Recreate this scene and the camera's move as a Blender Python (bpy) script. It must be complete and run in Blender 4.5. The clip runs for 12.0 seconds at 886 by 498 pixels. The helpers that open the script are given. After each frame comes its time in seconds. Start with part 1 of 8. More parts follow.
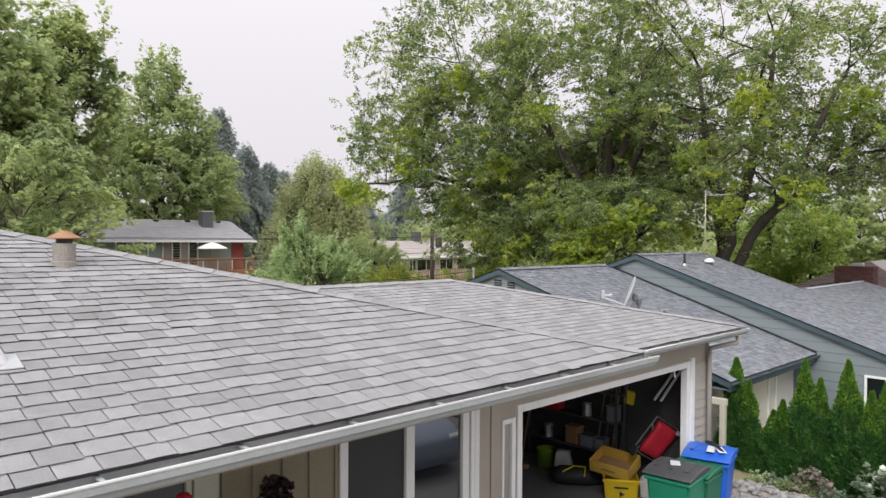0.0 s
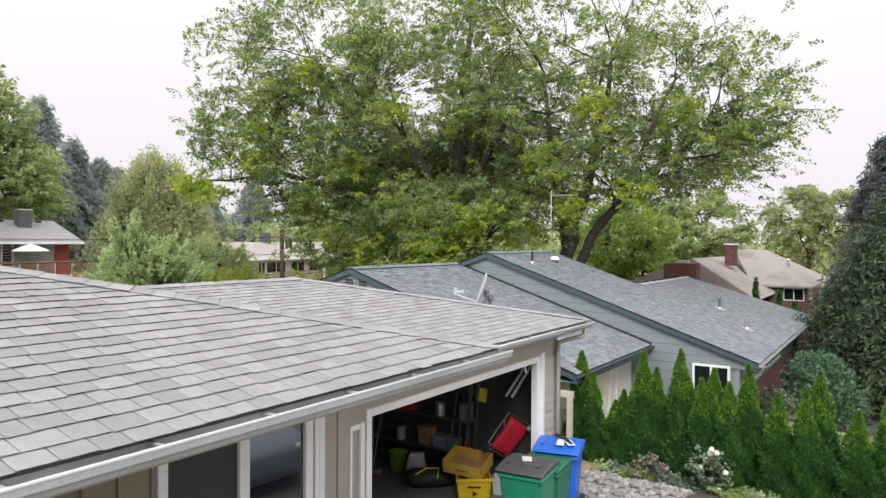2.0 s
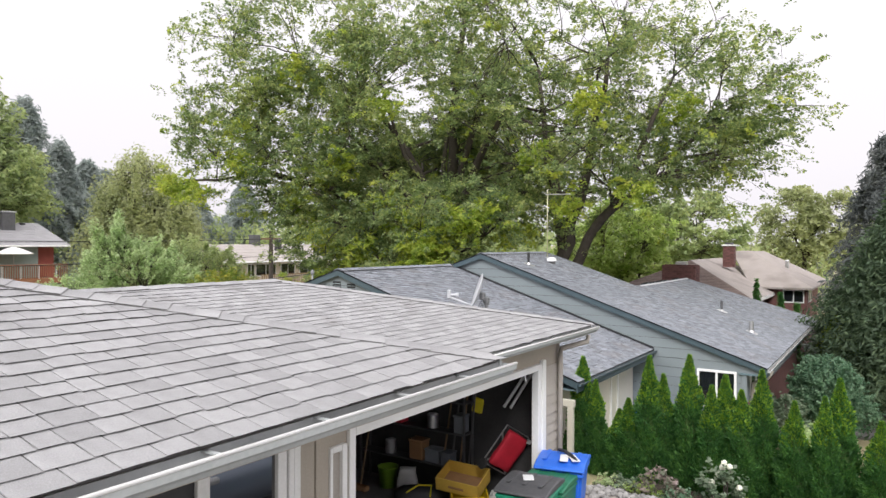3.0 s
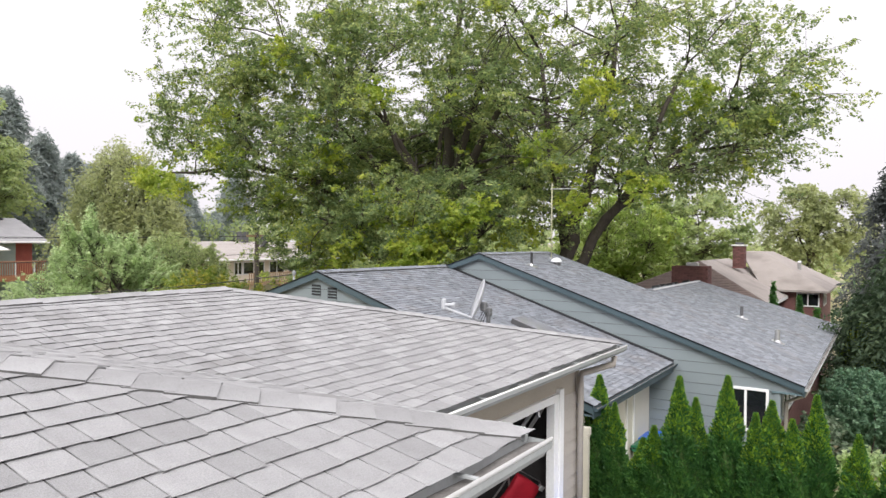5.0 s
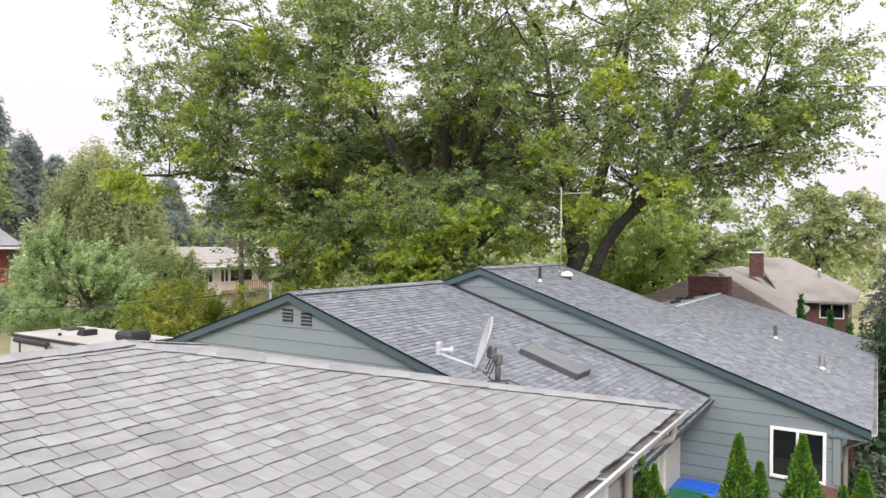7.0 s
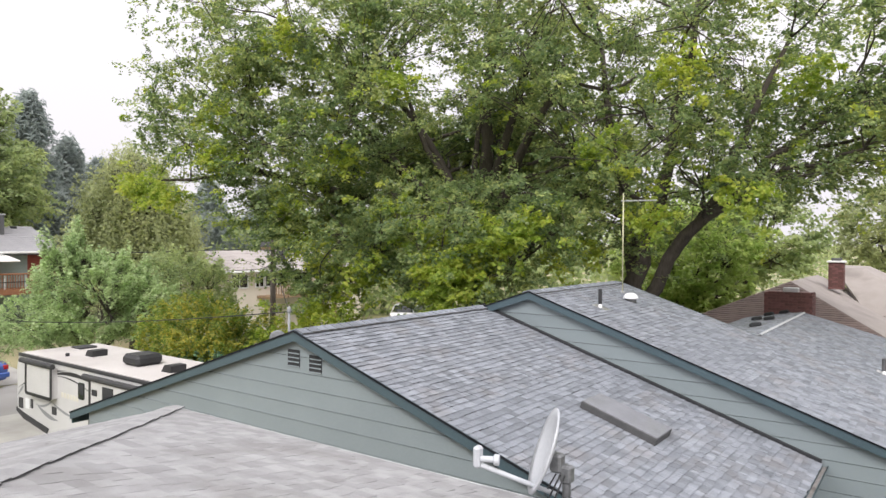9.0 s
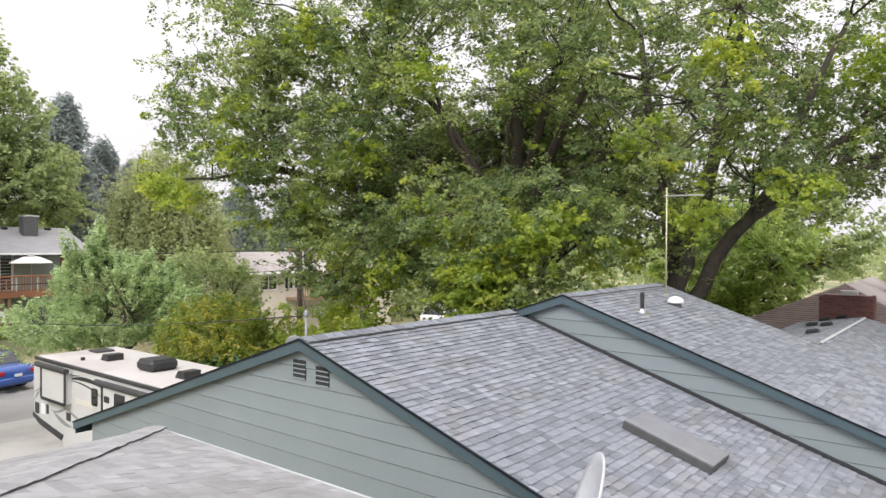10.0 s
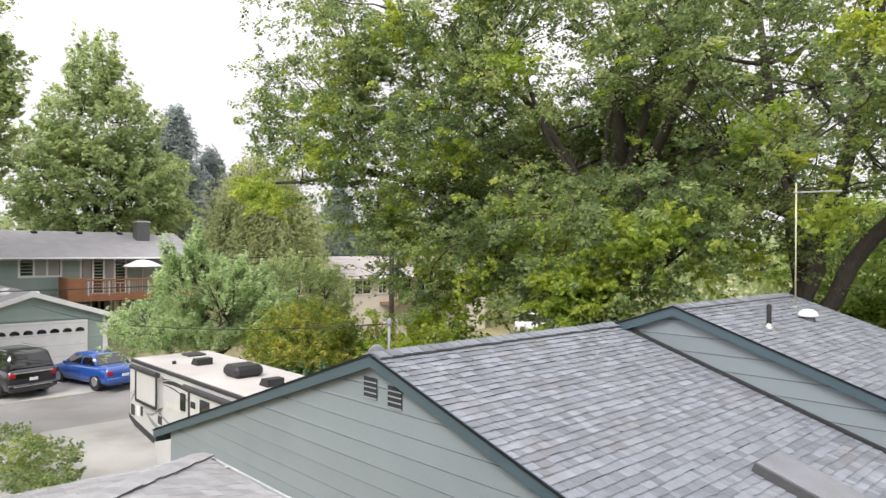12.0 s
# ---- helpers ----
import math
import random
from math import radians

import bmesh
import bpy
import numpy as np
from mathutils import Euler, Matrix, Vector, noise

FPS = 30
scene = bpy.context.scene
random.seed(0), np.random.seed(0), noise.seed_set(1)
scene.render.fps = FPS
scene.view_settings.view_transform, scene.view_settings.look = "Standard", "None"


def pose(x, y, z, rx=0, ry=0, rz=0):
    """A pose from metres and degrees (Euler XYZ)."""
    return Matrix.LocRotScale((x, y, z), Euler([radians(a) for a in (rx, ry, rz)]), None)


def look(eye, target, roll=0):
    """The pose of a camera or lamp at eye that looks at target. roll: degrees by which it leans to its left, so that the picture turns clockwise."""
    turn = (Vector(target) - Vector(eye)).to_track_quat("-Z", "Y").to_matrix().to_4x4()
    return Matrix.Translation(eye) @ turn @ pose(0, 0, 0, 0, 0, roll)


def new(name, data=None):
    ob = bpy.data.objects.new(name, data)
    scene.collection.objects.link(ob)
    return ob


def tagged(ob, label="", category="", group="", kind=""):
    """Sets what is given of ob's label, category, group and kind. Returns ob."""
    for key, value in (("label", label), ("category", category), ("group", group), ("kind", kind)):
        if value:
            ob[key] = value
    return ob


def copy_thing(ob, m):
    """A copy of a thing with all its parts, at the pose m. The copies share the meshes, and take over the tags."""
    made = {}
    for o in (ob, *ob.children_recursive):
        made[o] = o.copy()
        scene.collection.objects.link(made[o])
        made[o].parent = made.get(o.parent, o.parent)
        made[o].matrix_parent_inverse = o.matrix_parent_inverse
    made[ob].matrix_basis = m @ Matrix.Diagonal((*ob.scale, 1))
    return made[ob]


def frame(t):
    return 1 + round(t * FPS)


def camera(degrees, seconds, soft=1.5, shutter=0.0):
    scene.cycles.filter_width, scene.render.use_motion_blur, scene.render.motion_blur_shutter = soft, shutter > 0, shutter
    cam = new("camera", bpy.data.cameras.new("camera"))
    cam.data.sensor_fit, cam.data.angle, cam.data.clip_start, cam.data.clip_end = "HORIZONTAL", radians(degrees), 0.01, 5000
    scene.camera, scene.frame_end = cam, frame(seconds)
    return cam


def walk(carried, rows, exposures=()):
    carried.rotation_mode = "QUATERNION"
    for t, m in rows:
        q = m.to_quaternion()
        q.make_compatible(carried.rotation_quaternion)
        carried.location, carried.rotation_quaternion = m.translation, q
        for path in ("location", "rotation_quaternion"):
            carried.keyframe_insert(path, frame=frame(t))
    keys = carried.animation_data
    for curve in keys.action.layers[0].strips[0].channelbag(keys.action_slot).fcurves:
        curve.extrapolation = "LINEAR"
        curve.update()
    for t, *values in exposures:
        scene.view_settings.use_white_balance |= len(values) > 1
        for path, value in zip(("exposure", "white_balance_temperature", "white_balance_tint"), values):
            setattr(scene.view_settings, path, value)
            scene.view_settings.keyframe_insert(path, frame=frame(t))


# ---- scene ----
cam = camera(65.9, 12.0)
PATH = [
    (0, (1.298, 0.66, 3.849), (-0.141, 2.048, 3.818), 0.4),
    (0.5, (1.229, 0.768, 3.81), (0.011, 2.354, 3.786), 0.3),
    (1, (1.202, 0.815, 3.795), (0.05, 2.45, 3.77), 0.3),
    (1.5, (1.162, 0.869, 3.783), (0.035, 2.522, 3.757), 0.3),
    (2, (1.037, 1.061, 3.752), (-0.077, 2.722, 3.73), 0.3),
    (2.5, (0.807, 1.395, 3.718), (-0.296, 3.064, 3.699), 0.4),
    (3, (0.61, 1.695, 3.694), (-0.486, 3.368, 3.68), 0.2),
    (5, (-0.354, 3.193, 3.714), (-1.437, 4.874, 3.694), 0.5),
    (5.5, (-0.63, 3.612, 3.732), (-1.707, 5.296, 3.716), 0.4),
    (6, (-0.891, 4.063, 3.813), (-1.967, 5.749, 3.795), 0.4),
    (6.5, (-1.165, 4.502, 3.858), (-2.237, 6.191, 3.844), 0.4),
    (8.5, (-2.417, 6.381, 4.269), (-3.552, 8.028, 4.25), 0.4),
    (9, (-2.649, 6.813, 4.309), (-3.825, 8.43, 4.289), 0.4),
    (9.5, (-2.916, 7.285, 4.295), (-4.126, 8.877, 4.277), 0.4),
    (10, (-3.148, 7.707, 4.264), (-4.401, 9.266, 4.248), 0.3),
    (10.5, (-3.381, 8.062, 4.259), (-4.656, 9.603, 4.244), 0.3),
    (11, (-3.581, 8.393, 4.253), (-4.871, 9.922, 4.241), 0.4),
    (11.5, (-3.675, 8.529, 4.248), (-4.999, 10.028, 4.241), 0.4),
    (12, (-3.743, 8.563, 4.253), (-5.202, 9.931, 4.249), 0.3),
]
walk(cam, [(t, look(e, g, r)) for t, e, g, r in PATH], [(0, 0.48), (1.5, 0.62), (3.0, 0.74), (5.0, 0.76), (8.5, 0.74), (12.0, 0.84)])

# ---------------------------------------------------------------- light
world = bpy.data.worlds.new("world")
scene.world = world
world.use_nodes = True
wn, wl = world.node_tree.nodes, world.node_tree.links
sky = wn.new("ShaderNodeTexSky")
sky.sky_type, sky.sun_disc = "NISHITA", False
sky.sun_elevation, sky.sun_rotation = radians(38), radians(215)
sky.air_density, sky.dust_density, sky.ozone_density, sky.altitude = 1.0, 6.0, 1.0, 60
hue = wn.new("ShaderNodeHueSaturation")
hue.inputs["Saturation"].default_value = 0.10
flat = wn.new("ShaderNodeMixRGB")
flat.inputs["Fac"].default_value = 0.75
flat.inputs["Color2"].default_value = (10.95, 10.5, 11.1, 1)
wl.new(sky.outputs[0], hue.inputs["Color"])
wl.new(hue.outputs[0], flat.inputs["Color1"])
# an overcast sky: brighter overhead than near the horizon
where = wn.new("ShaderNodeTexCoord")
height = wn.new("ShaderNodeSeparateXYZ")
rise_up = wn.new("ShaderNodeMapRange")
rise_up.interpolation_type = "SMOOTHSTEP"
for q, v in zip(("From Min", "From Max", "To Min", "To Max"), (0.12, 0.98, 0.735, 1.30)):
    rise_up.inputs[q].default_value = v
veil = wn.new("ShaderNodeMixRGB")
veil.blend_type = "MULTIPLY"
veil.inputs["Fac"].default_value = 1.0
wl.new(where.outputs["Generated"], height.inputs[0])
wl.new(height.outputs["Z"], rise_up.inputs["Value"])
wl.new(flat.outputs[0], veil.inputs["Color1"])
wl.new(rise_up.outputs[0], veil.inputs["Color2"])
wl.new(veil.outputs[0], wn["Background"].inputs["Color"])
wn["Background"].inputs["Strength"].default_value = 0.092
sun = new("sun", bpy.data.lights.new("sun", "SUN"))
sun.data.energy, sun.data.angle, sun.data.color = 1.75, radians(25), (1.0, 0.98, 0.965)
sun.matrix_world = look((10, -18, 18), (0, 0, 0))

# ---------------------------------------------------------------- helpers of this scene
rng = random.Random(7)
npr = np.random.default_rng(11)


def base_of(parent):
    m = Matrix.Identity(4)
    while parent:
        m = parent.matrix_basis @ m if parent.parent is None else m
        parent = parent.parent
    return m


def thing(name, label, category, at=(0, 0, 0), group="", kind="", turn=0):
    ob = new(name)
    ob.empty_display_size = 0.2
    ob.matrix_basis = pose(*at, 0, 0, turn)
    return tagged(ob, label, category, group, kind)


def attach(ob, parent, world_coords):
    if parent is not None:
        ob.parent = parent
        if world_coords and parent.parent is None:
            ob.matrix_parent_inverse = parent.matrix_basis.inverted()
    return ob


def part(name, bm, material, parent=None, label="", smooth=False, local=False):
    """Links a bmesh as one mesh object; its points are in world metres unless local."""
    me = bpy.data.meshes.new(name)
    bm.normal_update()
    bm.to_mesh(me)
    bm.free()
    me.materials.append(material)
    if smooth:
        me.polygons.foreach_set("use_smooth", [True] * len(me.polygons))
    ob = new(name, me)
    attach(ob, parent, not local)
    return tagged(ob, label)


def part_py(name, verts, faces, material, parent=None, label="", smooth=False, local=False):
    me = bpy.data.meshes.new(name)
    me.from_pydata([tuple(v) for v in verts], [], faces)
    me.materials.append(material)
    if smooth:
        me.polygons.foreach_set("use_smooth", [True] * len(me.polygons))
    ob = new(name, me)
    attach(ob, parent, not local)
    return tagged(ob, label)


def box(x0, x1, y0, y1, z0, z1, bevel=0.0, bm=None, m=None):
    bm = bm or bmesh.new()
    r = bmesh.ops.create_cube(bm, size=1.0)
    vs = r["verts"]
    bmesh.ops.transform(bm, matrix=Matrix.LocRotScale(((x0 + x1) / 2, (y0 + y1) / 2, (z0 + z1) / 2), None,
                                                      (abs(x1 - x0), abs(y1 - y0), abs(z1 - z0))), verts=vs)
    if bevel:
        es = {e for v in vs for e in v.link_edges}
        out = bmesh.ops.bevel(bm, geom=list(es), offset=bevel, segments=1, affect="EDGES")
        vs = list({v for f in out["faces"] for v in f.verts} | {v for v in vs if v.is_valid})
    if m is not None:
        bmesh.ops.transform(bm, matrix=m, verts=[v for v in vs if v.is_valid])
    return bm


def prism(poly, axis, a, b, bm=None):
    """A flat polygon of two coordinates, pushed from a to b along axis x, y or z."""
    bm = bm or bmesh.new()

    def at(p, h):
        return {"x": (h, p[0], p[1]), "y": (p[0], h, p[1]), "z": (p[0], p[1], h)}[axis]
    lo = [bm.verts.new(at(p, a)) for p in poly]
    hi = [bm.verts.new(at(p, b)) for p in poly]
    n = len(poly)
    bm.faces.new(lo)
    bm.faces.new(hi[::-1])
    for i in range(n):
        bm.faces.new((lo[i], hi[i], hi[(i + 1) % n], lo[(i + 1) % n]))
    bmesh.ops.recalc_face_normals(bm, faces=bm.faces[:])
    return bm


def tube(points, radii, sides=8, bm=None, cap=True):
    """A round bar along points; radii is one number or one a point."""
    bm = bm or bmesh.new()
    pts = [Vector(p) for p in points]
    if isinstance(radii, (int, float)):
        radii = [radii] * len(pts)
    rings = []
    side = None
    for i, p in enumerate(pts):
        d = (pts[min(i + 1, len(pts) - 1)] - pts[max(i - 1, 0)]).normalized()
        if side is None:
            side = d.orthogonal().normalized()
        side = (side - d * side.dot(d)).normalized()
        up = d.cross(side)
        rings.append([bm.verts.new(p + radii[i] * (math.cos(a) * side + math.sin(a) * up))
                      for a in (2 * math.pi * k / sides for k in range(sides))])
    for r0, r1 in zip(rings, rings[1:]):
        for k in range(sides):
            bm.faces.new((r0[k], r0[(k + 1) % sides], r1[(k + 1) % sides], r1[k]))
    if cap:
        bm.faces.new(rings[0][::-1])
        bm.faces.new(rings[-1])
    return bm


def lathe(profile, sides=20, at=(0, 0, 0), bm=None):
    """A turned form from (radius, height) pairs."""
    bm = bm or bmesh.new()
    rings = []
    for r, h in profile:
        rings.append([bm.verts.new((at[0] + r * math.cos(a), at[1] + r * math.sin(a), at[2] + h))
                      for a in (2 * math.pi * k / sides for k in range(sides))])
    for r0, r1 in zip(rings, rings[1:]):
        for k in range(sides):
            bm.faces.new((r0[k], r0[(k + 1) % sides], r1[(k + 1) % sides], r1[k]))
    bm.faces.new(rings[0][::-1])
    bm.faces.new(rings[-1])
    return bm


def smooth01(v):
    v = min(1.0, max(0.0, v))
    return v * v * (3 - 2 * v)


# ---------------------------------------------------------------- materials
def surface(name, c1, c2, rough=0.8, metal=0.0, scale=3.0, fine=60.0, bump=0.15, rand=0.0, island=False, contrast=1.0,
            stretch=(1, 1, 1), spec=0.5, c3=None, c3_at=0.6):
    """A mottled surface: two colours mixed by noise at two sizes, fine relief, and a shade that differs from piece to piece."""
    m = bpy.data.materials.new(name)
    m.use_nodes = True
    n, l = m.node_tree.nodes, m.node_tree.links
    b = n["Principled BSDF"]
    co = n.new("ShaderNodeTexCoord")
    mp = n.new("ShaderNodeMapping")
    mp.inputs["Scale"].default_value = stretch
    l.new(co.outputs["Object"], mp.inputs["Vector"])
    big = n.new("ShaderNodeTexNoise")
    big.inputs["Scale"].default_value, big.inputs["Detail"].default_value = scale, 5
    small = n.new("ShaderNodeTexNoise")
    small.inputs["Scale"].default_value, small.inputs["Detail"].default_value = fine, 3
    for t in (big, small):
        l.new(mp.outputs[0], t.inputs["Vector"])
    add = n.new("ShaderNodeMath")
    add.operation = "MULTIPLY_ADD"
    add.inputs[1].default_value = 0.6
    l.new(small.outputs[0], add.inputs[0])
    mul = n.new("ShaderNodeMath")
    mul.operation = "MULTIPLY"
    mul.inputs[1].default_value = 0.6
    l.new(big.outputs[0], mul.inputs[0])
    l.new(mul.outputs[0], add.inputs[2])
    ramp = n.new("ShaderNodeValToRGB")
    w = 0.22 / contrast
    ramp.color_ramp.elements[0].position, ramp.color_ramp.elements[0].color = 0.6 - w, (*c1, 1)
    ramp.color_ramp.elements[1].position, ramp.color_ramp.elements[1].color = 0.6 + w, (*c2, 1)
    l.new(add.outputs[0], ramp.inputs[0])
    col = ramp.outputs[0]
    if c3:
        st = n.new("ShaderNodeTexNoise")
        st.inputs["Scale"].default_value, st.inputs["Detail"].default_value = scale * 0.37, 6
        l.new(mp.outputs[0], st.inputs["Vector"])
        r3 = n.new("ShaderNodeValToRGB")
        r3.color_ramp.elements[0].position, r3.color_ramp.elements[1].position = c3_at - 0.06, c3_at + 0.1
        l.new(st.outputs[0], r3.inputs[0])
        mx = n.new("ShaderNodeMixRGB")
        mx.inputs["Color2"].default_value = (*c3, 1)
        l.new(r3.outputs[0], mx.inputs["Fac"])
        l.new(col, mx.inputs["Color1"])
        col = mx.outputs[0]
    if rand:
        if island:
            src = n.new("ShaderNodeNewGeometry").outputs["Random Per Island"]
        else:
            src = n.new("ShaderNodeObjectInfo").outputs["Random"]
        rm = n.new("ShaderNodeMapRange")
        rm.inputs["To Min"].default_value, rm.inputs["To Max"].default_value = 1 - rand, 1 + rand
        l.new(src, rm.inputs["Value"])
        hs = n.new("ShaderNodeHueSaturation")
        l.new(rm.outputs[0], hs.inputs["Value"])
        l.new(col, hs.inputs["Color"])
        col = hs.outputs[0]
    l.new(col, b.inputs["Base Color"])
    b.inputs["Roughness"].default_value, b.inputs["Metallic"].default_value = rough, metal
    b.inputs["Specular IOR Level"].default_value = spec
    if bump:
        bp = n.new("ShaderNodeBump")
        bp.inputs["Strength"].default_value, bp.inputs["Distance"].default_value = bump, 0.01
        l.new(small.outputs[0], bp.inputs["Height"])
        l.new(bp.outputs[0], b.inputs["Normal"])
    return m


def leafy(name, c1, c2, c3, scale=0.5, glow=0.35, rough=0.55):
    """Leaves: each one its own shade, clumps that turn yellower, and light that passes through."""
    m = bpy.data.materials.new(name)
    m.use_nodes = True
    n, l = m.node_tree.nodes, m.node_tree.links
    b = n["Principled BSDF"]
    geo = n.new("ShaderNodeNewGeometry")
    co = n.new("ShaderNodeTexCoord")
    no = n.new("ShaderNodeTexNoise")
    no.inputs["Scale"].default_value, no.inputs["Detail"].default_value = scale, 3
    l.new(co.outputs["Object"], no.inputs["Vector"])
    mx = n.new("ShaderNodeMath")
    mx.operation = "MULTIPLY_ADD"
    mx.inputs[1].default_value = 0.45
    l.new(geo.outputs["Random Per Island"], mx.inputs[0])
    l.new(no.outputs[0], mx.inputs[2])
    ramp = n.new("ShaderNodeValToRGB")
    e = ramp.color_ramp.elements
    e[0].position, e[0].color = 0.42, (*c1, 1)
    e[1].position, e[1].color = 0.72, (*c2, 1)
    k = e.new(0.98)
    k.color = (*c3, 1)
    l.new(mx.outputs[0], ramp.inputs[0])
    l.new(ramp.outputs[0], b.inputs["Base Color"])
    b.inputs["Roughness"].default_value = rough
    tr = n.new("ShaderNodeBsdfTranslucent")
    br = n.new("ShaderNodeHueSaturation")
    br.inputs["Value"].default_value, br.inputs["Saturation"].default_value = 1.65, 1.08
    l.new(ramp.outputs[0], br.inputs["Color"])
    l.new(br.outputs[0], tr.inputs["Color"])
    mix = n.new("ShaderNodeMixShader")
    mix.inputs[0].default_value = glow
    l.new(b.outputs[0], mix.inputs[1])
    l.new(tr.outputs[0], mix.inputs[2])
    l.new(mix.outputs[0], n["Material Output"].inputs["Surface"])
    return m


def glass(name, tint=(0.9, 0.95, 0.95), rough=0.01):
    m = bpy.data.materials.new(name)
    m.use_nodes = True
    n, l = m.node_tree.nodes, m.node_tree.links
    b = n["Principled BSDF"]
    b.inputs["Base Color"].default_value = (*tint, 1)
    b.inputs["Roughness"].default_value = rough
    b.inputs["Transmission Weight"].default_value = 1.0
    b.inputs["IOR"].default_value = 1.45
    return m


def paint(name, c, rough=0.45, metal=0.0, var=0.12, scale=6, coat=0.0, bump=0.03):
    c2 = tuple(min(1, v * (1 + var)) for v in c)
    c1 = tuple(v * (1 - var) for v in c)
    m = surface(name, c1, c2, rough, metal, scale, 90, bump)
    m.node_tree.nodes["Principled BSDF"].inputs["Coat Weight"].default_value = coat
    return m


M = {}
M["shingle_tan"] = surface("shingle_tan", (0.272, 0.271, 0.272), (0.372, 0.371, 0.375), 0.95, 0, 5.5, 210, 0.8, 0.13, False, 1.5, c3=(0.262, 0.258, 0.256), c3_at=0.58)
M["shingle_tan_rest"] = surface("shingle_tan_rest", (0.272, 0.271, 0.272), (0.372, 0.371, 0.375), 0.95, 0, 5.5, 210, 0.8, 0.13, True, 1.5, c3=(0.262, 0.258, 0.256), c3_at=0.58)
M["shingle_slate"] = surface("shingle_slate", (0.150, 0.163, 0.184), (0.264, 0.281, 0.309), 0.9, 0, 5.0, 160, 0.6, 0.23, False, 1.3, c3=(0.20, 0.203, 0.215), c3_at=0.58)
M["shingle_slate_rest"] = surface("shingle_slate_rest", (0.150, 0.163, 0.184), (0.264, 0.281, 0.309), 0.9, 0, 5.0, 160, 0.6, 0.23, True, 1.3, c3=(0.20, 0.203, 0.215), c3_at=0.58)
# cut asphalt edges, darkened further to draw the shadow line of each course
M["cut_edge_shade"] = surface("cut_edge_shade", (0.04, 0.04, 0.04), (0.13, 0.127, 0.124), 0.95, 0, 20, 120, 0.4)
M["cut_shade_dark"] = surface("cut_shade_dark", (0.014, 0.015, 0.017), (0.035, 0.037, 0.04), 0.95, 0, 20, 120, 0.4)
M["underlay"] = surface("underlay", (0.085, 0.082, 0.08), (0.15, 0.145, 0.14), 0.95, 0, 6, 80, 0.3)
M["felt"] = surface("felt", (0.03, 0.03, 0.03), (0.06, 0.058, 0.055), 0.95)
# gutter paint greyed: the shade on its outer face is put into the colour
M["gutter_shaded"] = surface("gutter_shaded", (0.36, 0.385, 0.385), (0.47, 0.49, 0.49), 0.45, 0, 2.0, 40, 0.05, c3=(0.31, 0.32, 0.315), c3_at=0.62)
M["gutter_dirt"] = surface("gutter_dirt", (0.16, 0.15, 0.142), (0.30, 0.285, 0.27), 0.95, 0, 8, 60, 0.6, c3=(0.07, 0.06, 0.05), c3_at=0.55)
M["trim_white"] = surface("trim_white", (0.70, 0.70, 0.68), (0.82, 0.82, 0.81), 0.5, 0, 3, 50, 0.06)
M["wall_tan"] = surface("wall_tan", (0.33, 0.295, 0.245), (0.40, 0.36, 0.30), 0.75, 0, 2, 60, 0.1)
M["siding_tan"] = surface("siding_tan", (0.31, 0.285, 0.25), (0.40, 0.37, 0.33), 0.75, 0, 2, 60, 0.1, 0.05)
M["siding_blue"] = surface("siding_blue", (0.174, 0.205, 0.216), (0.208, 0.242, 0.253), 0.6, 0, 1.2, 70, 0.08, 0.035)
M["trim_teal"] = surface("trim_teal", (0.043, 0.07, 0.084), (0.06, 0.094, 0.11), 0.5, 0, 2, 60, 0.06)
M["soffit_teal"] = surface("soffit_teal", (0.10, 0.16, 0.18), (0.13, 0.19, 0.21), 0.7)
M["vent_dark"] = surface("vent_dark", (0.012, 0.013, 0.014), (0.03, 0.032, 0.034), 0.9)
M["cream"] = surface("cream", (0.52, 0.50, 0.42), (0.62, 0.59, 0.50), 0.7, 0, 2, 50, 0.08)
M["bark"] = surface("bark", (0.038, 0.031, 0.025), (0.098, 0.082, 0.067), 0.95, 0, 3, 24, 0.9, stretch=(1, 1, 0.25))
M["leaf_maple"] = leafy("leaf_maple", (0.098, 0.145, 0.066), (0.200, 0.258, 0.110), (0.365, 0.395, 0.155), 0.60, 0.62)
M["leaf_yellow"] = leafy("leaf_yellow", (0.185, 0.26, 0.05), (0.31, 0.375, 0.075), (0.45, 0.46, 0.105), 0.8, 0.6)
M["leaf_apple"] = leafy("leaf_apple", (0.235, 0.32, 0.16), (0.37, 0.45, 0.245), (0.51, 0.58, 0.35), 0.9, 0.58)
M["leaf_gold"] = leafy("leaf_gold", (0.095, 0.165, 0.042), (0.215, 0.275, 0.062), (0.47, 0.405, 0.09), 1.0, 0.55)
M["leaf_light"] = leafy("leaf_light", (0.21, 0.29, 0.085), (0.30, 0.38, 0.125), (0.40, 0.46, 0.17), 0.6, 0.65)
# paler, greyer greens: distance haze is mixed into these two leaf colours
M["leaf_far_haze"] = leafy("leaf_far_haze", (0.22, 0.275, 0.14), (0.30, 0.355, 0.175), (0.37, 0.41, 0.195), 0.3, 0.6)
M["leaf_willow_haze"] = leafy("leaf_willow_haze", (0.25, 0.28, 0.15), (0.31, 0.34, 0.18), (0.36, 0.38, 0.19), 0.4, 0.55)
M["leaf_conifer"] = leafy("leaf_conifer", (0.040, 0.066, 0.036), (0.070, 0.112, 0.058), (0.125, 0.175, 0.085), 0.6, 0.3, 0.7)
# leaf_conifer lightened and greyed twice: haze over the farther conifers put into colour
M["leaf_conifer_mid_haze"] = leafy("leaf_conifer_mid_haze", (0.10, 0.115, 0.115), (0.14, 0.155, 0.15), (0.18, 0.195, 0.18), 0.5, 0.4, 0.7)
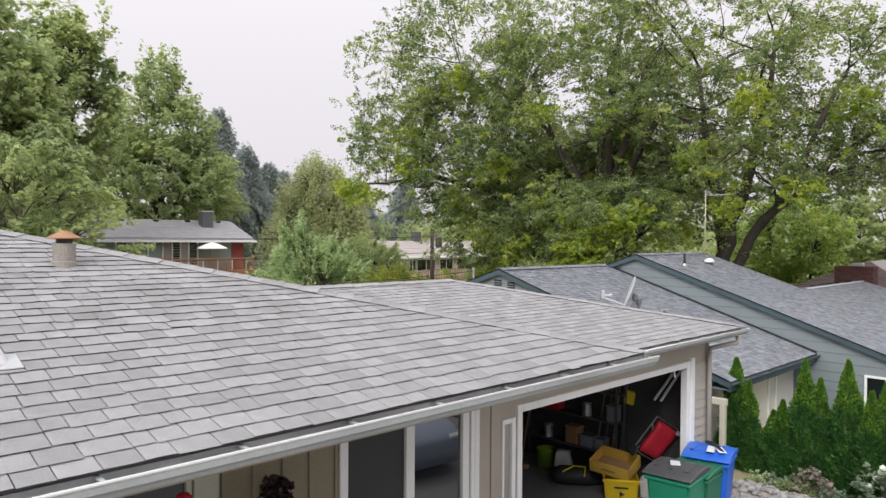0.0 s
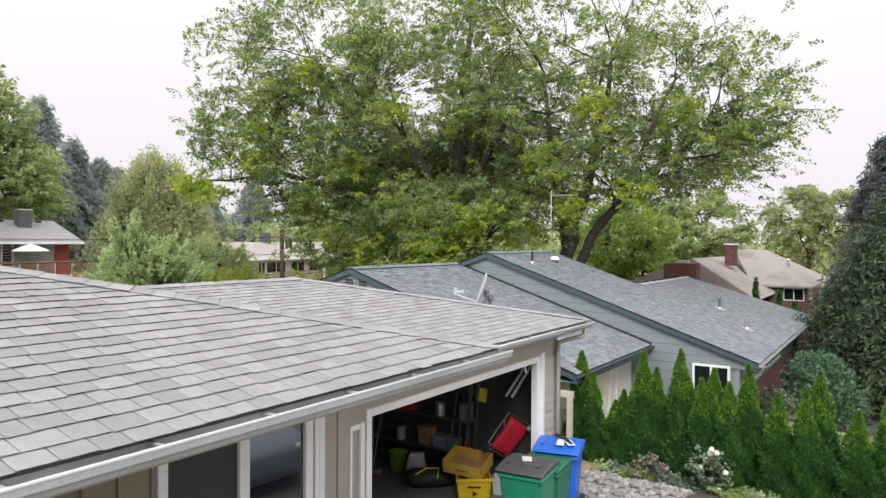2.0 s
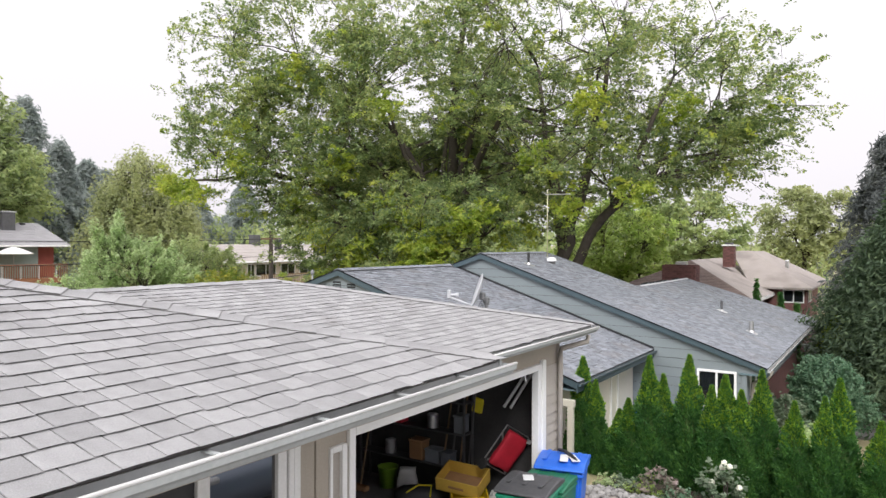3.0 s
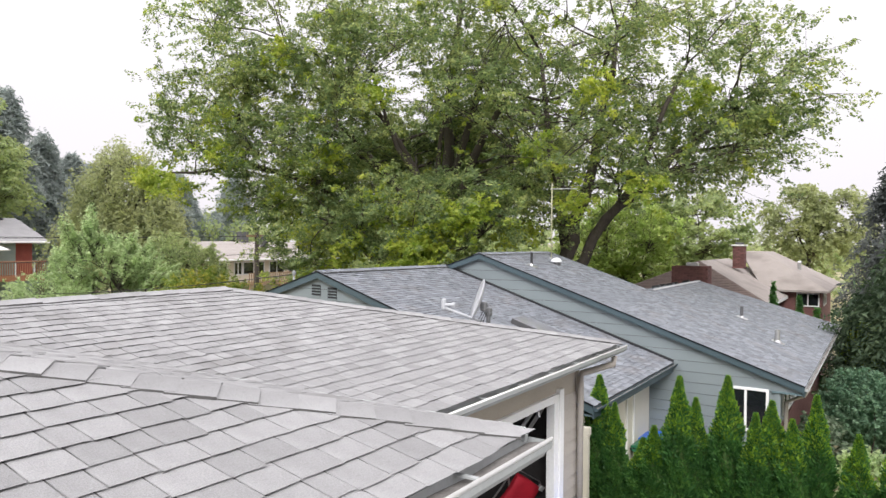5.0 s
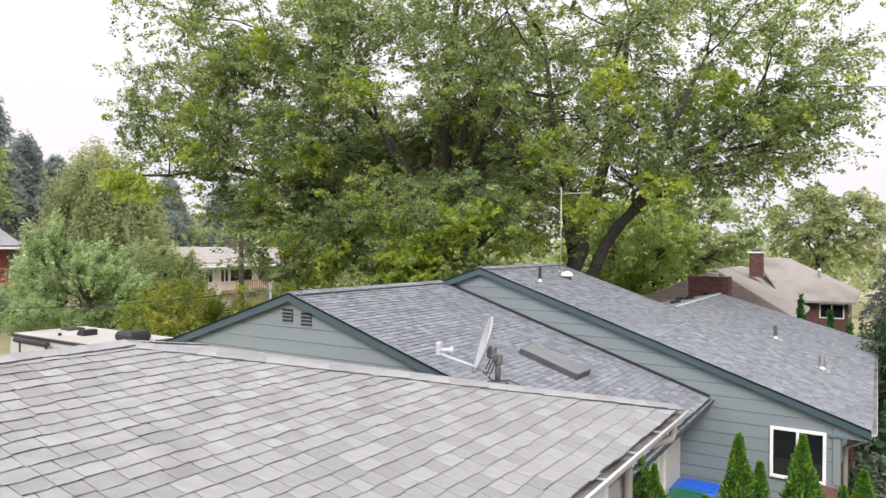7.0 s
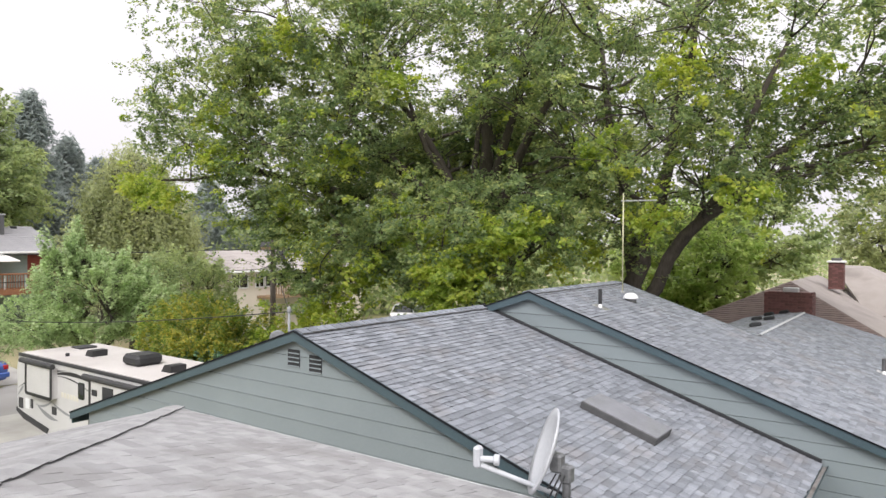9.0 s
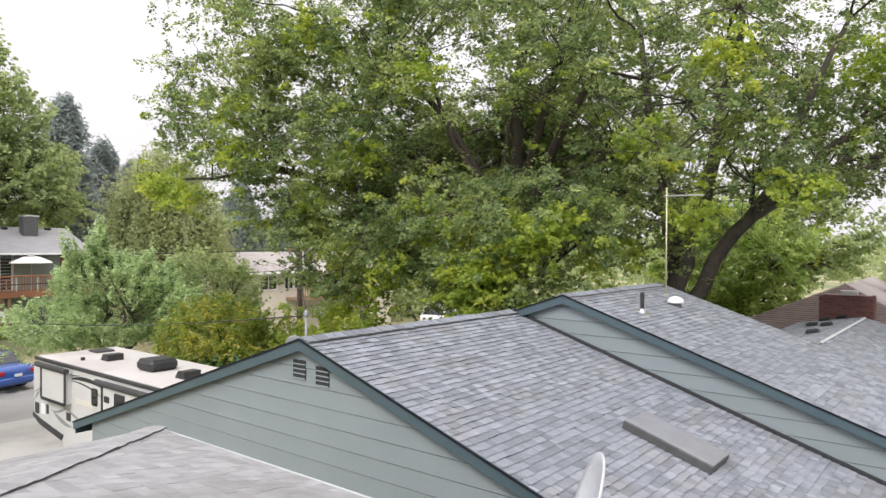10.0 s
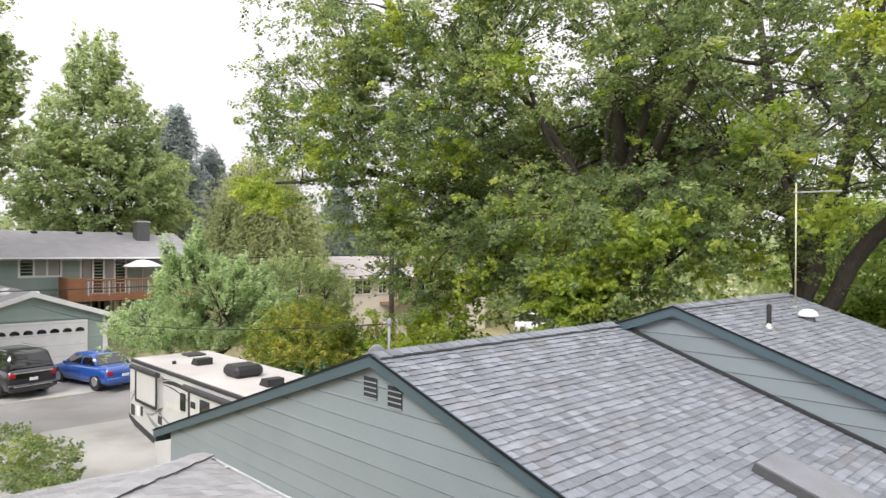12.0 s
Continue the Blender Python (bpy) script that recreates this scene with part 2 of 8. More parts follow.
M["leaf_conifer_far_haze"] = leafy("leaf_conifer_far_haze", (0.23, 0.265, 0.25), (0.27, 0.305, 0.29), (0.31, 0.345, 0.32), 0.5, 0.5, 0.7)
M["leaf_thuja"] = leafy("leaf_thuja", (0.030, 0.092, 0.026), (0.062, 0.168, 0.042), (0.118, 0.255, 0.056), 2.6, 0.4, 0.6)
M["leaf_thuja_tip"] = leafy("leaf_thuja_tip", (0.15, 0.27, 0.026), (0.21, 0.34, 0.036), (0.28, 0.41, 0.055), 2.2, 0.4, 0.6)
M["leaf_pink"] = leafy("leaf_pink", (0.10, 0.13, 0.075), (0.17, 0.17, 0.12), (0.34, 0.26, 0.25), 3.0, 0.3)
M["leaf_grey"] = leafy("leaf_grey", (0.08, 0.13, 0.075), (0.145, 0.20, 0.125), (0.25, 0.30, 0.21), 2.0, 0.35)
M["leaf_juniper"] = leafy("leaf_juniper", (0.07, 0.145, 0.085), (0.125, 0.22, 0.132), (0.21, 0.32, 0.20), 2.0, 0.4)
M["concrete"] = surface("concrete", (0.35, 0.335, 0.315), (0.47, 0.455, 0.43), 0.9, 0, 0.9, 70, 0.2, c3=(0.27, 0.255, 0.24), c3_at=0.56)
M["asphalt"] = surface("asphalt", (0.16, 0.155, 0.15), (0.23, 0.225, 0.215), 0.9, 0, 0.5, 120, 0.25, c3=(0.12, 0.117, 0.112), c3_at=0.6)
M["street"] = surface("street", (0.235, 0.225, 0.215), (0.32, 0.31, 0.30), 0.9, 0, 0.5, 90, 0.25, c3=(0.18, 0.172, 0.165), c3_at=0.6)
M["glass"] = glass("glass")
M["brick"] = surface("brick", (0.10, 0.045, 0.042), (0.175, 0.08, 0.072), 0.85, 0, 5, 60, 0.3, 0.22)
M["mortar"] = surface("mortar", (0.24, 0.21, 0.19), (0.34, 0.31, 0.28), 0.95)
# lining, ceiling and raised door: the interior's gloom is put into this near-black
M["garage_gloom"] = surface("garage_gloom", (0.034, 0.033, 0.034), (0.062, 0.06, 0.06), 0.9)
M["floor_grey"] = surface("floor_grey", (0.13, 0.13, 0.13), (0.19, 0.187, 0.183), 0.7, 0, 1.2, 50, 0.1)


def ground_material():
    m = surface("ground_soil_grass", (0.24, 0.215, 0.115), (0.42, 0.365, 0.22), 0.95, 0, 0.35, 22, 0.6, c3=(0.13, 0.16, 0.065), c3_at=0.5)
    return m


M["ground"] = ground_material()

# ---------------------------------------------------------------- the ground
def ground_z(x, y):
    zy = -0.30 * smooth01((y - 11.2) / 1.6) - 1.0 * smooth01((y - 13.8) / 3.2) - 0.6 * smooth01((y - 19) / 22)
    zx = -2.0 * smooth01((-x - 10.5) / 5.0) + 0.055 * min(18, max(0, -35 - x))
    if x > -10:
        return zy
    return min(zy, zx) if x > -16 else zx


def ground_sheet():
    ax = sorted(set([-2500, -900, -400, -200, -120, -90] + list(range(-75, 31, 3)) + [v * 0.75 for v in range(-24, 6)] + [45, 70, 120, 250, 600, 2500]))
    ay = sorted(set([-2500, -700, -250, -100, -50, -25] + list(range(-12, 76, 3)) + [9 + v * 0.6 for v in range(0, 20)] + [90, 130, 200, 400, 900, 2500]))
    vs = [(x, y, ground_z(x, y) - 0.02 + (0.03 * noise.noise((x * 0.7, y * 0.7, 0)) if y > 11.5 or x < -11 else 0)) for y in ay for x in ax]
    w = len(ax)
    fs = [(j * w + i, j * w + i + 1, (j + 1) * w + i + 1, (j + 1) * w + i) for j in range(len(ay) - 1) for i in range(w - 1)]
    ob = part_py("ground", vs, fs, M["ground"], None, smooth=True)
    return tagged(ob, "sloping ground of dry grass and soil", "ground", kind="structure")


ground_sheet()


def strip(name, x0, x1, y0, y1, lift, material, label, category, step=1.5):
    nx, ny = max(2, int((x1 - x0) / step)), max(2, int((y1 - y0) / step))
    vs, fs = [], []
    for j in range(ny + 1):
        for i in range(nx + 1):
            x, y = x0 + (x1 - x0) * i / nx, y0 + (y1 - y0) * j / ny
            vs.append((x, y, ground_z(x, y) + lift))
    n0 = len(vs)
    vs += [(v[0], v[1], v[2] - lift - 0.15) for v in vs[:n0]]
    for j in range(ny):
        for i in range(nx):
            a = j * (nx + 1) + i
            fs.append((a, a + 1, a + nx + 2, a + nx + 1))
    rim = [i for i in range(nx + 1)] + [(j + 1) * (nx + 1) - 1 for j in range(1, ny + 1)] + \
          [ny * (nx + 1) + i for i in range(nx - 1, -1, -1)] + [j * (nx + 1) for j in range(ny - 1, 0, -1)]
    for a, b in zip(rim, rim[1:] + rim[:1]):
        fs.append((a, a + n0, b + n0, b))
    return tagged(part_py(name, vs, fs, material), label, category, kind="structure")


strip("road", -35.0, -29.4, -60, 110, 0.02, M["street"], "grey worn asphalt street along the houses", "road", 2.0)
strip("driveway", -41.1, -35.0, 11.5, 21.0, 0.05, M["concrete"], "pale concrete driveway in front of the white garage door", "driveway")
strip("pavement", -29.4, -15.6, 11.0, 18.6, 0.05, M["concrete"], "pale concrete parking pad beside the street", "pavement")
strip("forecourt", -3.3, 14.0, -14.0, 11.0, 0.012, M["asphalt"], "dark asphalt forecourt in front of the open garage", "driveway", 3.0)

# ---------------------------------------------------------------- roofs
def wedge_mesh(name, w, e, thick, mat, waves, edge):
    """One tab: its butt edge stands proud and dips a little, its head lies flat."""
    n = 3
    low = [(-w / 2 + w * i / n, 0.014, 0) for i in range(n + 1)]
    top = [(-w / 2 + w * i / n, -0.010 * waves[i], thick * (0.8 + 0.4 * waves[i])) for i in range(n + 1)]
    head = [(-w / 2, e, 0.002), (w / 2, e, 0.002)]
    vs = low + top + head
    fs = [(i, i + 1, n + 2 + i, n + 1 + i) for i in range(n)]
    fs.append(tuple(range(n + 1, 2 * n + 2)) + (2 * n + 3, 2 * n + 2))
    fs += [(0, n + 1, 2 * n + 2), (n, 2 * n + 3, 2 * n + 1), (0, 2 * n + 2, 2 * n + 3, n)]
    me = bpy.data.meshes.new(name)
    me.from_pydata(vs, [], fs)
    me.materials.append(mat)
    me.materials.append(edge)
    # butt face: cut asphalt with the course's shadow line put into its colour
    for p in me.polygons[:n]:
        p.material_index = 1
    return me


def roof_plane(parent, O, U, V, vmax, limits, mats, e, widths, thick, near=None, seed=1, most=300, gap=0.005):
    """Courses of tabs over a sloping plane. limits(v) gives the run along U at a height v up the slope; near(p) picks the tabs that are parts."""
    r = random.Random(seed)
    O, U, V = Vector(O), Vector(U).normalized(), Vector(V).normalized()
    N = U.cross(V).normalized()
    if N.z < 0:
        N = -N
    shared = {}
    made = 0
    verts, faces = [], []
    v = 0.0
    rows = 0
    while v < vmax - 0.02:
        v1 = min(v + e * 1.12, vmax)
        lo0, hi0 = limits(v)
        lo1, hi1 = limits(v1)
        u = min(lo0, lo1) - r.random() * widths[1]
        wav = r.uniform(-0.006, 0.006)
        while u < max(hi0, hi1):
            w = r.choice(widths)
            a0, b0 = max(u, lo0), min(u + w - gap, hi0)
            a1, b1 = max(u, lo1), min(u + w - gap, hi1)
            whole = a0 == u and a1 == u and b0 == b1 == u + w - gap
            c = O + U * (u + w / 2) + V * v
            vv = v + wav + r.uniform(-0.009, 0.007)
            if whole and near and made < most and near(c):
                k = (w, r.randrange(3))
                if k not in shared:
                    shared[k] = wedge_mesh("shingle", w - gap, e * 1.12, thick, mats[0], [r.random() for _ in range(4)], mats[2])
                s = new("shingle", shared[k])
                s.parent = parent
                p = O + U * (u + w / 2) + V * vv + N * 0.003
                Y = N.cross(U) if N.cross(U).dot(V) > 0 else -N.cross(U)
                X = Y.cross(N)
                s.matrix_basis = Matrix(((X.x, Y.x, N.x, p.x), (X.y, Y.y, N.y, p.y), (X.z, Y.z, N.z, p.z), (0, 0, 0, 1)))
                made += 1
            elif b0 > a0 + 0.01 or b1 > a1 + 0.01:
                b0, b1 = max(b0, a0), max(b1, a1)
                i = len(verts)
                t0, t1, t2 = (thick * r.uniform(0.75, 1.3) for _ in range(3))
                P = lambda uu, ww, h: O + U * uu + V * ww + N * (0.003 + h)
                mid = a0 + (b0 - a0) * r.uniform(0.3, 0.7)
                wm = r.uniform(-0.010, 0.003)
                verts += [P(a0, vv + 0.014, 0), P(b0, vv + 0.014, 0), P(a0, vv, t0), P(mid, vv + wm, t1), P(b0, vv, t2), P(a1, v1, 0.002), P(b1, v1, 0.002)]
                faces += [(i, i + 1, i + 4, i + 3, i + 2), (i + 2, i + 3, i + 4, i + 6, i + 5), (i, i + 2, i + 5), (i + 1, i + 6, i + 4)]
            u += w
        v += e
        rows += 1
    ob = part_py("shingles", verts, faces, mats[1], parent)
    ob.matrix_parent_inverse = Matrix.Identity(4)
    ob.data.materials.append(mats[2])
    ob.data.polygons.foreach_set("material_index", [1, 0, 0, 0] * (len(faces) // 4))
    return tagged(ob, kind="stuff")


def cap_mesh(mat, w, ln, thick, drop):
    """A bent cap tab for a hip or ridge, lying along y."""
    xs = [-w / 2, -w / 4, 0, w / 4, w / 2]
    zs = [-drop * abs(x) for x in xs]
    vs = []
    for y, h in ((0, thick * 1.6), (ln, thick * 0.6)):
        vs += [(x, y, z + h) for x, z in zip(xs, zs)]
    vs += [(x, 0, z - 0.004) for x, z in zip(xs, zs)] + [(x, ln, z - 0.004) for x, z in zip(xs, zs)]
    fs = []
    for i in range(4):
        fs += [(i, i + 1, i + 6, i + 5), (i + 10, i, i + 1, i + 11), (i + 15, i + 16, i + 11, i + 10)]
    fs += [(0, 5, 15, 10), (4, 14, 19, 9)]
    me = bpy.data.meshes.new("ridge_cap")
    me.from_pydata(vs, [], fs)
    me.materials.append(mat)
    me.materials.append(M["cut_edge_shade"])
    # side faces dark too: the shadow gap under each cap put into colour
    for p in me.polygons[-2:]:
        p.material_index = 1
    bm = bmesh.new()
    bm.from_mesh(me)
    bmesh.ops.recalc_face_normals(bm, faces=bm.faces[:])
    bm.to_mesh(me)
    bm.free()
    return me


def cap_row(parent, a, b, mat, w=0.26, step=0.155, thick=0.012, drop=0.2, seed=3, lift=0.012):
    """Cap tabs along a hip or ridge, from the low end a to the high end b."""
    r = random.Random(seed)
    a, b = Vector(a), Vector(b)
    d = (b - a)
    ln = d.length
    d.normalize()
    X = d.cross(Vector((0, 0, 1))).normalized()
    N = X.cross(d).normalized()
    meshes = [cap_mesh(mat, w * s, step * 1.25, thick * s, drop) for s in (0.97, 1.0, 1.03)]
    for i in range(int(ln / step)):
        s = new("ridge_cap", r.choice(meshes))
        s.parent = parent
        p = a + d * (i * step) + N * (lift + r.uniform(0, 0.006)) + X * r.uniform(-0.008, 0.008)
        s.matrix_basis = Matrix(((X.x, d.x, N.x, p.x), (X.y, d.y, N.y, p.y), (X.z, d.z, N.z, p.z), (0, 0, 0, 1))) @ pose(0, 0, 0, 0, 0, r.uniform(-2, 2))


def deck(name, corners, thick, mat, parent, label=""):
    """A flat roof deck from its corners in order, with thickness downwards."""
    n = len(corners)
    vs = [Vector(c) for c in corners] + [Vector(c) - Vector((0, 0, thick)) for c in corners]
    fs = [tuple(range(n)), tuple(range(2 * n - 1, n - 1, -1))] + [(i, i + n, (i + 1) % n + n, (i + 1) % n) for i in range(n)]
    bm = bmesh.new()
    bv = [bm.verts.new(v) for v in vs]
    for f in fs:
        bm.faces.new([bv[i] for i in f])
    bmesh.ops.recalc_face_normals(bm, faces=bm.faces[:])
    return part(name, bm, mat, parent, label)


def gutter(parent, a, b, out, mat, label="white metal gutter with leaf dirt", hangers=0.62, size=0.10):
    """A gutter trough from a to b, its mouth at that height, open upwards; out points away from the wall."""
    a, b, out = Vector(a), Vector(b), Vector(out)
    s = size
    prof = [(0, 0.01), (0, -s * 0.60), (s * 0.70, -s * 0.60), (s * 0.80, -s * 0.42), (s * 1.0, -s * 0.26), (s * 1.04, 0.0), (s * 0.98, 0.012), (s * 0.90, 0.006),
            (s * 0.92, -0.014), (s * 0.9, -s * 0.26), (s * 0.72, -s * 0.42), (s * 0.62, -s * 0.54), (0.006, -s * 0.54), (0.006, 0.01)]
    bm = bmesh.new()
    rows = [[bm.verts.new(p + out * o + Vector((0, 0, h))) for o, h in prof] for p in (a, b)]
    k = len(prof)
    for i in range(k):
        bm.faces.new((rows[0][i], rows[0][(i + 1) % k], rows[1][(i + 1) % k], rows[1][i]))
    for row, p in zip(rows, (a, b)):
        cap = [bm.verts.new(p + out * o + Vector((0, 0, h))) for o, h in ((0, 0), (0, -s * 0.60), (s * 0.70, -s * 0.60), (s * 0.80, -s * 0.42), (s, -s * 0.26), (s, 0))]
        bm.faces.new(cap)
    bmesh.ops.recalc_face_normals(bm, faces=bm.faces[:])
    g = part("gutter", bm, mat, parent, label)
    d = (b - a)
    ln = d.length
    d.normalize()
    bm = bmesh.new()
    n = max(4, int(ln / 0.25))
    lo = [bm.verts.new(a + d * (ln * i / n) + out * 0.008 + Vector((0, 0, -s * 0.22 + 0.006 * math.sin(i * 2.3)))) for i in range(n + 1)]
    hi = [bm.verts.new(a + d * (ln * i / n) + out * s * 0.89 + Vector((0, 0, -s * 0.10 + 0.006 * math.sin(i * 1.7)))) for i in range(n + 1)]
    for i in range(n):
        bm.faces.new((lo[i], lo[i + 1], hi[i + 1], hi[i]))
    dirt = part("leaf_dirt", bm, M["gutter_dirt"], g, "dark rotted leaves")
    dirt.matrix_parent_inverse = Matrix.Identity(4)
    # lip painted white as its lit edge; the gutter below is greyed
    bead = part("bead", tube([a + out * s * 1.0 + Vector((0, 0, 0.008)), b + out * s * 1.0 + Vector((0, 0, 0.008))], 0.0095 if size > 0.095 else 0.005, 8), M["trim_white"] if size > 0.095 else mat, g, "rolled lip, white to stand for its lit edge", smooth=True)
    bead.matrix_parent_inverse = Matrix.Identity(4)
    if hangers:
        for i in range(int(ln / hangers)):
            p = a + d * (0.3 + i * hangers)
            h = box(-0.011, 0.011, 0, s * 0.98, -0.004, 0.004)
            X = d
            m = Matrix(((X.x, out.x, 0, p.x), (X.y, out.y, 0, p.y), (0, 0, 1, p.z + 0.006), (0, 0, 0, 1)))
            bmesh.ops.transform(h, matrix=m, verts=h.verts[:])
            o = part("hanger", h, mat, g)
            o.matrix_parent_inverse = Matrix.Identity(4)
    return g


# ---------------------------------------------------------------- house with the open garage
AX, AY, AZ, AP = -1.645, 5.82, 2.918, 0.25      # main roof: east eave, north eave, eave height, pitch
ARX = -6.0                                     # main ridge
ARZ = AZ + AP * (AX - ARX)
ANY = AY - (AX - ARX)                          # where hips meet the ridge
AS = -13.0
house = thing("house", "low tan house with grey shingle hip roof and open garage", "house", (-6, 0, 0))
roof = deck("roof", [(AX, AS, AZ), (AX, AY, AZ), (ARX, ANY, ARZ), (ARX, AS + 4.4, ARZ)], 0.03, M["underlay"], house, "weathered grey-tan asphalt shingle roof")
deck("roof_slope", [(AX, AY, AZ), (2 * ARX - AX, AY, AZ), (ARX, ANY, ARZ)], 0.03, M["underlay"], house, "weathered grey-tan asphalt shingle roof")
deck("roof_slope", [(2 * ARX - AX, AY, AZ), (2 * ARX - AX, AS, AZ), (ARX, AS + 4.4, ARZ), (ARX, ANY, ARZ)], 0.03, M["shingle_tan_rest"], house, "weathered grey-tan asphalt shingle roof")
deck("roof_slope", [(2 * ARX - AX, AS, AZ), (AX, AS, AZ), (ARX, AS + 4.4, ARZ)], 0.03, M["shingle_tan_rest"], house, "weathered grey-tan asphalt shingle roof")
roof.matrix_parent_inverse = house.matrix_basis.inverted()
sl = math.hypot(1, AP)
TAN = (M["shingle_tan"], M["shingle_tan_rest"], M["cut_edge_shade"])
W_A = [0.105, 0.14, 0.16, 0.165, 0.175, 0.195]
W_G = [0.10, 0.125, 0.14, 0.15, 0.16, 0.18]
E_A, E_G = 0.132, 0.120                        # how much of a tab shows, main and garage roof
LIP = 0.05                                     # shingles reach this far over the gutter
roof_plane(roof, (AX + LIP, AS, AZ - LIP * AP), (0, 1, 0), (-1, 0, AP), (AX + LIP - ARX) * sl, lambda v: (max(0, v / sl - LIP), AY - AS - v / sl + LIP), TAN, E_A, W_A, 0.010,
           near=lambda c: c.x > -2.9 and 0.9 < c.y < 5.6, seed=5, gap=0.006)
roof_plane(roof, (AX, AY, AZ), (-1, 0, 0), (0, -1, AP), (AX - ARX) * sl, lambda v: (v / sl, 2 * (AX - ARX) - v / sl), TAN, E_A, W_A, 0.010, seed=6, gap=0.006)
cap_row(roof, (AX - 0.03, AY - 0.03, AZ + 0.015), (ARX, ANY, ARZ + 0.01), M["shingle_tan"], w=0.25, step=0.15, thick=0.006, drop=0.205, lift=0.003)
cap_row(roof, (ARX, ANY, ARZ + 0.01), (ARX, -8, ARZ + 0.01), M["shingle_tan"], drop=0.25, seed=8)

GX, GY, GZ, GW = -2.94, 10.90, 2.573, -9.05     # garage roof: east eave, north eave, height, west eave
GRX = (GX + GW) / 2
GP = 0.212
GRZ = GZ + GP * (GX - GRX)
GAY = GY - (GX - GRX)
g_roof = deck("roof_slope", [(GX, 4.3, GZ), (GX, GY, GZ), (GRX, GAY, GRZ), (GRX, 4.3, GRZ)], 0.03, M["underlay"], house, "grey-tan shingle roof over the garage")
deck("roof_slope", [(GX, GY, GZ), (GW, GY, GZ), (GRX, GAY, GRZ)], 0.03, M["underlay"], house, "grey-tan shingle roof over the garage")
deck("roof_slope", [(GW, GY, GZ), (GW, 4.3, GZ), (GRX, 4.3, GRZ), (GRX, GAY, GRZ)], 0.03, M["underlay"], house, "grey-tan shingle roof over the garage")
gsl = math.hypot(1, GP)
GL = GX - GRX
roof_plane(g_roof, (GX + LIP, 4.6, GZ - LIP * GP), (0, 1, 0), (-1, 0, GP), (GL + LIP) * gsl, lambda v: (0, GY - 4.6 - v / gsl + LIP), TAN, E_G, W_G, 0.0085,
           near=lambda c: c.x > -4.5 and c.y > 6.3, seed=15, gap=0.006)
roof_plane(g_roof, (GX, GY, GZ), (-1, 0, 0), (0, -1, GP), GL * gsl, lambda v: (v / gsl, 2 * GL - v / gsl), TAN, E_G, W_G, 0.007, seed=16, gap=0.006)
roof_plane(g_roof, (GW, GY, GZ), (0, -1, 0), (1, 0, GP), GL * gsl, lambda v: (v / gsl, GY - 4.6), TAN, E_G, W_G, 0.007, seed=17, gap=0.006)
cap_row(g_roof, (GX + 0.02, GY + 0.02, GZ + 0.01), (GRX, GAY, GRZ + 0.01), M["shingle_tan"], w=0.25, thick=0.005, drop=0.18, seed=21, lift=0.003)
cap_row(g_roof, (GW - 0.02, GY + 0.02, GZ + 0.01), (GRX, GAY, GRZ + 0.01), M["shingle_tan"], w=0.20, thick=0.004, drop=0.15, seed=22, lift=0.004)
cap_row(g_roof, (GRX, GAY, GRZ + 0.01), (GRX, 4.6, GRZ + 0.01), M["shingle_tan"], w=0.25, thick=0.005, drop=0.22, seed=23, lift=0.003)

# fascia, soffit and gutters
def fascia(x0, x1, y0, y1, z0, z1, m="wall_tan"):
    part("fascia", box(x0, x1, y0, y1, z0, z1, 0.004), M[m], house)


fascia(AX - 0.03, AX - 0.005, AS, AY, AZ - 0.13, AZ - 0.035)
fascia(2 * ARX - AX, AX - 0.03, AY - 0.03, AY - 0.005, AZ - 0.13, AZ - 0.035)
fascia(GX - 0.03, GX - 0.005, AY - 1, GY, GZ - 0.13, GZ - 0.035)
fascia(GW, GX - 0.03, GY - 0.03, GY - 0.005, GZ - 0.13, GZ - 0.035)
part("soffit", box(-3.2, AX - 0.035, AS, AY - 0.035, AZ - 0.165, AZ - 0.135), M["wall_tan"], house)
part("soffit", box(-8.8, -3.2, 4.0, AY - 0.035, AZ - 0.165, AZ - 0.135), M["wall_tan"], house)
part("soffit", box(-9.0, GX - 0.035, AY + 0.01, GY - 0.035, GZ - 0.155, GZ - 0.132), M["wall_tan"], house)
gutter(house, (AX, AS, AZ - 0.043), (AX, AY + 0.06, AZ - 0.043), (1, 0, 0), M["gutter_shaded"], size=0.118)
gutter(house, (GX, AY - 0.3, GZ - 0.04), (GX, GY + 0.06, GZ - 0.04), (1, 0, 0), M["gutter_shaded"], size=0.115)
gutter(house, (GW, GY, GZ - 0.035), (GX - 0.02, GY, GZ - 0.035), (0, 1, 0), M["gutter_shaded"], hangers=1.2, size=0.09)
part("drip_edge", box(-4.03, AX + 0.02, AY + 0.002, AY + 0.014, AZ - 0.05, AZ + 0.010), M["gutter_shaded"], house, "white painted metal edge")

# walls
WX = -3.22
for y0, y1, z0, z1 in ((AS + 0.72, 2.65, 0, 2.734), (5.66, 6.08, 0, 2.07), (9.98, 10.40, 0, 2.07), (5.66, 10.40, 2.07, 2.424)):
    part("wall", box(WX - 0.14, WX, y0, y1, z0, z1), M["wall_tan"], house)
for i in range(16):
    z = 0.02 + i * 0.128
    part("siding_board", prism([(WX, z), (WX + 0.026, z), (WX + 0.008, z + 0.128), (WX, z + 0.128)], "y", 9.965, 10.40), M["siding_tan"], house)
part("wall", box(-9.0, WX - 0.14, 10.28, 10.40, -0.4, 2.424), M["siding_tan"], house)
part("wall", box(-9.0, -8.88, -12.2, 10.28, 0, 2.42), M["siding_tan"], house)
part("wall", box(-9.0, WX, AS + 0.6, AS + 0.72, 0, 2.734), M["siding_tan"], house)

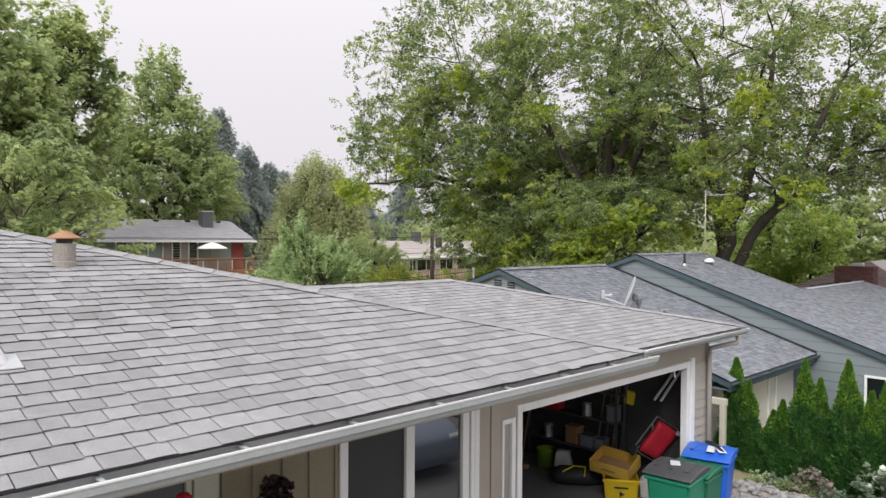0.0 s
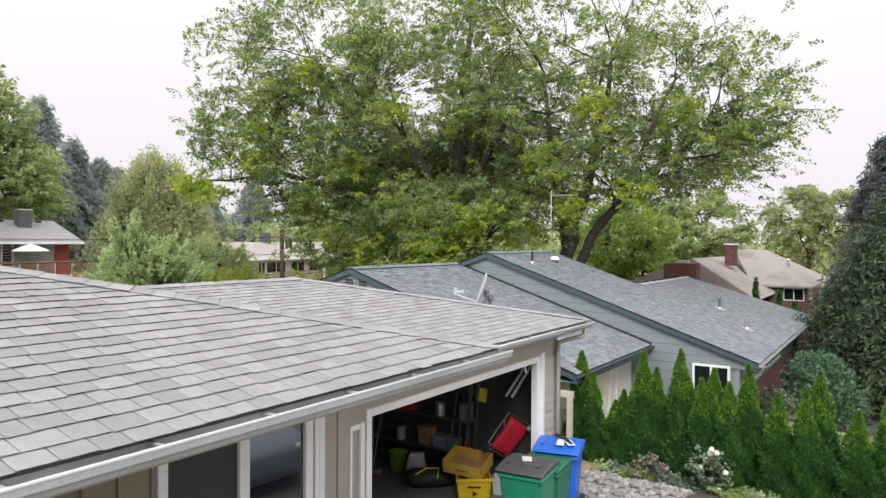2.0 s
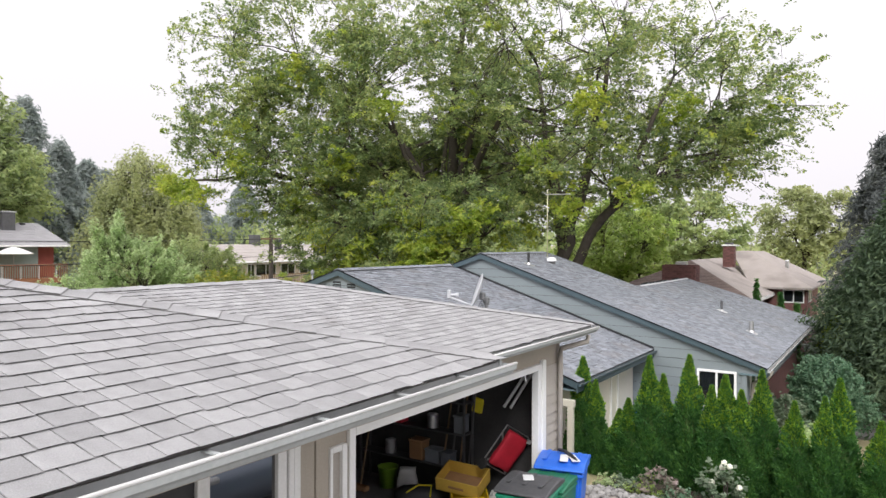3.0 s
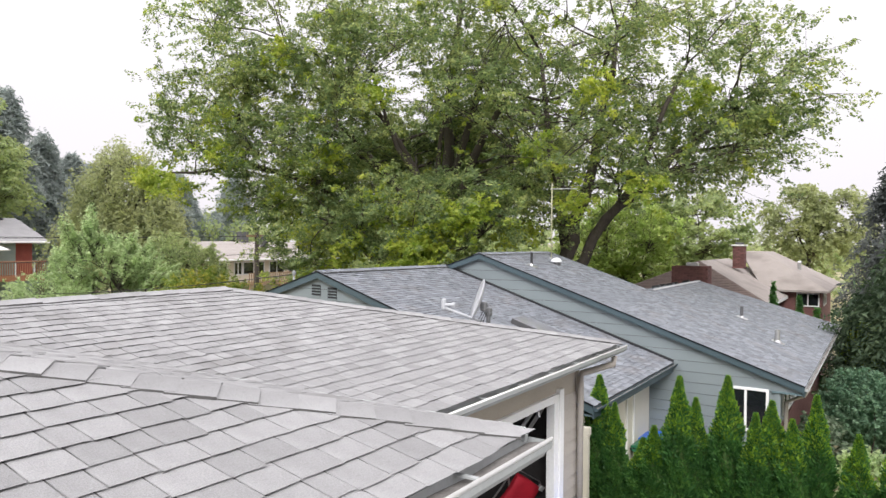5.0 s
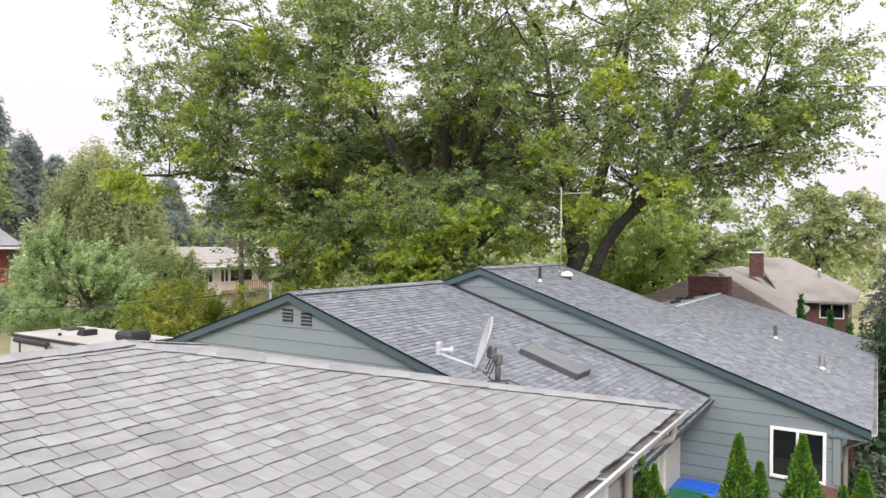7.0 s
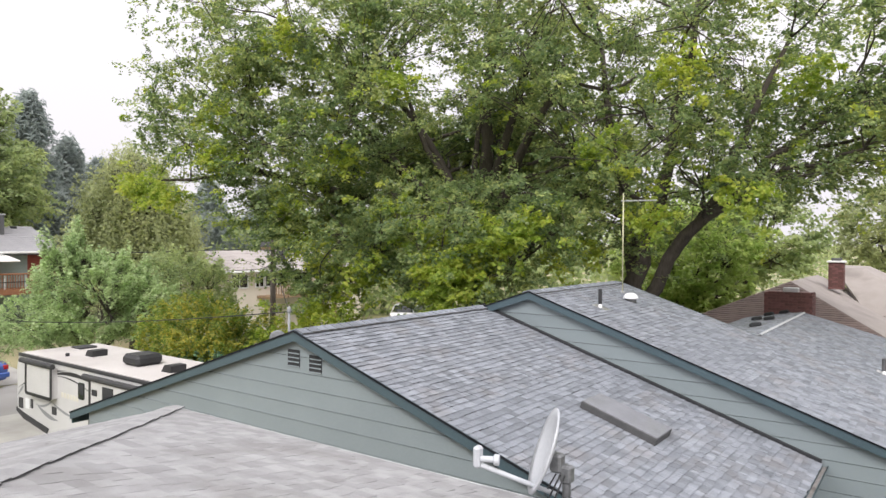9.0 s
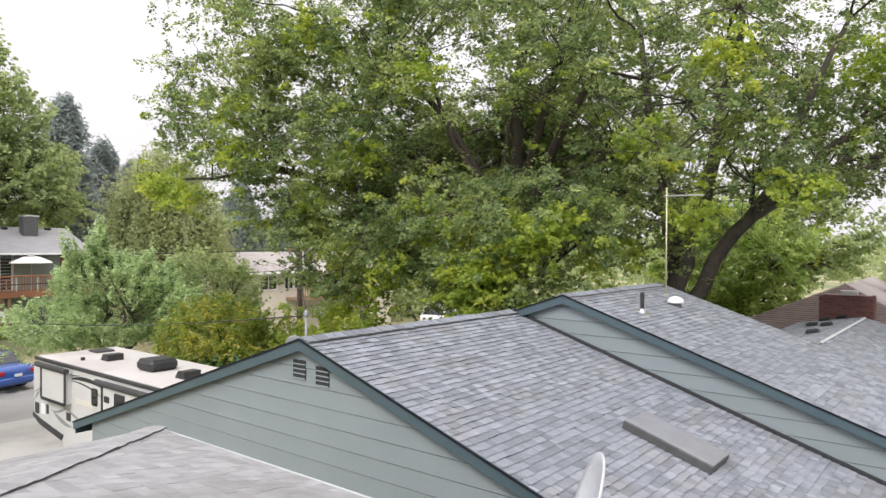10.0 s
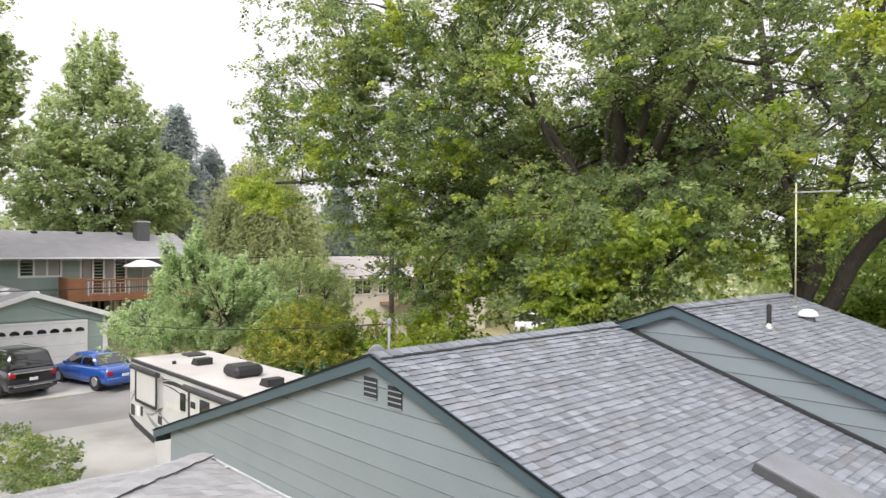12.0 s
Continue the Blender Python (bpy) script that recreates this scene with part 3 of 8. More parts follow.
# ---------------------------------------------------------------- blue-grey neighbour house
BX1, BZ1, BY1 = -9.47, 3.12, 12.92             # low ridge: x, height, front edge
BL, BR = -15.48, -3.93                         # its west and east eaves
BP = 0.329
BW2 = 17.52                                    # wall of the tall part
BX2, BZ2, BY2 = -8.48, 3.44, 17.42             # tall ridge
BE = -1.54                                     # its east eave
BP2 = 0.339
SL = (M["shingle_slate"], M["shingle_slate_rest"], M["cut_shade_dark"])
W_B = [0.07, 0.10, 0.13, 0.16, 0.20]
bhouse = thing("house", "blue-grey lap-sided house with slate-grey shingle gable roofs", "house", (-8, 20, -1.3))
z1e = BZ1 - BP * (BR - BX1)
broof = deck("roof_slope", [(BR, BY1, z1e), (BR, BW2, z1e), (BX1, BW2, BZ1), (BX1, BY1, BZ1)], 0.03, M["felt"], bhouse, "slate-grey laminated shingle roof")
z1w = BZ1 - BP * (BX1 - BL)
bwest = deck("roof_slope", [(BX1, BY1, BZ1), (BX1, BW2, BZ1), (BL, BW2, z1w), (BL, BY1, z1w)], 0.03, M["felt"], bhouse, "slate-grey laminated shingle roof")
bsl = math.hypot(1, BP)
roof_plane(broof, (BR, BY1, z1e), (0, 1, 0), (-1, 0, BP), (BR - BX1) * bsl, lambda v: (0, BW2 - BY1), SL, 0.102, W_B, 0.0125,
           near=lambda c: c.x < -6.2, seed=31)
roof_plane(bwest, (BL, BW2, z1w), (0, -1, 0), (1, 0, BP), (BX1 - BL) * bsl, lambda v: (0, BW2 - BY1), SL, 0.102, W_B, 0.0125, seed=32)
cap_row(broof, (BX1, BY1, BZ1 + 0.01), (BX1, BW2, BZ1 + 0.01), M["shingle_slate"], w=0.28, drop=0.31, seed=33)
z2e = BZ2 - BP2 * (BE - BX2)
b2sl = math.hypot(1, BP2)
BLX, BLZ = -5.6, BZ2 - BP2 * (-5.6 - BX2)      # low rear ridge
BFY, BEY, BHY = 21.6, 29.2, 27.5               # far gable of the tall part, far eave end, rear hip
broof2 = deck("roof_slope", [(BE, BY2, z2e), (BE, BEY, z2e), (BLX, BHY, BLZ), (BLX, BFY, BLZ), (BX2, BFY, BZ2), (BX2, BY2, BZ2)], 0.03, M["felt"], bhouse, "slate-grey laminated shingle roof")


def lim2(v):
    h = v / b2sl
    x = BE - h
    top = BEY - BY2 - (BEY - BHY) * h / (BE - BLX) if x > BLX else BFY - BY2
    return 0, top


roof_plane(broof2, (BE, BY2, z2e), (0, 1, 0), (-1, 0, BP2), (BE - BX2) * b2sl, lim2, SL, 0.102, W_B, 0.0125,
           near=lambda c: c.x < -5.2 and c.y < 20.5, seed=34)
z2w = BZ2 - BP2 * 7.0
deck("roof_slope", [(BX2, BY2, BZ2), (BX2, BFY, BZ2), (BX2 - 7.0, BFY, z2w), (BX2 - 7.0, BY2, z2w)], 0.03, M["shingle_slate_rest"], bhouse, "slate-grey laminated shingle roof")
RS, RW, RY = 0.2, 1.7, 28.6                    # rear slope: fall, width, far end
rear = deck("roof_slope", [(BLX, BFY - 0.2, BLZ), (BLX, BHY, BLZ), (BLX - 0.5, RY, BLZ - RS * 0.5), (BLX - RW, RY, BLZ - RS * RW), (BLX - RW, BFY - 0.2, BLZ - RS * RW)], 0.03, M["felt"], bhouse, "slate-grey laminated shingle roof")
roof_plane(rear, (BLX - RW, RY, BLZ - RS * RW), (0, -1, 0), (1, 0, RS), RW * math.hypot(1, RS), lambda v: (0.9 * v / RW if v > RW * 0.7 else 0, RY - BFY + 0.2), SL, 0.102, W_B, 0.0125, seed=36)
part("wall", box(BLX - RW + 0.3, BLX - RW + 0.44, BFY, RY - 0.3, -1.8, BLZ - RS * RW - 0.05), M["siding_blue"], bhouse)
cap_row(broof2, (BX2, BY2, BZ2 + 0.01), (BX2, BFY, BZ2 + 0.01), M["shingle_slate"], w=0.28, drop=0.32, seed=35)
M["edge_black"] = surface("edge_black", (0.008, 0.009, 0.011), (0.018, 0.02, 0.024), 0.9, spec=0.15)
M["strip_grey"] = surface("strip_grey", (0.40, 0.41, 0.42), (0.52, 0.53, 0.54), 0.6)
part("ridge_vent", prism([(BX2 - 0.14, BZ2 - 0.03), (BX2, BZ2 + 0.03), (BX2 + 0.14, BZ2 - 0.03), (BX2 + 0.13, BZ2 - 0.045), (BX2, BZ2 + 0.012), (BX2 - 0.13, BZ2 - 0.045)], "y", BY2 + 0.1, BFY - 0.4),
     M["gutter_shaded"], bhouse, "pale metal ridge strip")
part("ridge_flashing", prism([(BLX - 0.03, BLZ + 0.014), (BLX, BLZ + 0.03), (BLX + 0.03, BLZ + 0.012), (BLX + 0.03, BLZ - 0.01), (BLX, BLZ + 0.012), (BLX - 0.03, BLZ - 0.01)], "y", BFY + 0.3, BHY),
     M["strip_grey"], bhouse, "pale metal ridge strip")


def barge(xa, za, xb, zb, y0, y1, deep=0.12, mat="trim_teal", lift=0.012):
    """A board along a gable edge, set under the roof's edge."""
    return part("bargeboard", prism([(xa, za + lift), (xb, zb + lift), (xb, zb - deep), (xa, za - deep)], "y", y0, y1), M[mat], bhouse, "dark teal painted bargeboard")


for xa, za, xb, zb, y in ((BX1, BZ1, BR, z1e, BY1), (BX1, BZ1, BL, z1w, BY1), (BX2, BZ2, BE, z2e, BY2), (BX2, BZ2, BX2 - 6.9, BZ2 - BP2 * 6.9, BY2)):
    barge(xa, za, xb, zb, y - 0.03, y - 0.002)
    part("drip_edge", prism([(xa, za + 0.024), (xb, zb + 0.024), (xb, zb + 0.001), (xa, za + 0.001)], "y", y - 0.045, y - 0.031), M["edge_black"], bhouse, "dark metal edge")
barge(BX2, BZ2, BLX, BLZ, BFY + 0.002, BFY + 0.03)
# eave boards and gutters
for x, y0, y1, z in ((BR, BY1, BW2, z1e), (BE, BY2, BEY, z2e)):
    part("fascia", box(x - 0.03, x - 0.004, y0, y1, z - 0.19, z - 0.03, 0.003), M["trim_teal"], bhouse)
    gutter(bhouse, (x, y0, z - 0.03), (x, y1, z - 0.03), (1, 0, 0), M["trim_teal"] if x == BR else M["gutter_shaded"], "narrow metal gutter", 0, 0.075)
part("fascia", box(BL + 0.004, BL + 0.03, BY1, BW2, z1w - 0.19, z1w - 0.03, 0.003), M["trim_teal"], bhouse)
part("soffit", box(-4.4, BR - 0.03, BY1 + 0.02, BW2, z1e - 0.17, z1e - 0.14), M["soffit_teal"], bhouse)
part("soffit", box(-2.1, BE - 0.03, BY2 + 0.02, BEY - 0.2, z2e - 0.17, z2e - 0.14), M["soffit_teal"], bhouse)
part("eave_return", prism([(-1.98, z2e - 0.138), (BE - 0.034, z2e - 0.138), (BE - 0.034, z2e - 0.035), (-1.98, z2e + BP2 * 0.42 - 0.035)], "y", BY2 + 0.05, BY2 + 0.08), M["siding_blue"], bhouse, "boxed eave end")


def lap_wall(parent, y, x0, x1, z0, top, expo, holes=()):
    """Lap boards on a wall that looks south at y; top(x) is the slope line above; holes are (x0, x1, z0, z1)."""
    z = z0
    while True:
        # run of this course under the roof line
        n = 60
        xs = [x0 + (x1 - x0) * i / n for i in range(n + 1)]
        ok = [x for x in xs if top(x) > z + 0.01]
        if not ok:
            break
        a, b = ok[0], ok[-1]
        runs = [(a, b)]
        for h0, h1, hz0, hz1 in holes:
            if z + expo > hz0 and z < hz1:
                runs = [q for r0, r1 in runs for q in ((r0, min(r1, h0)), (max(r0, h1), r1)) if q[1] - q[0] > 0.02]
        for r0, r1 in runs:
            tl, tr = min(z + expo - 0.009, top(r0)), min(z + expo - 0.009, top(r1))
            pts = [(r0, z), (r1, z)]
            if tr > z + 0.012:
                pts.append((r1, tr))
            mid = [x for x in xs if r0 < x < r1 and abs(min(z + expo - 0.009, top(x)) - (z + expo - 0.009)) < 1e-6]
            if mid:
                if tr < z + expo - 0.010:
                    pts.append((mid[-1], z + expo - 0.009))
                if tl < z + expo - 0.010:
                    pts.append((mid[0], z + expo - 0.009))
            elif top((r0 + r1) / 2) > max(tl, tr):
                pts.append(((r0 + r1) / 2, top((r0 + r1) / 2)))
            if tl > z + 0.012:
                pts.append((r0, tl))
            if len(pts) < 3:
                continue
            bm = bmesh.new()
            lo = [bm.verts.new((px, y - (0.026 if pz < z + 0.005 else 0.020), pz)) for px, pz in pts]
            hi = [bm.verts.new((px, y, pz)) for px, pz in pts]
            bm.faces.new(lo)
            for i in range(len(pts)):
                j = (i + 1) % len(pts)
                bm.faces.new((lo[i], hi[i], hi[j], lo[j]))
            bmesh.ops.recalc_face_normals(bm, faces=bm.faces[:])
            ob = part("siding_board", bm, M["siding_blue"], parent)
            ob.matrix_parent_inverse = Matrix.Identity(4)
        z += expo


wy1 = 13.00
# near-black backing shows in board gaps, standing for the shadow lines of the laps
wall1 = part("wall", prism([(-14.95, -2.2), (-4.42, -1.4), (-4.42, BZ1 - BP * (-4.42 - BX1) - 0.04), (BX1, BZ1 - 0.04), (-14.95, BZ1 - BP * (BX1 + 14.95) - 0.04)], "y", wy1 + 0.002, wy1 + 0.14),
             M["felt"], bhouse, "blue-grey painted lap siding on a near-black backing for shadow lines")
lap_wall(wall1, wy1, -14.95, -4.42, -1.45, lambda x: BZ1 - 0.035 - BP * abs(x - BX1), 0.212)
wall2 = part("wall", prism([(-15.2, -1.5), (-1.98, -1.5), (-1.98, BZ2 - BP2 * (-1.98 - BX2) - 0.04), (BX2, BZ2 - 0.04), (-15.2, BZ2 - BP2 * (BX2 + 15.2) - 0.04)], "y", BW2 + 0.002, BW2 + 0.14),
             M["felt"], bhouse, "blue-grey painted lap siding on a near-black backing for shadow lines")
lap_wall(wall2, BW2, -15.2, -1.98, -1.40, lambda x: BZ2 - 0.035 - BP2 * abs(x - BX2), 0.212)
part("wall", box(-4.56, -4.42, wy1 + 0.14, BW2, -1.5, z1e + 0.10), M["cream"], bhouse, "cream painted side wall")
part("wall", box(-14.95, -14.81, wy1 + 0.14, 21.4, -2.2, z1w - 0.05), M["siding_blue"], bhouse)
part("wall", box(-14.8, -5.7, 21.25, 21.39, -1.5, 1.2), M["siding_blue"], bhouse)
part("wall", box(-9.6, -2.12, 27.0, 27.14, -1.5, 0.95), M["siding_blue"], bhouse)
part("wall", box(-2.12, -1.98, BW2 + 0.14, 27.0, 0.25, z2e + 0.02), M["siding_blue"], bhouse)
part("brick_wall", box(-2.12, -1.95, BW2 + 0.14, 27.0, -1.8, 0.25), M["brick"], bhouse, "red brick lower wall")

# flashing where the low roof meets the tall wall; dark tone draws its shadow
part("step_flashing", prism([(BX1, BZ1 + 0.055), (BR, z1e + 0.055), (BR, z1e - 0.01), (BX1, BZ1 - 0.01)], "y", BW2 - 0.085, BW2 - 0.028), M["cut_shade_dark"], bhouse, "step flashing, its dark tone standing for a shadow line")

# louvred gable vents
def gable_vent(x, z, w=0.23, h=0.225, n=4):
    # near-black plate stands for the darkness inside the vent's slots
    v = part("gable_vent", box(x - w / 2, x + w / 2, wy1 - 0.032, wy1 - 0.026, z - h / 2, z + h / 2), M["vent_dark"], bhouse, "louvred gable vent in the siding colour")
    for i in range(n):
        zz = z - h / 2 + h * i / n
        q = part("louvre", prism([(wy1 - 0.030, zz + 0.016), (wy1 - 0.038, zz + 0.004), (wy1 - 0.037, zz - 0.001), (wy1 - 0.028, zz + 0.008)], "x", x - w / 2 + 0.006, x + w / 2 - 0.006), M["siding_blue"], v)
        q.matrix_parent_inverse = Matrix.Identity(4)


gable_vent(-9.56, 2.76)
gable_vent(-9.15, 2.72)

# ---------------------------------------------------------------- trees
def leaf_quads(P, nrm, a, s, wide=0.46):
    """Folded diamond leaves at P, facing nrm, pointing along a, of length s."""
    nrm = nrm / (np.linalg.norm(nrm, axis=1)[:, None] + 1e-9)
    a = a - nrm * (a * nrm).sum(1)[:, None]
    a /= np.linalg.norm(a, axis=1)[:, None] + 1e-9
    b = np.cross(nrm, a)
    s = s[:, None]
    v = np.empty((len(P), 4, 3))
    v[:, 0] = P - a * s * 0.62
    v[:, 1] = P + b * s * wide + nrm * s * 0.12
    v[:, 2] = P + a * s * 0.62
    v[:, 3] = P - b * s * wide + nrm * s * 0.12
    return v.reshape(-1, 3)


def leaf_cloud(centres, spread, count, size, r, flat=0.75, hang=0.0):
    """Leaves round many centres, turned every way."""
    C = np.repeat(np.asarray(centres, float), count, axis=0)
    n = len(C)
    sp = np.repeat(np.asarray(spread, float), count)[:, None]
    d = r.normal(size=(n, 3))
    d /= np.linalg.norm(d, axis=1)[:, None]
    d *= (r.random(n) ** 0.45)[:, None] * sp
    d[:, 2] *= flat
    P = C + d
    P[:, 2] -= hang * r.random(n) * sp[:, 0]
    return leaf_quads(P, r.normal(size=(n, 3)) + np.array([0, 0, 0.9]), r.normal(size=(n, 3)), size * (0.6 + 0.8 * r.random(n)))


def leaf_sprays(C, D, length, count, size, r, broad=0.26, droop=0.25, up=0.8, wide=0.46):
    """Leafy twig ends: from each point C a spray runs along D, leaves in two ranks that thin out and hang towards its tip."""
    n = len(C) * count
    D = D / (np.linalg.norm(D, axis=1)[:, None] + 1e-9)
    S = np.cross(D, np.array([0.0, 0.0, 1.0])) + 0.25 * r.normal(size=D.shape)
    S /= np.linalg.norm(S, axis=1)[:, None] + 1e-9
    C, D, S = (np.repeat(q, count, axis=0) for q in (C, D, S))
    ln = np.repeat(length, count)[:, None]
    u = r.random((n, 1))
    w = np.sign(r.random((n, 1)) - 0.5) * r.random((n, 1)) ** 0.7
    P = C + D * (u - 0.35) * ln + S * w * broad * ln * (1.25 - u) + r.normal(size=(n, 3)) * 0.07 * ln
    P[:, 2:] -= droop * ln * (u * u + 0.5 * w * w * (1.2 - u))
    nrm = 0.55 * r.normal(size=(n, 3)) + 0.35 * D + np.array([0, 0, up])
    a = S * w + D * 0.5 + 0.5 * r.normal(size=(n, 3)) - np.array([0, 0, 0.35])
    return leaf_quads(P, nrm, a, size * (0.6 + 0.8 * r.random(n)), wide)


def cloud_object(name, pts, material, parent, label="", local=False):
    n = len(pts) // 4
    me = bpy.data.meshes.new(name)
    me.vertices.add(4 * n)
    me.vertices.foreach_set("co", np.asarray(pts, dtype=np.float32).ravel())
    me.loops.add(4 * n)
    me.loops.foreach_set("vertex_index", np.arange(4 * n, dtype=np.int32))
    me.polygons.add(n)
    me.polygons.foreach_set("loop_start", np.arange(0, 4 * n, 4, dtype=np.int32))
    me.update(calc_edges=True)
    me.materials.append(material)
    ob = new(name, me)
    attach(ob, parent, not local)
    return tagged(ob, label)


def in_crown(lobes, n, r, shell=0.55):
    """Points spread through egg-shaped lobes, denser towards the outside. A lobe is (x, y, z, rx, ry, rz, weight)."""
    w = np.array([q[6] for q in lobes], float)
    k = r.choice(len(lobes), size=n, p=w / w.sum())
    L = np.array([q[:6] for q in lobes], float)[k]
    d = r.normal(size=(n, 3))
    d /= np.linalg.norm(d, axis=1)[:, None]
    return L[:, :3] + d * L[:, 3:] * (r.random(n) ** (1 / 3 * (1 - shell) + 0.02))[:, None]


def with_gaps(lobes, n, r, shell, gap, grain=0.8):
    """Points in a crown, left out where a coarse noise is low, so that the sky shows through."""
    P = in_crown(lobes, int(n * 2.6), r, shell)
    far = np.array([q[:3] for q in lobes]).mean(0)
    P[:: 9] += (P[:: 9] - far) * (0.06 + 0.12 * r.random((len(P[:: 9]), 1)))
    keep = [p for p in P if noise.noise((p[0] * grain, p[1] * grain, p[2] * grain)) > gap]
    return np.array(keep[:n])


def limb(bm, a, b, r0, r1, r, sag=0.12, sides=6, n=5):
    a, b = Vector(a), Vector(b)
    L = (b - a).length
    off = Vector((r.normal(), r.normal(), abs(r.normal()) * 0.6)) * L * sag * 0.5
    pts = []
    for i in range(n + 1):
        t = i / n
        w = Vector((r.normal(), r.normal(), r.normal())) * L * 0.015 if 0 < i < n else Vector()
        pts.append(a.lerp(b, t) + off * (4 * t * (1 - t)) + w)
    tube(pts, [r0 + (r1 - r0) * i / n for i in range(n + 1)], sides, bm)
    return pts


def broad_tree(name, label, base, fork, lobes, clusters, leaves, spread, size, leaf, trunk_r, seed, limbs=12, seconds=110, group="",
               hang=0.25, stems=1, shell=0.55, gap=-0.05, rise=0.1, broad=0.3):
    """A leafy tree: trunk, limbs to the crown, boughs off the limbs, and a crown of leaf clumps at the boughs' ends."""
    r = np.random.default_rng(seed)
    t = thing(name, label, "tree", base, group)
    C = with_gaps(lobes, clusters, r, shell, gap)
    clusters = len(C)
    S = C[r.choice(clusters, seconds, replace=False)]
    axis = np.array([base[0], base[1], 0])
    F = np.array(fork)
    S = F + (S - F) * 0.72
    Lm = F + (S[r.choice(seconds, limbs, replace=False)] - F) * 0.62
    bm = bmesh.new()
    for s in range(stems):
        o = Vector((0.35 * math.cos(s * 2.4), 0.35 * math.sin(s * 2.4), 0)) * (stems > 1)
        top = Vector(fork) + o * 2.5
        pts = [Vector(base) + o, Vector(base).lerp(top, 0.35) + o * 0.6 + Vector((0.1, -0.05, 0)), Vector(base).lerp(top, 0.7) + o * 0.4, top]
        tube(pts, [trunk_r * 1.25, trunk_r, trunk_r * 0.88, trunk_r * 0.75], 10, bm)
    part("trunk", bm, M["bark"], t, "dark furrowed bark", smooth=True)
    own = [int(np.argmin(((Lm - p) ** 2).sum(1))) for p in S]
    twig = {}
    for p in C[:: max(1, clusters // 900)]:
        twig.setdefault(int(np.argmin(((S - p) ** 2).sum(1))), []).append(p)
    for k, q in enumerate(Lm):
        bm = bmesh.new()
        limb(bm, Vector(fork) + Vector((0, 0, -0.3)), q, trunk_r * 0.5, trunk_r * 0.24, r, 0.25, 7, 6)
        for i, p in enumerate(S):
            if own[i] == k:
                limb(bm, q, p, trunk_r * 0.2, trunk_r * 0.07, r, 0.2, 5, 4)
                for c in twig.get(i, ()):
                    limb(bm, p, c, trunk_r * 0.06, trunk_r * 0.02, r, 0.2, 4, 3)
        part("limb", bm, M["bark"], t, "dark limb with its boughs and twigs", smooth=True)
    D = (C - np.array(fork)) * np.array([1, 1, 0.6])
    D = D / (np.linalg.norm(D, axis=1)[:, None] + 1e-9) + 0.35 * r.normal(size=C.shape) + np.array([0, 0, rise])
    pts = leaf_sprays(C, D, spread * 2.1 * (0.6 + 0.8 * r.random(clusters)), leaves, size, r, broad, hang)
    cloud_object("crown", pts, M[leaf], t, "crown of many small leaves with gaps")
    return t


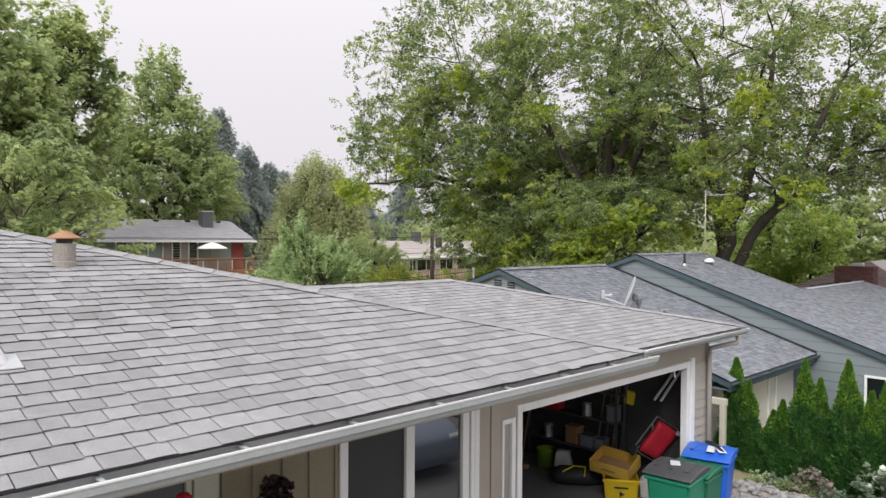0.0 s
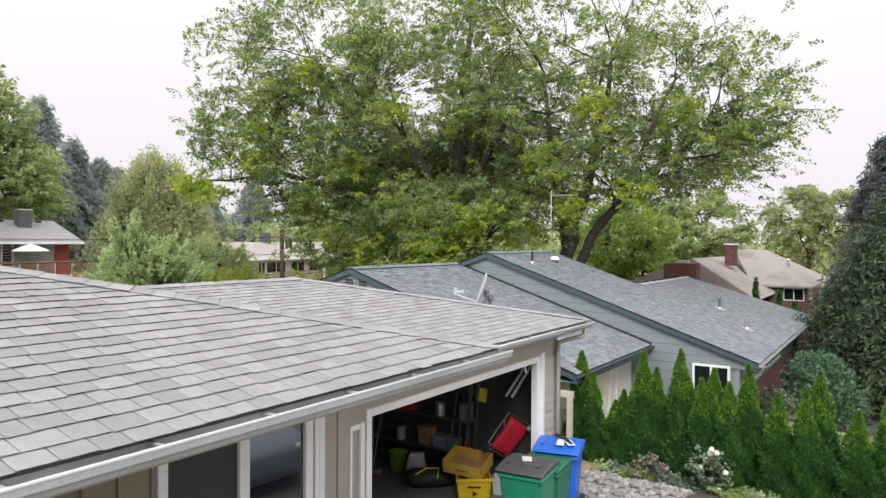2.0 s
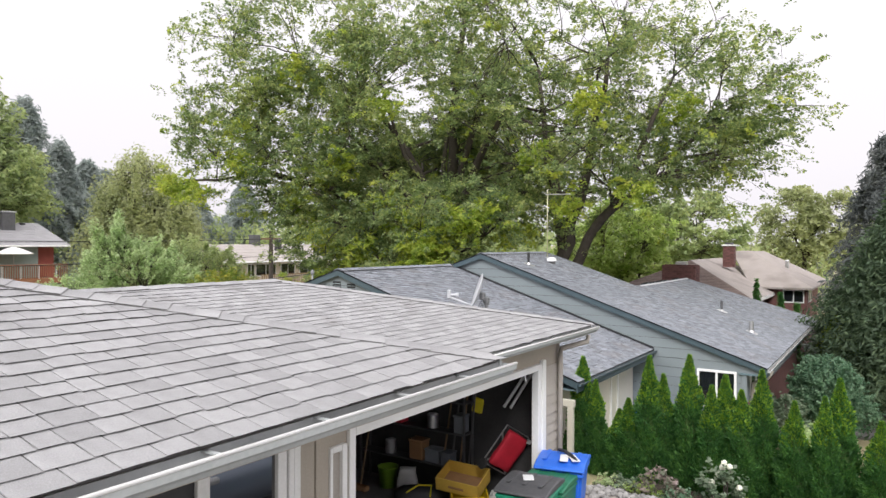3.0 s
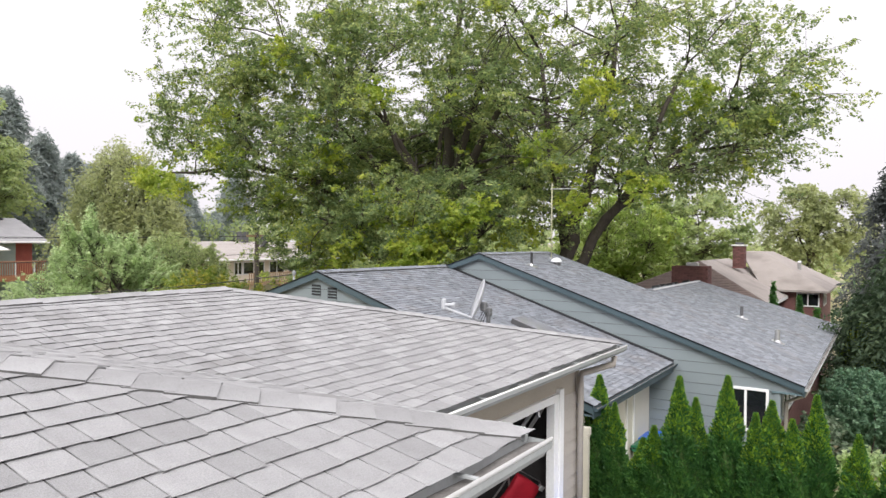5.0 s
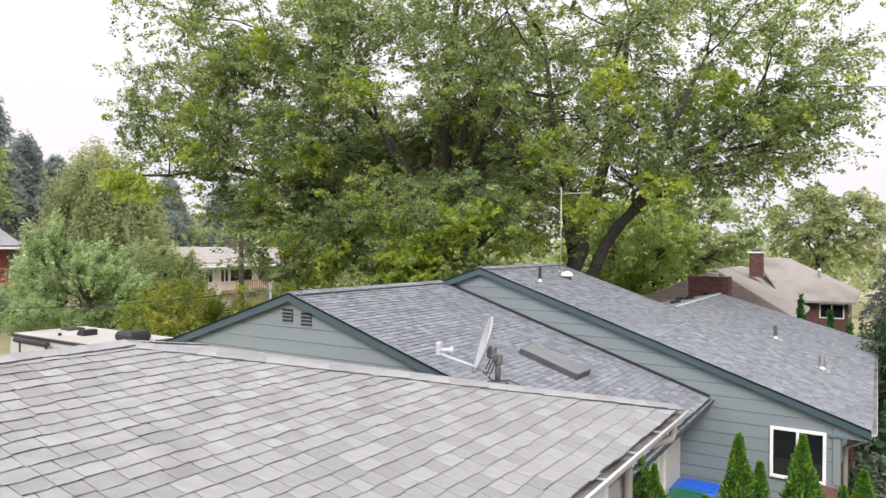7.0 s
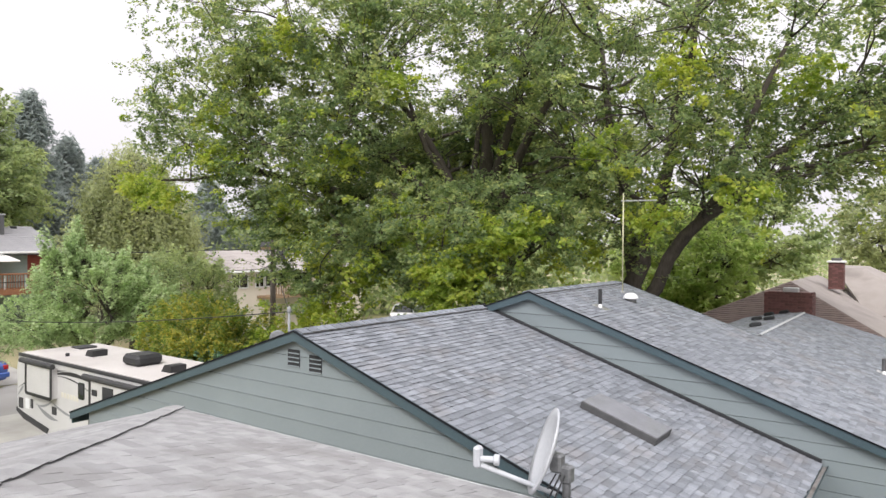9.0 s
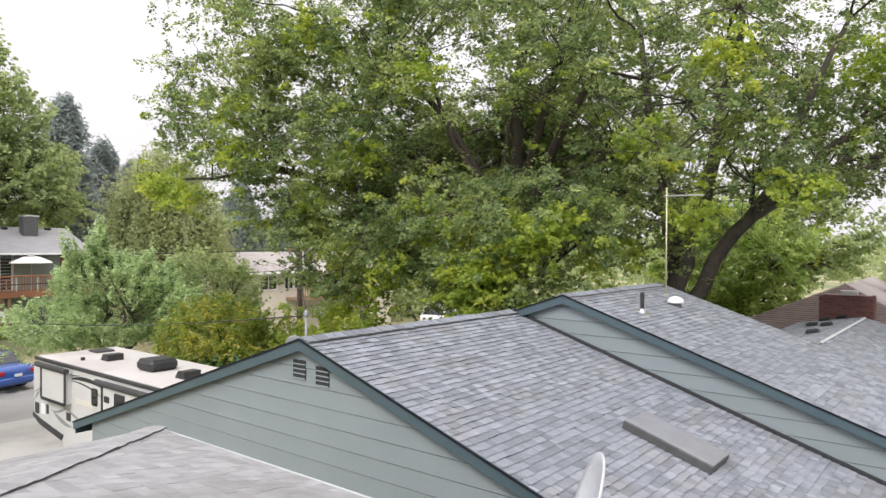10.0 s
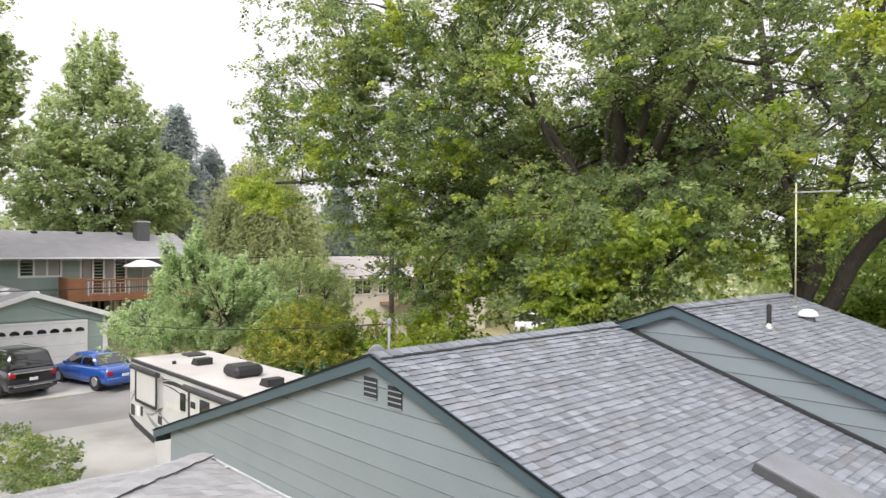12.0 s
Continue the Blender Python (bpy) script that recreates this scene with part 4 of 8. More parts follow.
def maple(base, trunk, stems, lobes, boughs, sprays, leaves, seed, limbs, thin, yellow, hollow):
    """A great spreading maple: a short trunk, stems that fan out, limbs off the stems, boughs with clumps of leafy sprays.
    trunk and stems are lists of (x, y, z, radius); thin makes the upper crown airier; hollow is the bare shaded space round the stems (x, z, half width, half height at its back y), which narrows towards the garden."""
    r = np.random.default_rng(seed)
    t = thing("maple_tree", "large spreading maple with green and yellow leaves", "tree", base)

    def free(p):
        if 0.55 * noise.noise((p[0] * 0.42, p[1] * 0.42, p[2] * 0.42 + seed)) + 0.8 * noise.noise((p[0] * 1.1, p[1] * 1.1, p[2] * 1.1)) < -0.08 + thin * max(0.0, p[2] - 5.5) - (0.12 if p[1] > 27.2 else 0.0):
            return False
        f = hollow[4] - p[1]
        return f < 0 or ((p[0] - hollow[0] - 0.72 * f) / (hollow[2] - 0.2 * f)) ** 2 + ((p[2] - hollow[1] + 0.18 * f) / (hollow[3] - 0.08 * f)) ** 2 > 0.8 + 0.5 * noise.noise((p[0], p[1], p[2] * 1.5))
    B = np.array([p for p in in_crown(lobes, boughs * 5, r, 0.5) if free(p)][:boughs])
    F = np.array([p for p in in_crown(lobes, sprays, r, 0.4) if free(p)])

    def smooth_tube(rows, bm, sides):
        q = []
        for k in range(len(rows) - 1):
            a, b = np.array(rows[k]), np.array(rows[k + 1])
            m = (a + b) / 2 + np.append(r.normal(size=3) * 0.10, 0)
            q += [a, m]
        q.append(np.array(rows[-1]))
        tube([tuple(map(float, v[:3])) for v in q], [float(v[3]) for v in q], sides, bm)
        return q
    bm = bmesh.new()
    smooth_tube(trunk, bm, 12)
    part("trunk", bm, M["bark"], t, "dark furrowed bark", smooth=True)
    nodes = []
    for rows in stems:
        bm = bmesh.new()
        q = smooth_tube(rows, bm, 9)
        for a, b in zip(q, q[1:]):
            nodes += [a + (b - a) * f for f in (0.35, 0.7, 1.0)]
        part("stem", bm, M["bark"], t, "dark leaning stem", smooth=True)
    nodes = np.array(nodes)

    def root_of(P):
        d = np.linalg.norm(nodes[None, :, :3] - P[:, None], axis=2) + 1.5 * np.maximum(0, nodes[None, :, 2] - P[:, None, 2] + 0.8)
        return nodes[np.argmin(d, axis=1)]
    # limbs end at some of the boughs, the other boughs branch off the limbs, twigs run out to a part of the sprays
    L = B[:limbs]
    starts = root_of(L)
    own = np.argmin(((L[None] - B[:, None]) ** 2).sum(2), axis=1)
    out = B - root_of(B)[:, :3]
    out /= np.linalg.norm(out, axis=1)[:, None] + 1e-9
    k = r.integers(0, len(B), int(sprays * 0.75))
    off = r.normal(size=(len(k), 3)) * np.array([0.52, 0.52, 0.30])
    C = B[k] + off + out[k] * (0.45 * r.normal(size=len(k)))[:, None]
    C[:, 2] -= 0.35 * (off[:, 0] ** 2 + off[:, 1] ** 2)
    D = out[k] * 0.8 + off * 0.9 + 0.3 * r.normal(size=off.shape)
    out2 = F - root_of(F)[:, :3]
    out2 /= np.linalg.norm(out2, axis=1)[:, None] + 1e-9
    for j, q in enumerate(L):
        st = starts[j]
        bm = bmesh.new()
        r0 = float(min(0.075, st[3] * 0.6))
        tip = st[:3] + (q - st[:3]) * 0.8
        limb(bm, st[:3], tip, r0, r0 * 0.4, r, 0.2, 6, 6)
        for i in np.nonzero(own == j)[0]:
            limb(bm, tip, B[i], r0 * 0.36, 0.010, r, 0.2, 5, 4)
            for c in C[k == i][:5]:
                limb(bm, B[i], c, 0.009, 0.004, r, 0.2, 3, 2)
        part("limb", bm, M["bark"], t, "dark limb with its boughs and twigs", smooth=True)
    A = np.concatenate([C, F])
    E = np.concatenate([D, out2 + 0.35 * r.normal(size=F.shape)])
    E[:, 2] += 0.1
    cloud_object("crown", leaf_sprays(A, E, 0.62 * (0.6 + 0.8 * r.random(len(A))), leaves, 0.078, r, 0.3, 0.3), M["leaf_maple"], t, "crown of many small leaves with gaps")
    Y = np.array([c for q in yellow for c in np.array(q) + r.normal(size=(26, 3)) * np.array([0.36, 0.3, 0.28])])
    more = C[r.choice(len(C), len(C) // 17, replace=False)] + np.array([0, -0.2, 0.05])
    Y = np.concatenate([Y, more])
    cloud_object("leaf_sprays", leaf_sprays(Y, r.normal(size=Y.shape) * np.array([1, 1, 0.5]) + np.array([0, -0.6, 0]), 0.5 * (0.6 + 0.7 * r.random(len(Y))), leaves, 0.085, r, 0.34, 0.4), M["leaf_yellow"], t, "yellow-green leaf sprays")
    return t


STEM_SPACE = (-16.2, 7.8, 3.5, 1.5, 27.0)
maple((-9.4, 25.2, -1.6), [(-9.5, 25.2, -1.7, 0.55), (-9.45, 25.2, 0.8, 0.45), (-9.4, 25.2, 2.6, 0.40)],
      [[(-9.45, 25.2, 2.4, 0.28), (-9.25, 25.2, 3.8, 0.24), (-8.9, 25.3, 5.2, 0.19), (-8.5, 25.6, 8.0, 0.13), (-8.0, 25.8, 11.0, 0.06)],
       [(-9.5, 25.3, 2.5, 0.22), (-9.75, 25.4, 4.6, 0.19), (-10.3, 25.6, 7.0, 0.13), (-10.8, 25.8, 10.5, 0.06)],
       [(-9.3, 25.1, 2.5, 0.20), (-8.5, 25.1, 3.9, 0.18), (-7.6, 25.2, 5.0, 0.15), (-6.2, 25.5, 6.4, 0.11), (-4.4, 25.9, 7.8, 0.05)],
       [(-8.2, 25.2, 4.3, 0.13), (-6.9, 25.8, 6.9, 0.10), (-5.8, 26.2, 9.6, 0.05)]],
      [(-9.6, 25.4, 8.4, 5.0, 4.4, 4.4, 0.9), (-6.3, 26.0, 8.2, 3.2, 3.6, 2.9, 0.30),  (-4.8, 26.2, 9.6, 3.0, 3.6, 2.4, 0.15), (-9.4, 25, 12.4, 5.3, 4.6, 3.2, 0.44), (-4.2, 25.6, 7.2, 2.2, 2.4, 1.4, 0.12), (-3.1, 25.6, 8.6, 1.5, 2.0, 2.4, 0.09)],
      260, 2500, 38, 41, 44, 0.042, ((-9.9, 22.6, 4.0), (-8.0, 22.4, 5.0), (-6.2, 23.2, 5.4), (-9.2, 22.0, 6.4), (-5.0, 24.0, 8.2), (-7.6, 22.6, 8.4)), STEM_SPACE)
maple((-15.4, 26.6, -1.8), [(-15.2, 26.0, -1.9, 0.6), (-15.3, 25.9, 0.8, 0.5), (-15.4, 26.2, 4.4, 0.42)],
      [[(-15.3, 26.2, 4.2, 0.30), (-15.1, 26.4, 6.9, 0.24), (-15.2, 26.4, 8.9, 0.19), (-14.9, 26.4, 11.4, 0.12), (-14.6, 26.3, 14.0, 0.05)],
       [(-15.5, 26.2, 4.3, 0.25), (-16.6, 26.2, 6.7, 0.15), (-18.0, 25.8, 8.9, 0.10), (-20.2, 25.0, 11.0, 0.05)],
       [(-15.5, 25.9, 3.9, 0.24), (-17.4, 24.6, 5.4, 0.18), (-19.6, 23.2, 6.1, 0.13), (-21.6, 21.6, 6.8, 0.08), (-23.2, 20.2, 7.6, 0.04)],
       [(-20.6, 22.4, 6.4, 0.07), (-22.0, 20.9, 6.5, 0.055), (-23.4, 19.7, 6.3, 0.04), (-24.6, 19.2, 6.2, 0.02)],
       [(-15.2, 26.0, 4.2, 0.24), (-13.6, 25.2, 5.8, 0.18), (-12.4, 24.6, 7.6, 0.13), (-11.2, 24.4, 9.6, 0.06)],
       [(-15.35, 26.1, 4.4, 0.20), (-14.2, 26.0, 7.4, 0.15), (-13.0, 25.6, 10.6, 0.07)],
       [(-15.3, 25.8, 1.6, 0.24), (-16.3, 25.2, 2.5, 0.21), (-17.2, 24.8, 2.8, 0.18), (-18.0, 24.0, 4.0, 0.12), (-18.6, 22.8, 5.2, 0.06)],
       [(-15.4, 26.0, 4.2, 0.13), (-16.0, 25.4, 6.4, 0.10), (-17.0, 24.8, 8.6, 0.07), (-17.6, 24.4, 11.0, 0.04)],
       [(-15.3, 25.9, 4.2, 0.13), (-14.8, 25.2, 6.6, 0.10), (-14.0, 24.8, 9.0, 0.07), (-13.6, 24.6, 12.0, 0.04)],
       [(-15.4, 25.9, 4.0, 0.13), (-17.2, 25.6, 6.2, 0.10), (-19.4, 25.2, 7.8, 0.07), (-21.2, 24.4, 9.4, 0.04)],
       [(-15.4, 25.8, 3.8, 0.15), (-16.6, 24.6, 6.2, 0.11), (-18.6, 23.4, 8.6, 0.075), (-20.0, 22.4, 11.6, 0.05)]],
      [(-15.5, 25.2, 8.8, 6.2, 5.2, 4.9, 1.0), (-19.6, 22.0, 7.9, 3.4, 3.2, 3.2, 0.62), (-12.9, 21.8, 4.6, 3.6, 1.9, 1.7, 0.36), (-17.6, 21.4, 4.4, 2.4, 1.9, 1.8, 0.20), (-22.2, 20.2, 8.2, 2.4, 1.7, 2.0, 0.26),
       (-19.4, 22.4, 12.0, 3.9, 3.2, 3.0, 0.44), (-15, 25, 13.2, 6, 4.8, 3.4, 0.46), (-22.4, 20.0, 12.0, 2.0, 2.0, 1.8, 0.06), (-21.0, 20.5, 13.8, 2.4, 2.4, 1.8, 0.07), (-16.2, 28.4, 7.4, 5.6, 1.6, 2.6, 0.75), (-16.8, 28.8, 7.6, 3.4, 1.2, 1.6, 0.5), (-19.6, 26.6, 6.2, 3.4, 1.8, 2.4, 0.26)],
      680, 7400, 40, 42, 70, 0.020, ((-12.5, 20.3, 3.75), (-12.2, 20.3, 3.65), (-12.6, 20.2, 3.35), (-12.1, 20.3, 3.4), (-12.35, 20.2, 3.0), (-11.8, 20.4, 3.9), (-10.8, 20.7, 4.4), (-10.5, 20.7, 4.7), (-13.2, 20.7, 4.4), (-15.3, 21.0, 3.7), (-16.0, 21.2, 3.2), (-17.6, 20.9, 4.2), (-11.5, 21.2, 4.6), (-24.6, 19.2, 6.3), (-23.5, 19.2, 6.1), (-22.2, 19.2, 5.8), (-19.9, 19.2, 6.8), (-18.4, 20.6, 5.4), (-14.2, 20.8, 5.2), (-12.2, 21.0, 3.6), (-16.2, 20.6, 6.8), (-20.4, 19.4, 8.0), (-14.4, 20.6, 8.6), (-18.4, 20.4, 10.4)), STEM_SPACE)

# ---------------------------------------------------------------- front of the house with the garage
M["glass_dark"] = paint("glass_dark", (0.012, 0.014, 0.016), 0.03, 0, 0.2, 3, 0, 0)
M["glass_dark"].node_tree.nodes["Principled BSDF"].inputs["Specular IOR Level"].default_value = 0.9
M["door_glass"] = paint("door_glass", (0.012, 0.014, 0.018), 0.02, 0, 0.2, 3, 0, 0)
M["door_glass"].node_tree.nodes["Principled BSDF"].inputs["Specular IOR Level"].default_value = 1.0
M["door_glass"].node_tree.nodes["Principled BSDF"].inputs["IOR"].default_value = 1.8
M["screen"] = surface("screen", (0.028, 0.029, 0.031), (0.045, 0.046, 0.048), 0.7, 0, 2, 300, 0.2)
M["post_cream"] = surface("post_cream", (0.36, 0.36, 0.29), (0.44, 0.44, 0.36), 0.6)
M["olive"] = surface("olive", (0.20, 0.172, 0.115), (0.255, 0.22, 0.15), 0.8, 0, 2, 50, 0.1)
M["metal"] = surface("metal", (0.42, 0.42, 0.42), (0.58, 0.58, 0.58), 0.4, 0.8, 5, 60, 0.05)
M["metal_dark"] = surface("metal_dark", (0.10, 0.10, 0.105), (0.16, 0.16, 0.165), 0.5, 0.5, 5, 60, 0.05)
M["plastic_white"] = surface("plastic_white", (0.66, 0.67, 0.68), (0.78, 0.78, 0.78), 0.4, 0, 4, 60, 0.03)
M["rust"] = surface("rust", (0.30, 0.14, 0.07), (0.42, 0.24, 0.14), 0.7, 0.3, 9, 50, 0.3)
M["flue"] = surface("flue", (0.24, 0.215, 0.19), (0.36, 0.33, 0.30), 0.7, 0.2, 6, 50, 0.2)
M["black"] = surface("black", (0.012, 0.012, 0.013), (0.03, 0.03, 0.032), 0.55)
M["rubber"] = surface("rubber", (0.015, 0.015, 0.015), (0.03, 0.03, 0.03), 0.85)


def window(parent, axis, wall, a0, a1, z0, z1, frame_w=0.05, panes=2, mat="trim_white", pane="glass_dark", name="window", label="white-framed window with dark glass", out=1):
    """A framed window on a wall that looks along axis ('x' or 'y'), out = 1 towards plus, -1 towards minus."""
    t = 0.035

    def bx(p0, p1, q0, q1, d0, d1, bev=0.0):
        lo, hi = sorted((wall + out * d0, wall + out * d1))
        return box(lo, hi, p0, p1, q0, q1, bev) if axis == "x" else box(p0, p1, lo, hi, q0, q1, bev)
    w = part(name, bx(a0, a1, z0, z1, -0.02, 0.006), M[pane], parent, label)

    def sub(nm, bm):
        o = part(nm, bm, M[mat], w)
        o.matrix_parent_inverse = Matrix.Identity(4)
    sub("frame_side", bx(a0 - frame_w, a0, z0 - frame_w, z1 + frame_w, -0.01, t, 0.005))
    sub("frame_side", bx(a1, a1 + frame_w, z0 - frame_w, z1 + frame_w, -0.01, t, 0.005))
    sub("frame_head", bx(a0, a1, z1, z1 + frame_w, -0.01, t, 0.005))
    sub("sill", bx(a0, a1, z0 - frame_w, z0, -0.01, t + 0.012, 0.005))
    for i in range(1, panes):
        m = a0 + (a1 - a0) * i / panes
        sub("mullion", bx(m - frame_w * 0.45, m + frame_w * 0.45, z0, z1, -0.005, t * 0.8, 0.004))
    return w


window(house, "x", WX, -0.6, 2.60, 0.35, 2.60, 0.04, 3, "post_cream", label="large dark front window")
part("corner_post", box(WX - 0.02, WX + 0.05, 2.65, 2.83, 0, 2.73, 0.006), M["post_cream"], house, "cream painted post")
pw = part("panel_wall", box(WX - 0.1, WX, 2.83, 3.86, 0, 2.73), M["olive"], house, "olive-tan board and batten wall")
for i in range(5):
    y = 2.86 + i * 0.24
    o = part("batten", box(WX + 0.001, WX + 0.02, y, y + 0.035, 0.0, 2.72, 0.003), M["olive"], pw)
    o.matrix_parent_inverse = Matrix.Identity(4)
part("screen_door", box(WX - 0.03, WX + 0.0, 3.94, 4.56, 0.05, 2.73), M["screen"], house, "dark mesh sliding screen")
for y0, y1 in ((3.86, 3.94), (4.56, 4.66)):
    part("door_post", box(WX - 0.05, WX + 0.035, y0, y1, 0, 2.73, 0.005), M["trim_white"], house)
part("door_glass", box(WX - 0.02, WX - 0.006, 4.66, 5.27, 0.05, 2.73), M["door_glass"], house, "clear sliding door glass with reflections")
for y0, y1, d in ((5.27, 5.36, 0.03), (5.37, 5.42, 0.045), (5.43, 5.50, 0.035)):
    part("door_post", box(WX - 0.05, WX + d, y0, y1, 0, 2.73, 0.005), M["trim_white"], house, "white door frame")
part("corner_board", box(WX - 0.05, WX + 0.02, 5.50, 5.665, 0, 2.73, 0.004), M["wall_tan"], house)
part("corner_board", box(WX - 0.02, WX + 0.022, 5.68, 5.83, 0, 2.42, 0.004), M["wall_tan"], house)
part("side_light", box(WX - 0.01, WX + 0.012, 5.86, 5.97, 0.1, 1.98), M["siding_tan"], house, "narrow grey panel in a white frame")
part("side_trim", box(WX, WX + 0.04, 5.83, 5.86, 0.05, 2.03, 0.004), M["trim_white"], house)
part("side_trim", box(WX, WX + 0.045, 5.97, 6.03, 0.05, 2.03, 0.004), M["trim_white"], house)
part("side_trim", box(WX, WX + 0.04, 5.86, 5.97, 1.98, 2.03, 0.004), M["trim_white"], house)
for i in range(15):
    part("siding_board", prism([(6.03, 0.05 + i * 0.13), (6.07, 0.05 + i * 0.13), (6.07, 0.172 + i * 0.13), (6.03, 0.172 + i * 0.13)], "x", WX, WX + 0.02), M["siding_tan"], house)
part("door_trim", box(WX - 0.06, WX + 0.035, 6.07, 6.15, 0, 2.14, 0.005), M["trim_white"], house, "white garage door trim")
part("door_trim", box(WX - 0.06, WX + 0.035, 9.75, 9.85, 0, 2.14, 0.005), M["trim_white"], house, "white garage door trim")
part("door_trim", box(WX - 0.02, WX + 0.05, 9.855, 9.96, 0, 2.18, 0.005), M["trim_white"], house, "white garage door trim")
part("door_trim", box(WX - 0.06, WX + 0.037, 6.15, 9.75, 2.06, 2.14, 0.005), M["trim_white"], house, "white garage door trim")
part("corner_board", box(WX - 0.02, WX + 0.03, 10.40, 10.44, -0.1, 2.42, 0.004), M["siding_tan"], house)
# downspout from the garage gutter's end to the corner
part("downspout", tube([(GX + 0.05, 10.72, GZ - 0.13), (GX + 0.04, 10.72, GZ - 0.22), (WX + 0.07, 10.40, GZ - 0.30), (WX + 0.07, 10.37, GZ - 0.42), (WX + 0.07, 10.37, 0.05)], 0.035, 8),
     M["siding_tan"], house, "tan metal downspout", smooth=True)
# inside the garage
part("partition", box(-8.88, WX - 0.14, 5.56, 5.66, 0, 2.37), M["garage_gloom"], house)
part("lining", box(-8.86, -8.84, 5.66, 10.28, 0, 2.37), M["garage_gloom"], house)
part("lining", box(-8.84, WX - 0.14, 10.262, 10.278, 0, 2.37), M["garage_gloom"], house)
part("slab", box(-8.88, WX - 0.0, -12, 10.28, -0.1, 0.02), M["floor_grey"], house, "grey concrete garage floor")
tagged(part("ceiling", box(-8.88, WX - 0.01, 5.6, 10.28, 2.30, 2.34), M["garage_gloom"]), "board ceiling of the garage, darkened for the unlit interior", "ceiling", kind="structure")
part("open_door", box(-6.2, -3.5, 6.2, 9.68, 2.16, 2.20, 0.01), M["garage_gloom"], house, "raised garage door under the ceiling")
part("door_rail", tube([(-3.35, 9.72, 1.9), (-3.4, 9.72, 2.1), (-3.6, 9.72, 2.21), (-6.4, 9.72, 2.22)], 0.02, 6), M["metal"], house, "steel door track")

# roof furniture of this house
def roofA(x):
    return AZ + AP * (AX - x)


fl = thing("flue", "short tan metal flue with a rusty conical cap", "flue", (-4.46, 2.2, roofA(-4.46)))
part("pipe", lathe([(0.088, -0.06), (0.086, 0.03), (0.08, 0.035), (0.08, 0.17)], 20, (-4.46, 2.2, roofA(-4.46))), M["flue"], fl, smooth=False)
part("collar", lathe([(0.058, 0.17), (0.058, 0.215)], 16, (-4.46, 2.2, roofA(-4.46))), M["black"], fl)
part("cap", lathe([(0.118, 0.205), (0.12, 0.213), (0.04, 0.255), (0.02, 0.265)], 20, (-4.46, 2.2, roofA(-4.46))), M["rust"], fl, "rust-brown conical cap")
bt = thing("pipe_boot", "grey vent pipe with a white flashing boot on the shingles", "vent pipe", (-2.74, 1.42, roofA(-2.74)))
bz = roofA(-2.74)
bm = box(-0.09, 0.10, -0.13, 0.11, 0.012, 0.02, 0.003)
bmesh.ops.transform(bm, matrix=Matrix.Translation((-2.74, 1.42, bz)) @ Euler((0, math.atan(AP), 0)).to_matrix().to_4x4(), verts=bm.verts[:])
part("flashing", bm, M["gutter_shaded"], bt, "white sheet flashing")
part("cone", lathe([(0.085, 0.01), (0.06, 0.06), (0.045, 0.09)], 16, (-2.76, 1.40, bz)), M["plastic_white"], bt)
part("pipe", lathe([(0.04, 0.05), (0.04, 0.16)], 14, (-2.76, 1.40, bz)), M["metal_dark"], bt)

# satellite dish on the garage roof's edge
M["mount_grey"] = surface("mount_grey", (0.13, 0.135, 0.14), (0.24, 0.245, 0.25), 0.5, 0.5, 8, 60, 0.1)
dish = thing("satellite_dish", "grey-white satellite dish on a steel post at the roof edge", "satellite dish", (-4.56, 10.82, 2.60))
dx, dy, dz = -4.56, 10.80, 2.60
part("foot", box(dx - 0.09, dx + 0.09, dy - 0.06, dy + 0.06, dz - 0.01, dz + 0.025, 0.006), M["mount_grey"], dish)
part("post", tube([(dx, dy, dz), (dx, dy, dz + 0.20), (dx - 0.005, dy, dz + 0.29)], 0.028, 12), M["mount_grey"], dish, "galvanised post", smooth=True)
part("clamp", box(dx - 0.035, dx + 0.04, dy - 0.04, dy + 0.04, dz + 0.18, dz + 0.29, 0.012), M["mount_grey"], dish, "steel clamp")
# the plate: an oval bowl that looks west-south-west and up
def bowl(cx, cy, cz, face, w, h, depth):
    f = Vector(face).normalized()
    sx = f.cross(Vector((0, 0, 1))).normalized()
    up = sx.cross(f).normalized()
    bm = bmesh.new()
    n, k = 28, 6
    fr, bk = [], []
    for j in range(k + 1):
        q = j / k
        ring, ringb = [], []
        for i in range(n):
            a = 2 * math.pi * i / n
            p = Vector((cx, cy, cz)) + sx * (w / 2 * q * math.cos(a)) + up * (h / 2 * q * math.sin(a)) + f * (depth * q * q)
            ring.append(bm.verts.new(p))
            ringb.append(bm.verts.new(p - f * 0.012))
        fr.append(ring)
        bk.append(ringb)
    for j in range(k):
        for i in range(n):
            m2 = (i + 1) % n
            if j:
                bm.faces.new((fr[j][i], fr[j][m2], fr[j + 1][m2], fr[j + 1][i]))
                bm.faces.new((bk[j][i], bk[j + 1][i], bk[j + 1][m2], bk[j][m2]))
            else:
                bm.faces.new((fr[0][0], fr[1][i], fr[1][m2])) if i else None
    for i in range(n):
        m2 = (i + 1) % n
        bm.faces.new((fr[k][i], fr[k][m2], bk[k][m2], bk[k][i]))
    bm.faces.new(fr[1])
    bm.faces.new(bk[1][::-1])
    bmesh.ops.remove_doubles(bm, verts=bm.verts[:], dist=1e-5)
    bmesh.ops.recalc_face_normals(bm, faces=bm.faces[:])
    return bm


